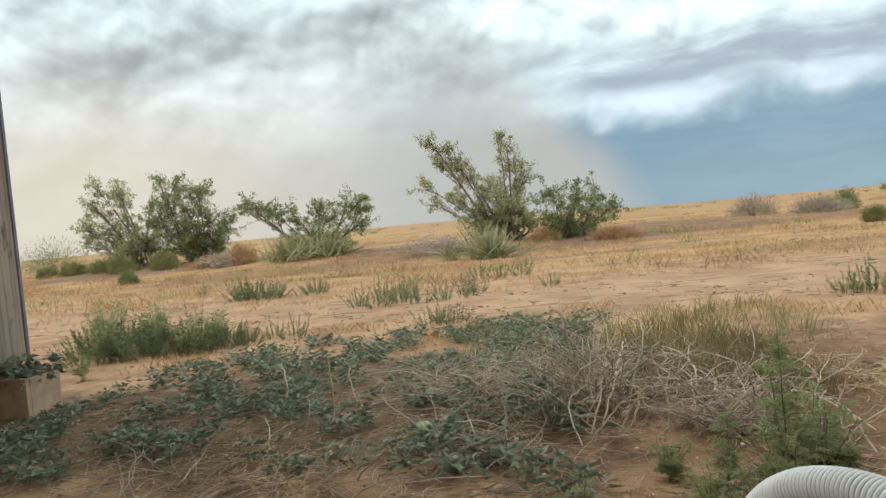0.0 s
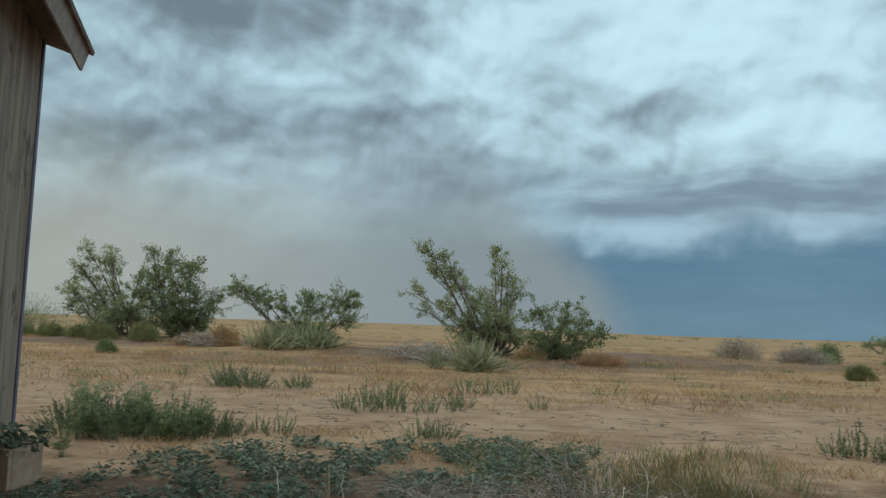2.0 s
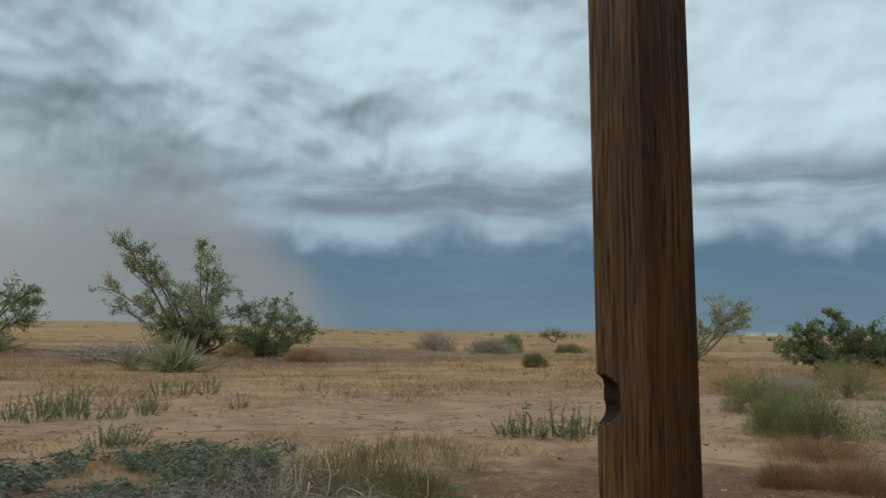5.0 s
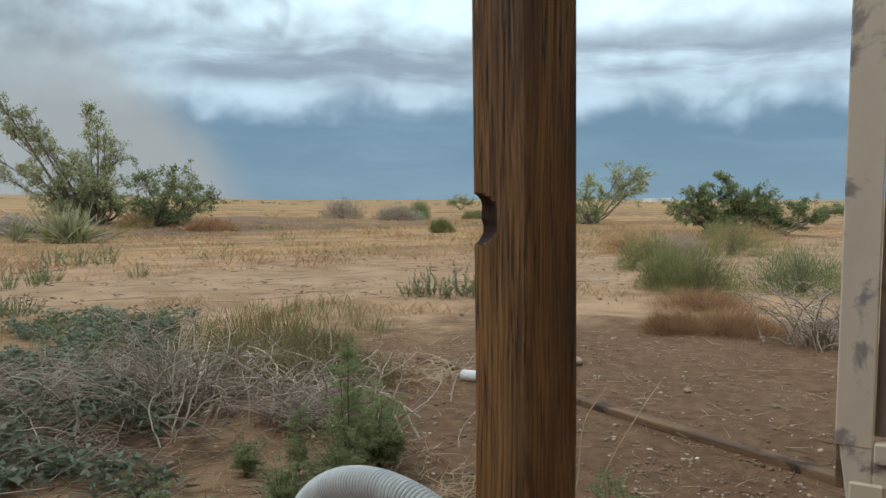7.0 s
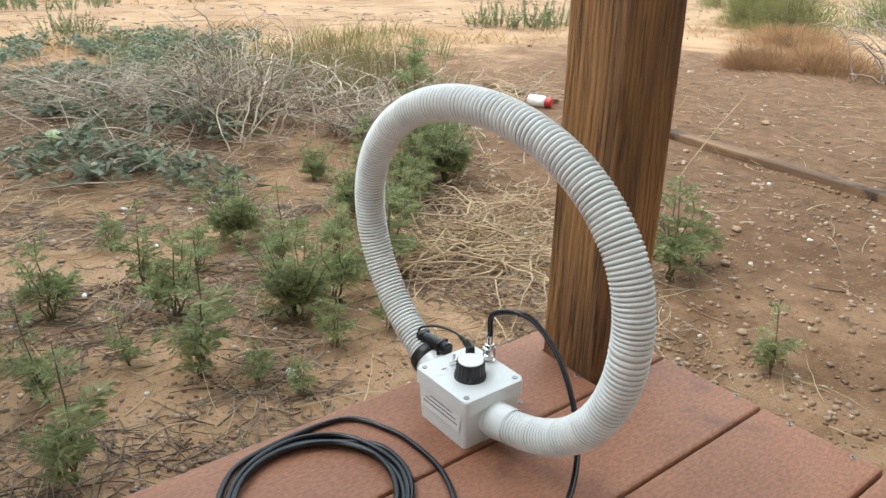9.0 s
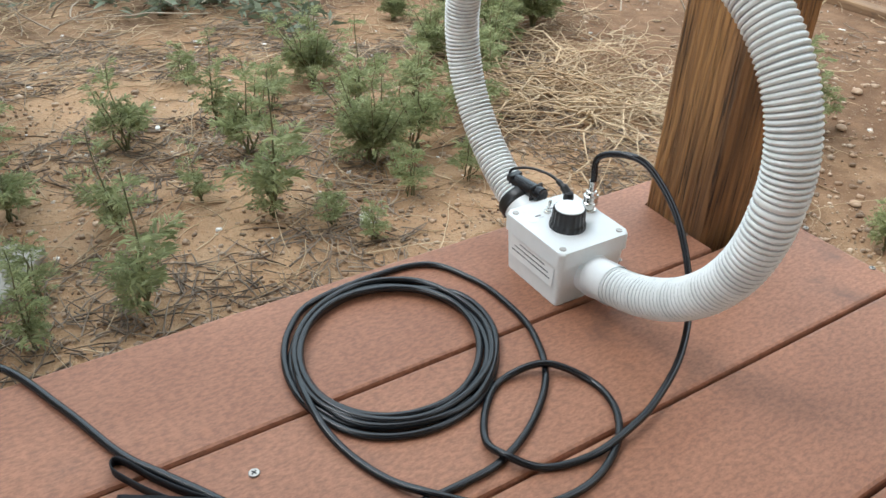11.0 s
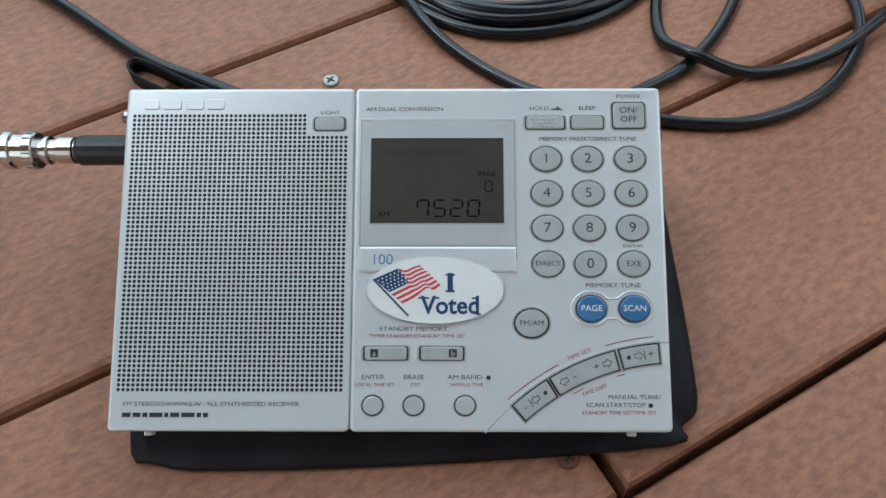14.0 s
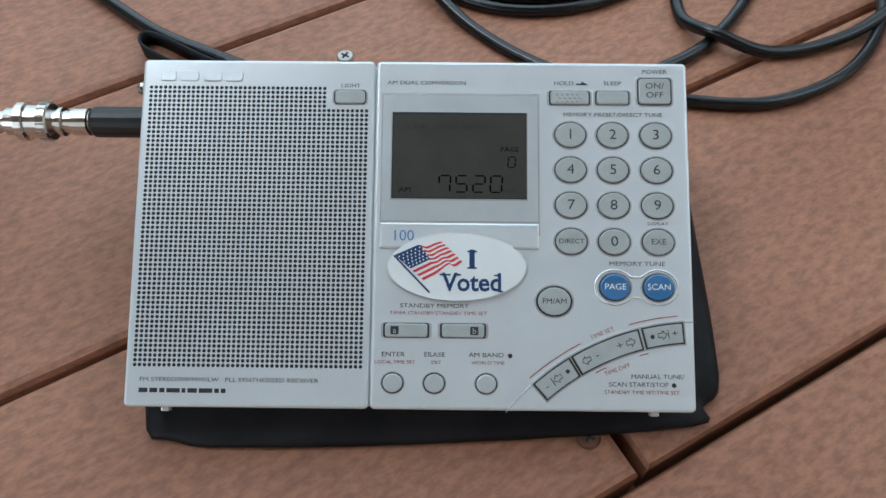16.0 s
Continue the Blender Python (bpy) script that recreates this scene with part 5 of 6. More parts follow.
def make_timbers():
    for pts, w, label in ((((2.50, 1.60), (2.41, 2.28), (2.27, 2.84), (2.19, 3.32)), 0.075, "long weathered timber edging lying on the soil"), (((2.09, 3.60), (1.93, 4.14)), 0.085, "short weathered timber lying on the soil")):
        a, b = Vector(pts[0]), Vector(pts[-1])
        ln = (b - a).length
        t = part("timber", box(ln, w, 0.075, (ln / 2, 0, 0.008), 0.012, 2), OLD_WOOD, None)
        z = float(ground_z(a.x, a.y))
        t.matrix_basis = pose(a.x, a.y, z - 0.01, 0, 0, math.degrees(math.atan2(b.y - a.y, b.x - a.x)))
        tagged(t, label, "timber")
    can = thing("spray_can", "white can with a red cap lying by the timber", "can", pose(1.935, 3.60, float(ground_z(1.94, 3.58)) + 0.03, 0, 90, -48))
    v, f = lathe(((0.028, 0), (0.032, 0.003), (0.032, 0.088), (0.026, 0.096)), 20)
    raw("can_body", v, f, STICKER, can)
    v, f = lathe(((0.024, 0.096), (0.026, 0.098), (0.026, 0.128), (0.022, 0.132)), 20)
    raw("can_cap", v, f, RED_LID, can, "red cap")


make_timbers()


# ---- small things on the near ground ----
def make_stones():
    h = Heap()
    cube = np.array([(x, y, z) for x in (-1, 1) for y in (-1, 1) for z in (-1, 1)], float)
    quad = np.array([(0, 1, 3, 2), (4, 6, 7, 5), (0, 4, 5, 1), (2, 3, 7, 6), (0, 2, 6, 4), (1, 5, 7, 3)])
    for n, x0, x1, y0, y1, lo, hi in ((9000, -0.9, 1.3, 0.75, 2.1, 0.0015, 0.0065), (2200, 0.7, 2.4, 0.6, 2.2, 0.002, 0.009), (2600, -2.5, 4.5, 1.6, 4.5, 0.003, 0.012), (500, -5, 7, 4, 9, 0.006, 0.02)):
        for p in scatter(n, x0, x1, y0, y1):
            s = lo + (hi - lo) * rng.random() ** 2.5
            v = cube * rng.uniform(0.6, 1.1, (8, 3)) * s * (1, rng.uniform(0.6, 1), rng.uniform(0.4, 0.8))
            a = rng.uniform(0, 6.28)
            c, sn = math.cos(a), math.sin(a)
            v = np.column_stack((v[:, 0] * c - v[:, 1] * sn, v[:, 0] * sn + v[:, 1] * c, v[:, 2])) + p + (0, 0, s * 0.2)
            h.add(v, quad)
    ob = h.make("gravel", PEBBLE)
    tagged(ob, "loose tan and brown gravel over the soil", "gravel", kind="stuff")
    h = Heap()
    for p in np.vstack((scatter(150, -0.9, 1.2, 0.9, 2.7), scatter(90, 1.1, 3.2, 0.9, 3.4))):
        s = rng.uniform(0.0015, 0.0065)
        h.add(cube * rng.uniform(0.5, 1.1, (8, 3)) * s * (1, rng.uniform(0.5, 1), 0.5) + p + (0, 0, s * 0.3), quad)
    tagged(h.make("white_grit", WHITE_CHIP), "tiny white stone bits scattered on the soil", "grit", kind="stuff")


make_stones()


def lump(name, at, r, mat, label, cat, squash=0.85, seed=1):
    bm = bmesh.new()
    bmesh.ops.create_icosphere(bm, subdivisions=3, radius=r)
    for v in bm.verts:
        v.co *= 1 + 0.10 * noise.noise(v.co * (1.6 / r) + Vector((seed, 0, 0)))
        v.co.z *= squash
    ob = part(name, bm, mat, None, smooth=True)
    ob.location = (at[0], at[1], float(ground_z(at[0], at[1])) + r * squash * 0.75)
    return tagged(ob, label, cat)


lump("stone", (-0.172, 2.90), 0.045, GOURD, "round dusty grey-brown stone among dry stems", "stone", 0.7, 3)
lump("gourd", (-0.325, 3.29), 0.042, MELON, "small striped green gourd among vine leaves", "gourd", 0.95, 5)
for i, (x, y, r) in enumerate(((1.55, 1.56, 0.014), (1.30, 1.2, 0.012), (1.75, 1.75, 0.015), (2.9, 2.9, 0.02), (2.55, 3.5, 0.06), (2.75, 3.7, 0.05))):
    lump("stone", (x, y), r, PEBBLE, "small rough brown stone half sunk in soil", "stone", 0.6, 10 + i)


def make_chips():
    for i, (x, y, s) in enumerate(((0.268, 1.362, 0.020), (0.203, 2.493, 0.016), (-0.071, 2.519, 0.014), (0.13, 2.46, 0.012), (-0.16, 1.90, 0.012), (0.02, 2.2, 0.010), (0.9, 2.9, 0.012), (2.2, 2.1, 0.014), (1.9, 1.6, 0.012), (-0.5, 2.2, 0.01))):
        r = random.Random(i)
        o = [(s * r.uniform(0.55, 1.1) * math.cos(a), s * r.uniform(0.3, 0.8) * math.sin(a)) for a in np.linspace(0, 6.28, 9)[:-1]]
        ob = part("chip", prism(o, 0, 0.006, 0.0015, 1), WHITE_CHIP, None)
        ob.matrix_basis = pose(x, y, float(ground_z(x, y)) + 0.004, r.uniform(-8, 8), r.uniform(-8, 8), r.uniform(0, 360))
        tagged(ob, "small white chip lying on the soil", "chip", "white chips on the soil")
    o = [(-0.06, -0.10), (0.055, -0.085), (0.045, 0.10), (-0.02, 0.11), (-0.07, 0.06)]
    ob = part("paving_slab", prism(o, 0, 0.022, 0.004, 1), SLAB, None)
    ob.matrix_basis = pose(-0.405, 1.29, float(ground_z(-0.4, 1.29)) - 0.006, 0, 0, -18)
    tagged(ob, "broken flat grey paving stone lying in soil", "slab")


make_chips()


def stems(n, where, length, radius, rise=(0.0, 0.15), curl=1.2, sides=3, pts=7):
    """Loose curved stems lying on or rising from the ground at the given places."""
    h = Heap()
    for p in where:
        a = rng.uniform(0, 6.28)
        ln = rng.uniform(*length)
        e = rng.uniform(*rise)
        turn = rng.normal(0, curl)
        path = [np.array(p) + (0, 0, 0.004)]
        for i in range(pts - 1):
            s = (i + 1) / (pts - 1)
            ang = a + turn * s
            d = np.array((math.cos(ang) * math.cos(e), math.sin(ang) * math.cos(e), math.sin(e) * (1 - 0.9 * s)))
            path.append(path[-1] + d * ln / (pts - 1) + rng.normal(0, ln * 0.012, 3) * (1, 1, 0.6))
        path = np.array(path)
        path[:, 2] = np.maximum(path[:, 2], ground_z(path[:, 0], path[:, 1]) + 0.003)
        h.add(*tube(path, np.linspace(radius, radius * 0.35, pts) * rng.uniform(0.6, 1.3), sides))
    return h


def make_litter():
    spots = np.vstack((scatter(1000, -0.9, 1.3, 0.8, 2.6), scatter(3600, -2.6, 1.3, 2.2, 4.4), scatter(260, 0.7, 1.2, 1.35, 2.1), scatter(500, 1.2, 4.5, 1.2, 4.6), scatter(1500, -2.8, 2.4, 4.2, 7.0)))
    bits = np.vstack((scatter(7500, -0.9, 1.0, 0.95, 2.7), scatter(900, 0.9, 3.6, 1.0, 3.8), scatter(3600, -2.6, 0.7, 2.2, 4.6)))
    keep = np.array([noise.noise(Vector((p[0] * 3.1, p[1] * 3.1, 5.0))) for p in bits]) > -0.05
    ob = stems(0, bits[keep], (0.02, 0.10), 0.0022, (0.0, 0.2), 0.5, 3, 4).make("dark_litter", LITTER)
    tagged(ob, "grey-brown twig bits and debris on the soil", "litter", kind="stuff")
    ob = stems(0, spots, (0.04, 0.22), 0.0016, (0.0, 0.25), 1.0).make("dry_litter", DRY)
    tagged(ob, "scattered dry stems and straw on the soil", "litter", kind="stuff")
    flecks = np.vstack((scatter(700, -5, 7, 6.6, 9.5), scatter(3600, -12, 13, 9.0, 17.0), scatter(2200, -16, 18, 16.0, 25.0)))
    keep = np.array([noise.noise(Vector((p[0] * 0.5, p[1] * 1.2, 2.0))) for p in flecks]) > -0.02
    ob = stems(0, flecks[keep], (0.03, 0.13), 0.0048, (0.0, 0.35), 1.0, 3, 4).make("plain_litter", LITTER)
    tagged(ob, "dead brown stems and flakes lying over the plain", "litter", kind="stuff")
    fall = np.vstack((scatter(260, -0.3, 1.25, 3.0, 4.3), scatter(70, -1.6, 0.3, 2.6, 3.2)))
    ob = stems(0, fall, (0.2, 0.6), 0.0028, (0.15, 1.0), 1.5, 4, 9).make("dead_vine_stems", DRY_GREY)
    tagged(ob, "tangle of dead grey vine stems over the ground", "dead vine", kind="stuff")
    pale = np.vstack((scatter(44, 0.15, 1.15, 3.0, 3.8), scatter(22, 1.0, 1.75, 2.5, 3.7), scatter(16, -1.2, 0.2, 3.2, 4.2)))
    ob = stems(0, pale, (0.25, 0.6), 0.0046, (0.5, 1.3), 1.9, 5, 11).make("pale_curled_stems", PALE_STEM)
    tagged(ob, "pale bleached curling stems standing out of the tangle", "dead vine", kind="stuff")


make_litter()


def make_tangle(name, x, y, r, height, n, mat, label, thick=0.003, seed=0, arch=1.0):
    """A dead, much-branched bush of thin bare twigs."""
    h, fine = Heap(), Heap()
    base = np.array((x, y, float(ground_z(x, y))))
    for i in range(n):
        a = rng.uniform(0, 6.28)
        foot = base + np.array((rng.normal(0, r * 0.22), rng.normal(0, r * 0.22), 0))
        ln = r * rng.uniform(0.6, 1.25)
        e = rng.uniform(0.25, 1.35)
        path = [foot]
        for k in range(8):
            s = k / 7
            e2 = e * (1 - s * 1.15 * arch)
            d = np.array((math.cos(a) * math.cos(e2), math.sin(a) * math.cos(e2), math.sin(e2) * height / r * 1.25))
            a += rng.normal(0, 0.42)
            e += rng.normal(0, 0.16)
            path.append(path[-1] + d * ln / 8)
        path = np.array(path)
        path[:, 2] = np.maximum(path[:, 2], base[2] - 0.02)
        h.add(*tube(path, np.linspace(thick, thick * 0.3, 9), 4))
        for k in (3, 4, 5, 6):
            if rng.random() < 0.75:
                b = a + rng.normal(0, 1.2)
                tw = [path[k]]
                for _ in range(4):
                    b += rng.normal(0, 0.4)
                    tw.append(tw[-1] + np.array((math.cos(b), math.sin(b), rng.uniform(-0.35, 0.7))) * ln * 0.07)
                fine.add(*tube(np.array(tw), np.linspace(thick * 0.55, thick * 0.2, 5), 3))
    ob = thing(name, label, "dead bush")
    h.make("branch", mat, ob)
    fine.make("twig", mat, ob)
    return ob


make_tangle("dead_bush", 0.44, 3.42, 0.46, 0.54, 75, DRY_GREY, "pale dead bush of tangled bare twigs", 0.0040, arch=0.75)
make_tangle("dead_bush", 0.05, 3.75, 0.60, 0.28, 80, DRY_GREY, "low grey tangle of dead stems among vines", 0.0032)
make_tangle("dead_bush", -0.35, 4.35, 0.60, 0.22, 60, DRY_GREY, "low grey tangle of dead stems among vines", 0.0032)
make_tangle("dead_bush", 0.90, 3.10, 0.42, 0.30, 70, DRY_GREY, "dark-rooted dead bush with bare curling twigs", 0.0040, arch=0.9)
make_tangle("dead_bush", -0.85, 2.85, 0.40, 0.14, 40, DRY, "flat straw-coloured dead stems on the soil", 0.0026, arch=1.6)
make_tangle("dead_bush", 0.92, 1.85, 0.50, 0.17, 105, DRY, "low heap of straw-coloured dead stems", 0.0031, arch=1.5)
make_tangle("dead_bush", 1.75, 3.75, 0.40, 0.18, 45, DRY, "flattened pale dead weed on bare soil", 0.0035, arch=1.4)
make_tangle("dead_bush", 4.55, 3.45, 0.48, 0.62, 70, DRY_GREY, "grey bare twiggy bush beside the outbuilding", 0.006)
for i, (x, y, a) in enumerate(((1.32, 1.72, 20), (1.40, 1.70, 65))):
    p = smooth_path([(x, y, G), (x + 0.06, y + 0.02, G + 0.18), (x + 0.10 + 0.1 * i, y + 0.05, G + 0.33), (x + 0.22 + 0.12 * i, y + 0.1, G + 0.42)], 6)
    v, q = tube(p, np.linspace(0.0032, 0.001, len(p)), 5)
    tagged(quick("dry_stalk", v, q, DRY), "thin bent straw-coloured stalk standing in soil", "stalk")
v, q = tube(smooth_path([(-0.78, 3.55, G), (-0.775, 3.55, G + 0.2), (-0.785, 3.55, G + 0.39)], 5), 0.005, 6)
tagged(quick("dry_stalk", v, q, DRY), "upright brown dry stalk among the vines", "stalk")


# ---- weeds ----
def weed_mesh(height, spread, shoots, seed, name="weed", density=1.0):
    """A feathery weed: shoots with whorls of fine, divided leaves."""
    global rng
    keep, rng = rng, np.random.default_rng(seed)
    st, lf = Heap(), Heap()
    for i in range(shoots):
        a = rng.uniform(0, 6.28)
        ln = height * (1.0 if i == 0 else rng.uniform(0.45, 0.95))
        lean = 0.06 if i == 0 else rng.uniform(0.15, 0.55) * spread / height
        k = 9
        s = np.linspace(0, 1, k)
        path = np.column_stack((np.cos(a) * lean * ln * s ** 1.3, np.sin(a) * lean * ln * s ** 1.3, ln * s)) + np.cumsum(rng.normal(0, 0.004, (k, 3)), 0) * (1, 1, 0)
        st.add(*tube(path, np.linspace(0.0030, 0.0009, k) * (height / 0.3) ** 0.5, 5))
        # fronds up the shoot
        m = int(17 * density * (ln / 0.3) ** 0.7)
        u = rng.uniform(0.12, 1.0, m) ** 0.8
        foot = np.column_stack([np.interp(u, s, path[:, c]) for c in range(3)])
        fa = rng.uniform(0, 6.28, m)
        fl = np.minimum(ln * 0.36 * (1.12 - u) * rng.uniform(0.6, 1.2, m) + 0.022, 0.10)
        fw = unit(np.column_stack((np.cos(fa), np.sin(fa), rng.uniform(0.2, 1.1, m))))
        for f, d, L in zip(foot, fw, fl):
            c = int(7 + 75 * L)
            t = np.repeat(np.linspace(0.12, 1.0, c), 2)
            sgn = np.tile((-1.0, 1.0), c)[:, None]
            axis = f + d * (t * L)[:, None] + (0, 0, 1) * (-(t ** 2) * L * 0.30)[:, None]
            across = unit(np.cross(d, (0.15, 0.1, 1.0)))
            size = L * 0.42 * np.sin(0.35 + 2.5 * t) * rng.uniform(0.6, 1.2, 2 * c) + 0.004
            w = d * 0.75 + across * sgn * 0.9 + rng.normal(0, 0.28, (2 * c, 3))
            lf.add(*leaves(axis, w, size, size * 0.13 + 0.0009, 0.2))
            for part_at in (0.5,):
                at2 = axis + unit(w) * (size * part_at)[:, None]
                lf.add(*leaves(at2, w + rng.normal(0, 0.8, (2 * c, 3)), size * 0.45, size * 0.10 + 0.0008, 0.2))
    rng = keep
    return st, lf


def spike_mesh(height, spread, shoots, seed, leaf=0.028):
    """A clump of upright shoots set with short narrow leaves."""
    global rng
    keep, rng = rng, np.random.default_rng(seed)
    st, lf = Heap(), Heap()
    for i in range(shoots):
        a, r = rng.uniform(0, 6.28), spread * math.sqrt(rng.random())
        ln = height * rng.uniform(0.45, 1.0) * (1.1 - 0.5 * r / spread)
        s = np.linspace(0, 1, 6)
        foot = np.array((math.cos(a) * r * 0.7, math.sin(a) * r * 0.7, 0))
        path = foot + np.column_stack((np.cos(a) * r * 0.5 * s, np.sin(a) * r * 0.5 * s, ln * s)) + np.cumsum(rng.normal(0, 0.006, (6, 3)), 0) * (1, 1, 0)
        st.add(*tube(path, np.linspace(0.003, 0.001, 6), 4))
        c = int(300 * ln)
        u = rng.uniform(0.08, 1.0, c)
        at = np.column_stack([np.interp(u, s, path[:, k]) for k in range(3)])
        b = rng.uniform(0, 6.28, c)
        way = np.column_stack((np.cos(b), np.sin(b), rng.uniform(0.3, 1.6, c)))
        lf.add(*leaves(at, way, leaf * rng.uniform(0.6, 1.4, c) * (1.35 - u * 0.7), leaf * 0.22, 0.1))
    rng = keep
    return st, lf


def plant_weed(kinds, i, x, y, scale, turn, label, group=""):
    st, lf, mat = kinds[i]
    if st not in made_weeds:
        t = thing("weed", label, "weed", group=group)
        st.make("stem", STEM, t)
        lf.make("leaves", mat, t)
        made_weeds[st] = t
        ob = t
        ob.matrix_basis = pose(x, y, float(ground_z(x, y)) - 0.004, 0, 0, turn) @ Matrix.Diagonal((scale, scale, scale, 1))
    else:
        src = made_weeds[st]
        ob = copy_thing(src, Matrix.Identity(4))
        ob.matrix_basis = pose(x, y, float(ground_z(x, y)) - 0.004, 0, 0, turn) @ Matrix.Diagonal((scale, scale, scale, 1))
        tagged(ob, label)
    return ob


made_weeds = {}
KINDS = [(*weed_mesh(0.26, 0.10, 4, 11), WEED), (*weed_mesh(0.20, 0.14, 6, 12), WEED), (*weed_mesh(0.16, 0.12, 5, 13), WEED), (*weed_mesh(0.55, 0.12, 3, 14, density=1.6), WEED), (*weed_mesh(0.30, 0.36, 13, 15, density=0.7), WEED), (*spike_mesh(0.36, 0.20, 16, 16), SPIKE_PALE), (*spike_mesh(0.40, 0.34, 46, 17), WEED_DARK)]
NEAR = [  # kind, x, y, scale
    (0, -0.02, 1.92, 0.8), (0, 0.34, 1.92, 0.9), (1, 0.50, 1.95, 0.85), (0, -0.20, 1.42, 0.75), (0, -0.30, 1.08, 0.6),
    (0, -0.14, 1.15, 0.95), (0, 0.085, 1.42, 1.05), (1, -0.22, 1.80, 0.95), (2, 0.20, 1.36, 0.55), (1, -0.42, 1.52, 0.9), (1, 0.05, 1.72, 1.0), (4, 0.33, 1.62, 0.75), (1, 0.44, 1.66, 1.1), (2, 0.27, 1.28, 0.5),
    (4, 0.62, 2.25, 0.62), (4, 0.84, 2.28, 0.8), (4, 0.74, 2.08, 0.66), (1, 0.60, 1.78, 1.15), (4, 1.02, 2.45, 0.85), (3, 0.90, 2.42, 0.95), (3, 0.74, 2.52, 0.5), (1, 1.05, 2.62, 1.2),
    (1, 1.31, 1.50, 1.25), (2, 1.47, 1.58, 0.9), (0, 1.24, 1.04, 0.62), (2, 0.38, 1.45, 0.7), (2, 0.52, 1.50, 0.7), (0, -0.05, 1.50, 0.5), (2, -0.32, 1.22, 0.7), (4, 0.58, 2.65, 0.5), (1, -0.55, 1.9, 0.9), (2, 0.12, 2.0, 0.8), (4, 0.25, 2.15, 0.7), (2, -0.1, 2.2, 0.7), (1, 1.2, 2.9, 1.0)]
chance = random.Random(21)
for kind, x, y, s in NEAR:
    words = "tall feathery green weed standing in a clump" if kind == 3 else "feathery green weed growing in sandy soil"
    plant_weed(KINDS, kind, x, y, s * (1.0 if kind == 3 else 1.15), chance.uniform(0, 360), words, "feathery weeds")
MIDDLE = [(6, -3.6, 6.45, 0.9), (6, -3.15, 6.5, 0.95), (6, -2.9, 6.6, 0.9), (6, -3.8, 6.9, 1.0), (6, -3.3, 6.9, 1.05), (4, -2.75, 6.5, 1.1), (6, -2.55, 6.65, 0.75), (4, -4.0, 7.4, 1.5), (4, -3.75, 7.0, 1.6), (6, -3.5, 6.8, 1.1), (4, -3.35, 7.2, 1.5), (4, -3.1, 6.75, 1.35), (6, -2.85, 7.0, 0.9), (4, -2.6, 6.8, 1.2), (4, -3.45, 6.5, 1.3), (6, -2.5, 6.95, 0.7), (6, -2.3, 6.8, 0.55), (1, -3.2, 5.6, 1.1), (5, -2.7, 6.6, 1.2), (5, -2.95, 7.1, 1.3), (5, -1.93, 7.0, 0.8), (5, -2.15, 7.1, 0.6),
          (5, -0.63, 7.0, 0.8), (6, -0.45, 7.15, 0.6), (5, -1.44, 9.0, 1.0), (5, -1.7, 9.2, 0.95), (5, -1.2, 9.3, 1.1), (5, -0.95, 9.0, 0.9), (5, -0.65, 9.0, 0.85), (5, -1.5, 9.8, 1.1), (5, -0.4, 9.3, 0.95), (5, -1.2, 10.0, 1.0), (5, -0.3, 9.8, 0.8),
          (6, -3.95, 11.8, 1.25), (6, -3.6, 11.7, 1.0), (5, -4.1, 11.9, 1.0), (6, -2.95, 12.0, 0.8), (5, -5.4, 13.5, 0.8), (5, 0.0, 11.7, 1.0), (5, 0.35, 11.8, 0.95), (5, -0.3, 11.9, 0.9), (5, 0.68, 10.0, 0.7),
          (5, 3.2, 6.75, 1.05), (5, 3.45, 6.7, 1.1), (5, 3.6, 6.6, 1.0), (5, 3.05, 6.9, 0.8), (5, 3.85, 6.75, 0.9), (5, 0.56, 3.95, 1.0)]
for kind, x, y, s in MIDDLE:
    plant_weed(KINDS, kind, x, y, s, chance.uniform(0, 360), "dull green weed by the sandy track", "track weeds")


def make_vines():
    """Creeping gourd vine: grey-green, pointed leaves in rosettes along the ground."""
    h = Heap()
    outline = [(-2.6, 3.4), (-2.6, 5.2), (-2.2, 6.0), (-1.8, 6.5), (-0.9, 6.3), (0.1, 6.9), (0.9, 6.4), (0.5, 4.6), (0.15, 4.1), (0.35, 3.1), (0.65, 2.6), (0.2, 2.55), (-0.4, 2.9), (-1.4, 3.05), (-1.8, 2.9)]
    spots = scatter(6400, -2.7, 1.0, 2.5, 7.0)
    clump = np.array([noise.noise(Vector((p[0] * 3.0, p[1] * 3.0, 3.0))) + 0.5 * noise.noise(Vector((p[0] * 1.1, p[1] * 1.1, 7.0))) for p in spots])
    ok = inside(spots, outline) & (clump > 0.0)
    spots = spots[ok]
    for p in spots:
        c = rng.integers(5, 10)
        at = p + (rng.normal(0, 0.03), rng.normal(0, 0.03), rng.uniform(0.012, 0.085)) + rng.normal(0, 0.012, (c, 3))
        a = np.linspace(0, 6.28, c, endpoint=False) + rng.normal(0, 0.4, c)
        way = np.column_stack((np.cos(a), np.sin(a), rng.uniform(-0.15, 0.9, c)))
        h.add(*leaves(at, way, rng.uniform(0.035, 0.075, c), rng.uniform(0.011, 0.022, c), 0.15))
    ob = h.make("gourd_vine", VINE)
    tagged(ob, "creeping grey-green gourd vine over the ground", "vine", kind="stuff")


make_vines()


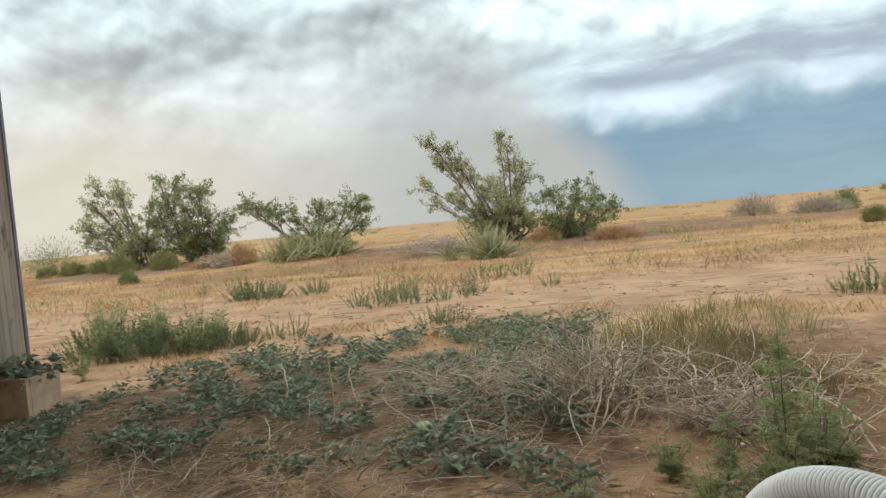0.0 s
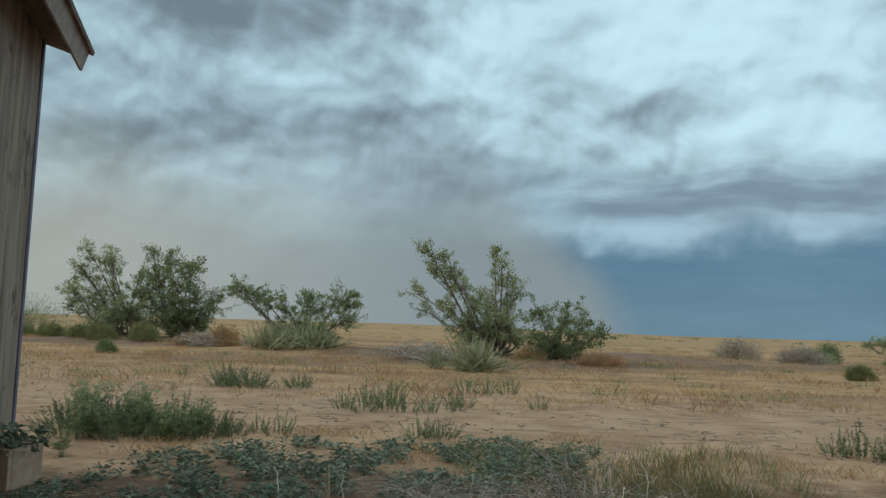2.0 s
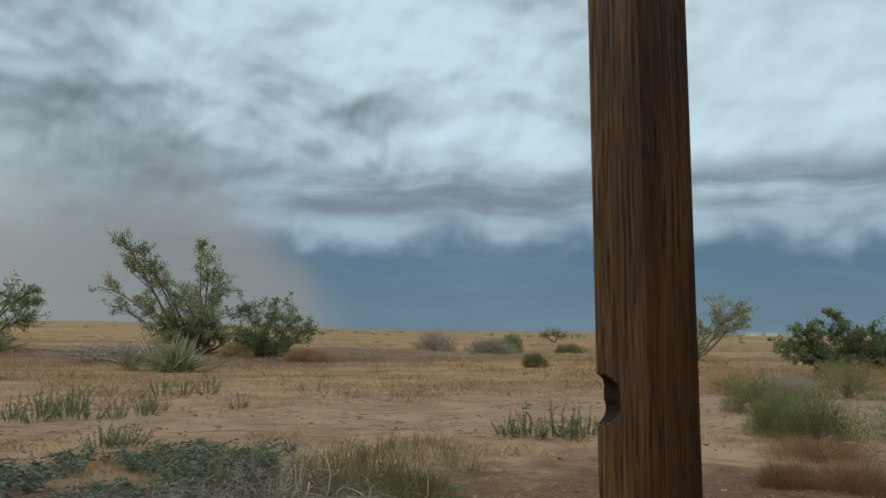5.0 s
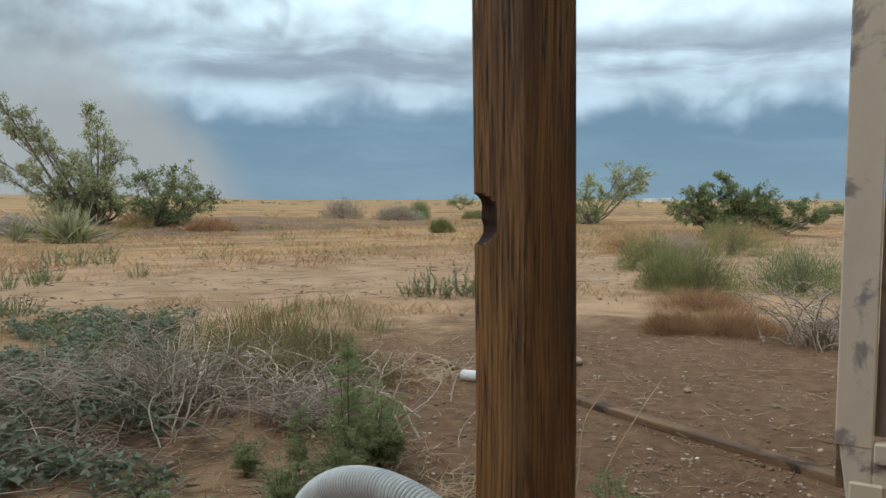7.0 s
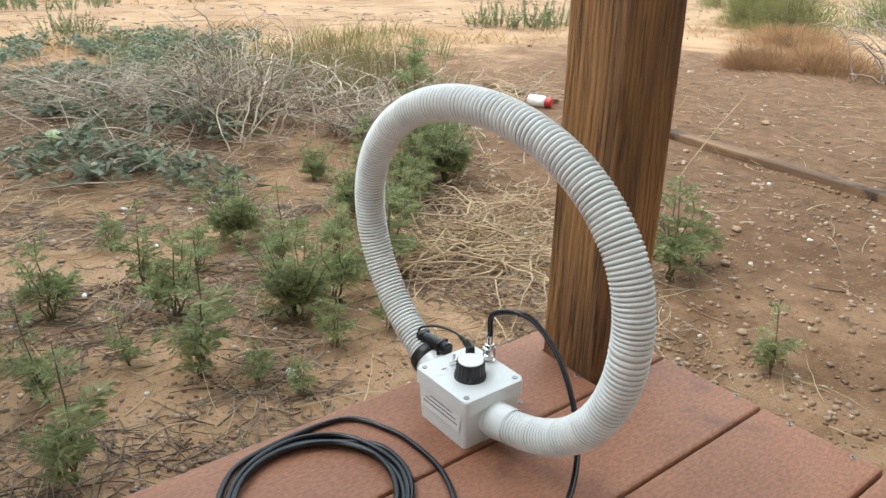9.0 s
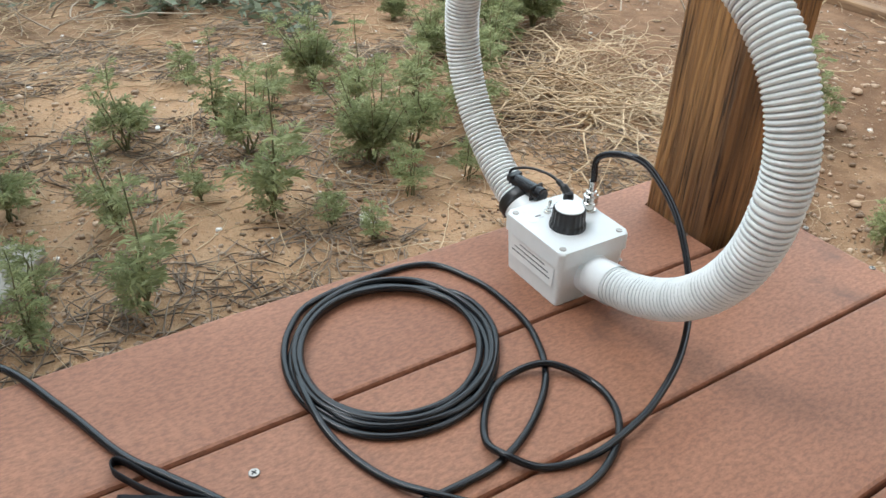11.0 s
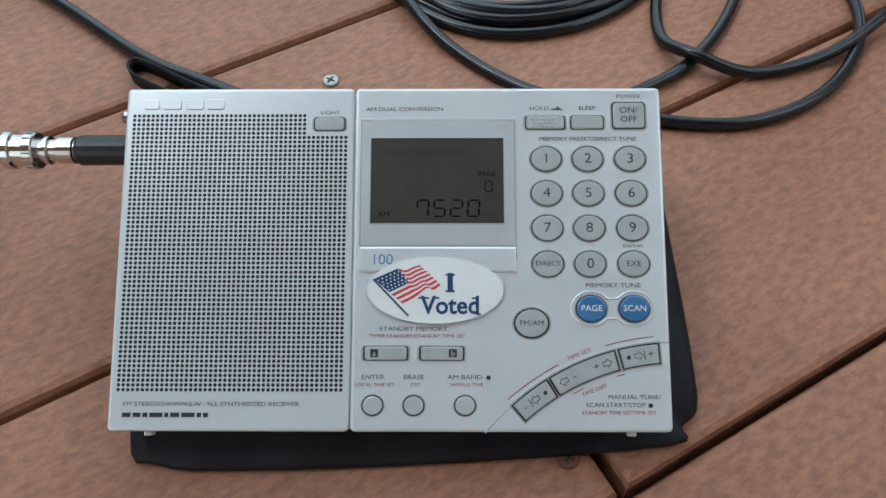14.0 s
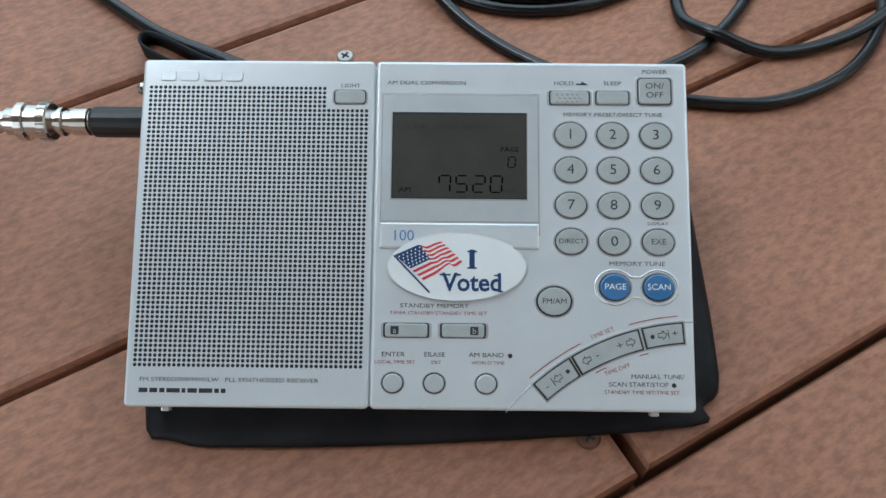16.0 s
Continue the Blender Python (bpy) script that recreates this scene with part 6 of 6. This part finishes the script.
def make_grass():
    def tuft(n, where, lo, hi, width, per, spread, up=0.8):
        h = Heap()
        for p in where:
            c = rng.integers(*per)
            s = rng.uniform(lo, hi)
            at = p + np.column_stack((rng.normal(0, spread, c), rng.normal(0, spread, c), np.zeros(c)))
            a = rng.uniform(0, 6.28, c)
            h.add(*blades(at, np.column_stack((np.cos(a) * 0.5, np.sin(a) * 0.5, np.full(c, up))), rng.uniform(0.5, 1.1, c) * s, width, 0.3))
        return h

    def clumped(n, x0, x1, y0, y1, f=0.25, cut=0.0):
        p = scatter(n, x0, x1, y0, y1)
        k = np.array([noise.noise(Vector((q[0] * f, q[1] * f, 8.0))) for q in p])
        return p[k > cut]

    far = np.vstack((clumped(4200, -26, 22, 12.5, 30, 0.45, 0.08), clumped(3000, -55, 60, 28, 75, 0.15, -0.05)))
    ob = tuft(0, far, 0.07, 0.20, 0.009, (18, 30), 0.26).make("straw_plain", STRAW)
    tagged(ob, "straw-coloured dry grass over the plain", "grass", kind="stuff")
    mid = np.vstack((scatter(360, 0.75, 1.55, 3.5, 4.9), scatter(110, 0.2, 1.6, 4.6, 6.0)))
    ob = tuft(0, mid, 0.14, 0.27, 0.0035, (6, 12), 0.035, 1.8).make("brown_grass", BROWN_GRASS)
    tagged(ob, "patch of fine brown and green grass", "grass", kind="stuff")
    ob = tuft(0, np.vstack((scatter(170, 0.75, 1.55, 3.6, 5.2), scatter(200, -0.3, 2.2, 4.8, 6.6))), 0.10, 0.24, 0.0045, (6, 10), 0.04, 1.6).make("green_grass", SAGE)
    tagged(ob, "thin sage-green grass beside the dead bush", "grass", kind="stuff")
    ob = tuft(0, np.vstack((clumped(900, -16, 16, 10.5, 24, 0.55, 0.10), clumped(700, -30, 34, 22, 48, 0.25, 0.12))), 0.10, 0.30, 0.010, (16, 30), 0.20).make("brown_scrub", RED_GRASS)
    tagged(ob, "low brown dead scrub dotted over the plain", "scrub", kind="stuff")
    ob = tuft(0, np.vstack((clumped(500, -16, 16, 10.5, 24, 0.7, 0.22), clumped(700, -34, 38, 22, 60, 0.3, 0.22))), 0.10, 0.30, 0.011, (16, 30), 0.18).make("green_scrub", SAGE)
    tagged(ob, "low dull green scrub dotted over the plain", "scrub", kind="stuff")
    track = np.vstack((clumped(900, -9, 10, 9.6, 14, 0.8, -0.05), clumped(500, -3, 7, 5.8, 7.4, 1.0, 0.0)))
    ob = tuft(0, track, 0.04, 0.13, 0.006, (10, 18), 0.12).make("track_grass", STRAW)
    tagged(ob, "short dry grass along the sandy track", "grass", kind="stuff")


make_grass()


# ---- shrubs and trees ----
def shrub(name, x, y, w, height, mat, label, n=1500, leaf=0.05, fine=0.006, up=1.0):
    """A dome of many thin upright shoots with small leaves."""
    t = thing(name, label, "shrub", pose(x, y, float(ground_z(x, y)) - 0.02))
    tw, lf = Heap(), Heap()
    for i in range(46):
        a, e = rng.uniform(0, 6.28), rng.uniform(0.35, 1.5)
        r = np.array((math.cos(a) * math.cos(e) * w, math.sin(a) * math.cos(e) * w, math.sin(e) * height)) * rng.uniform(0.6, 0.95)
        p = np.array([r * s + np.array((0, 0, 1)) * 0.12 * height * math.sin(s * 3.1) for s in np.linspace(0, 1, 5)])
        tw.add(*tube(p, np.linspace(0.006, 0.0015, 5), 4))
    a, e, k = rng.uniform(0, 6.28, n), np.arcsin(rng.uniform(0.02, 1, n)), rng.uniform(0.45, 1.05, n)
    lump_k = 1 + 0.22 * np.sin(3 * a + x) * np.cos(e * 4 + y)
    at = np.column_stack((np.cos(a) * np.cos(e) * w, np.sin(a) * np.cos(e) * w, np.sin(e) * height)) * (k * lump_k)[:, None]
    way = at / (w, w, height) * 0.8 + rng.normal(0, 0.45, (n, 3)) + (0, 0, up)
    lf.add(*blades(at, way, rng.uniform(0.6, 1.3, n) * leaf, fine, 0.1))
    tw.make("twig", BARK, t)
    lf.make("foliage", mat, t)
    return t


SHRUBS = [  # x, y, half width, height, material, words
    (5.75, 5.75, 0.44, 0.50, SAGE, "round sage-green brush on sandy ground"), (5.2, 5.1, 0.50, 0.15, RED_GRASS, "low reddish-brown dry brush"), (4.45, 4.05, 0.36, 0.14, RED_GRASS, "low reddish-brown dry brush"), (4.05, 4.25, 0.26, 0.11, RED_GRASS, "low reddish-brown dry brush"),
    (6.9, 5.5, 0.62, 0.50, GREENBUSH, "rounded green brush behind bare twigs"), (5.9, 6.4, 0.32, 0.42, SAGE, "small yellow-flecked green brush on the plain"), (7.1, 8.1, 0.50, 0.50, SAGE, "sage-green brush on the plain"), (10.2, 9.6, 0.75, 0.60, SAGE, "rounded sage-green brush on the plain"), (8.6, 9.2, 0.5, 0.42, DRY_GREY, "grey dead brush on the plain"), (12.0, 11.0, 1.0, 0.5, STRAW, "straw-brown dry brush under the green bush"), (9.0, 10.8, 0.8, 0.45, STRAW, "straw-brown dry brush on the plain"),
    (-11.5, 25.4, 0.5, 0.55, SAGE, "sage-green brush below the bushes"), (-14.0, 26.0, 0.5, 0.42, SAGE, "sage-green brush below the bushes"), (-13.0, 25.4, 0.5, 0.5, SAGE, "sage-green brush below the bushes"), (-10.5, 20.8, 0.22, 0.3, GREENBUSH, "small green brush on the plain"), (-15.6, 26.8, 0.5, 0.42, SAGE, "sage-green brush below the bushes"), (-20.5, 33.5, 1.6, 1.5, GREENBUSH, "large green bush on the plain"), (-17.0, 27.5, 0.4, 0.35, SAGE, "sage-green brush below the bushes"),
    (9.3, 28.5, 0.9, 0.8, DRY_GREY, "grey dead brush on the plain"), (11.0, 27, 0.9, 0.55, DRY_GREY, "grey dead brush on the plain"), (12.6, 30.0, 1.0, 0.5, GREENBUSH, "low green brush on the plain"), (13.9, 31.5, 0.5, 0.8, GREENBUSH, "dark green brush on the plain"), (8.9, 18.6, 0.3, 0.3, SAGE, "low sage-green brush on the plain"), (16, 30, 0.7, 0.35, SAGE, "low sage-green brush on the plain"), (3.3, 21.6, 0.7, 0.28, RED_GRASS, "straw-brown dry brush under the bush"), (-9.6, 24.8, 0.6, 0.3, STRAW, "straw-brown dry brush under the bushes"), (-8.4, 24.4, 0.5, 0.65, STRAW, "tall straw-coloured brush beside a bush"), (1.4, 22.6, 0.45, 0.32, STRAW, "straw-coloured dry clump under the bush")]
for x, y, w, hgt, mat, words in SHRUBS:
    far = y > 12
    shrub("shrub", x, y, w, hgt, mat, words, 3600 if far else (4200 if mat is RED_GRASS else 8000), 0.13 if far else (0.085 if mat is RED_GRASS else 0.055), 0.011 if far else (0.0025 if mat is RED_GRASS else 0.0036))


def spiky(name, x, y, r, n, lo, hi, width, label):
    z = float(ground_z(x, y))
    a, e = rng.uniform(0, 6.28, n), rng.uniform(0.25, 1.5, n)
    at = np.column_stack((x + rng.normal(0, r * 0.35, n), y + rng.normal(0, r * 0.35, n), np.full(n, z)))
    v, q = blades(at, np.column_stack((np.cos(a) * np.cos(e), np.sin(a) * np.cos(e), np.sin(e))), rng.uniform(lo, hi, n), width, 0.08)
    tagged(quick(name, v, q, YUCCA), label, "yucca")


spiky("yucca", -0.15, 17.6, 0.55, 320, 0.5, 1.0, 0.035, "pale spiky yucca clump in front of a bush")
spiky("yucca", -6.4, 23.6, 0.9, 420, 0.5, 1.0, 0.045, "wide grey-green spiky clump below a bush")
spiky("yucca", -5.3, 23.8, 0.8, 320, 0.5, 0.9, 0.045, "wide grey-green spiky clump below a bush")
spiky("yucca", -1.15, 18.4, 0.2, 60, 0.4, 0.7, 0.03, "small pale yucca on the mound")
for x, y, r in ((-1.6, 21.8, 1.5), (-0.9, 21.2, 1.1), (-9.0, 24.2, 1.0)):
    make_tangle("dead_bush", x, y, r, 0.8, 70, DRY_GREY, "grey fallen dead branches beside a bush", 0.016, arch=1.3)


def tree(name, base, clumps, depth, mat, label, leaf=0.095, per=95.0, trunk=0.09, stray=0.5, low=0.0):
    """A many-stemmed desert bush. clumps: (x, z, radius); limbs reach from the base to each clump, which carries small leaves."""
    bx, by = base
    bz = float(ground_z(bx, by)) - 0.05 + low
    t = thing(name, label, "tree")
    wood, crown = Heap(), Heap()
    xs = [c[0] for c in clumps]
    wide, tall = (max(xs) - min(xs)) * 0.5, max(c[1] for c in clumps) - bz
    skirt = [(bx + wide * k, bz + tall * (0.16 + 0.12 * (i % 2)), 0.10 * tall + 0.16) for i, k in enumerate((-0.55, -0.3, -0.08, 0.15, 0.4))] if tall > 1.2 else []
    for cx, cz, cr in list(clumps) + skirt:
        cy = by + rng.uniform(-depth, depth)
        foot = np.array((bx + rng.normal(0, 0.25), by + rng.normal(0, 0.15), bz))
        tip = np.array((cx, cy, cz))
        bend = np.array((rng.normal(0, 0.15), rng.normal(0, 0.15), 0.0))
        mids = [foot, foot * 0.62 + tip * 0.38 + bend + (0, 0, -0.06 * abs(cx - bx)), foot * 0.25 + tip * 0.75 + bend * 0.6, tip]
        path = smooth_path(mids, 5)
        wood.add(*tube(path, np.linspace(trunk, 0.012, len(path)) * rng.uniform(0.3, 0.6), 6))
        # side twigs along the outer limb, each carrying compact puffs of small leaves
        tufts = max(9, int(25 * cr / 0.35))
        out = unit(tip - foot)
        ends = tip + rng.normal(0, 0.54, (tufts, 3)) * cr * (1.2, 1.0, 1.0)
        for j, e in enumerate(ends):
            s = path[int(len(path) * rng.uniform(0.55, 0.99))]
            if j % 4 == 0:
                e = s + rng.normal(0, 0.5, 3) * cr + (0, 0, 0.25 * cr)
            e = e + out * cr * rng.uniform(-0.2, 0.35)
            wood.add(*tube(np.array([s, (s + e) / 2 + rng.normal(0, 0.05, 3), e]), (0.009, 0.006, 0.003), 4))
            c = max(6, int(per * rng.uniform(0.35, 1.2) * 0.42))
            puff = (0.034 + 0.03 * rng.random()) * (leaf / 0.09)
            k = np.where(rng.random(c) < 0.65, rng.normal(0.97, 0.05, c), rng.uniform(0.5, 1.0, c))[:, None]
            at = s + (e - s) * k + rng.normal(0, puff, (c, 3)) * (1, 1, 0.8)
            way = unit(e - s) * 0.6 + rng.normal(0, 0.7, (c, 3)) + (0, 0, 0.45)
            crown.add(*leaves(at, way, rng.uniform(0.6, 1.25, c) * leaf, leaf * 0.36, 0.05))
    wood.make("trunk", BARK, t)
    crown.make("crown", mat, t)
    return t


CENTRE = [(-1.83, 3.04, 0.27), (-1.28, 2.78, 0.27), (-1.62, 2.41, 0.29), (-1.08, 2.25, 0.32), (-2.14, 1.68, 0.25), (-1.94, 1.14, 0.25), (-0.71, 1.9, 0.29), (-0.17, 1.56, 0.32), (-1.23, 1.34, 0.36), (-0.51, 1.01, 0.45), (0.33, 3.09, 0.21), (0.52, 2.65, 0.21), (0.71, 2.12, 0.32), (1.07, 1.86, 0.27), (0.2, 1.39, 0.36), (0.64, 1.22, 0.45), (0.04, 0.49, 0.62), (0.75, 0.43, 0.54), (-0.67, 0.47, 0.45)]
tree("bush_tree", (0.4, 24.0), CENTRE, 0.7, MESQUITE, "tall open grey-green desert bush with leaning limbs")
tree("bush_tree", (2.0, 23.0), [(1.72, 1.06, 0.43), (2.4, 0.92, 0.51), (3.08, 0.77, 0.43), (3.42, 0.53, 0.26), (2.25, 0.23, 0.51), (1.74, 0.39, 0.43), (2.59, -0.05, 0.43), (2.9, 0.3, 0.4)], 0.7, GREENBUSH, "low rounded green desert bush")
tree("bush_tree", (-13.0, 27.0), [(-14.51, 3.0, 0.3), (-13.96, 2.7, 0.36), (-13.44, 2.82, 0.3), (-12.77, 2.32, 0.3), (-14.68, 2.27, 0.4), (-15.06, 1.63, 0.4), (-15.23, 1.01, 0.3), (-14.21, 1.66, 0.5), (-13.56, 1.47, 0.6), (-13.95, 0.84, 0.5), (-12.47, 0.89, 0.6), (-13.09, 0.66, 0.5), (-12.6, 1.5, 0.45), (-14.7, 1.15, 0.45)], 0.8, MESQUITE, "broad grey-green desert bush with a bare trunk")
tree("bush_tree", (-11.0, 27.2), [(-11.96, 2.96, 0.24), (-11.53, 2.77, 0.36), (-10.89, 2.58, 0.4), (-10.46, 2.38, 0.3), (-11.71, 2.14, 0.5), (-10.86, 1.96, 0.6), (-11.45, 1.33, 0.7), (-10.4, 1.36, 0.6), (-9.97, 0.96, 0.4), (-10.99, 0.62, 0.6), (-12.0, 1.0, 0.6), (-12.1, 1.7, 0.4), (-10.2, 0.6, 0.5), (-9.75, 1.5, 0.35)], 0.8, GREENBUSH, "dense dark green desert bush")
tree("bush_tree", (-5.9, 25.0), [(-8.12, 1.73, 0.33), (-7.72, 1.55, 0.33), (-7.14, 1.29, 0.28), (-6.56, 1.21, 0.33), (-5.9, 1.42, 0.33), (-5.6, 1.05, 0.47), (-4.86, 1.45, 0.33), (-4.38, 1.28, 0.28), (-6.34, 0.65, 0.47), (-5.2, 0.5, 0.47), (-4.45, 0.71, 0.37), (-4.29, 1.56, 0.15), (-8.5, 1.63, 0.15)], 0.6, GREENBUSH, "spreading green desert bush with an arching limb")
tree("bush_tree", (14.3, 13.0), [(12.4, 0.45, 0.25), (13.3, 0.45, 0.3), (14.0, 0.45, 0.3), (14.8, 0.35, 0.3), (15.4, 0.3, 0.25), (16.2, 0.15, 0.22), (12.1, 0.28, 0.19), (12.59, 0.78, 0.24), (13.44, 1.09, 0.13), (13.54, 0.64, 0.29), (14.35, 0.63, 0.24), (14.9, 0.63, 0.21), (15.67, 0.34, 0.24), (16.46, 0.26, 0.21), (17.08, 0.32, 0.1), (12.94, 0.26, 0.29), (13.99, 0.11, 0.29), (15.1, 0.01, 0.24), (16.07, -0.01, 0.19), (13.2, 0.0, 0.25), (14.5, 0.3, 0.3)], 0.45, GREENBUSH, "wide dark green bush on the plain", 0.07, 200, 0.05)
tree("bush_tree", (16.1, 22.0), [(16.24, 1.1, 0.36), (16.73, 0.7, 0.28), (17.47, 1.35, 0.42), (18.24, 1.4, 0.42), (18.5, 0.89, 0.35), (17.73, 0.75, 0.32), (16.0, 0.6, 0.32), (18.9, 1.2, 0.3)], 0.4, MESQUITE, "thin open desert tree leaning over the plain", 0.09, 85, 0.07)
tree("bush_tree", (28.8, 57.0), [(28.08, -0.01, 0.34), (28.88, 0.21, 0.42), (29.68, 0.05, 0.34), (28.4, 0.1, 0.3), (29.3, 0.2, 0.3)], 0.4, MESQUITE, "small far tree on the horizon", 0.14, 40, 0.06)


def make_far():
    """Specks of scrub along the horizon and a few pale far-off buildings."""
    h = Heap()
    for i in range(170):
        d = 90 + 310 * rng.random()
        a = radians(rng.uniform(-45, 75))
        x, y = d * math.sin(a), d * math.cos(a)
        s = rng.uniform(0.25, 0.6)
        at = np.array((x, y, float(ground_z(x, y)))) + rng.normal(0, 1, (26, 3)) * (s * 1.1, s, s * 0.25) + (0, 0, s * 0.3)
        h.add(*leaves(at, rng.normal(0, 0.6, (26, 3)) + (0, 0, 0.5), s * 0.7, s * 0.35))
    tagged(h.make("far_scrub", GREENBUSH), "dark specks of scrub along the horizon", "scrub", kind="stuff")
    for x, y, w in ((215, 250, 5), (221, 246, 3)):
        b = thing("far_building", "small white building far across the plain", "building", pose(x, y, float(ground_z(x, y)), 0, 0, 20))
        part("wall", box(w, 4, 1.2, (0, 0, 0.6), 0.05, 1), FAR_WHITE, b)
        part("roof", box(w + 0.4, 4.4, 0.25, (0, 0, 1.3), 0.05, 1), FAR_WHITE, b)


make_far()


# ---- house side behind the camera: unseen ceiling and wall, added as shade ----
def make_porch_shade():
    # unseen; reaches out to the post to keep overhead light off the deck
    ceil = part("porch_ceiling", box(4.4, 2.55, 0.06, (-1.1, -0.96, 2.53)), CEILING_WOOD, None)
    ceil.matrix_basis = DECK.copy()
    tagged(ceil, "unseen plain weathered porch ceiling added to shade the deck", "ceiling", kind="structure")
    # unseen; its length darkens the post's house side and the near ground
    wall = part("wall_house", box(11.0, 0.12, 2.9, (1.4, -2.2, 1.05)), CREAM, None)
    wall.matrix_basis = DECK.copy()
    tagged(wall, "unseen plain cream house wall added as shade behind the deck", "wall", kind="structure")


make_porch_shade()
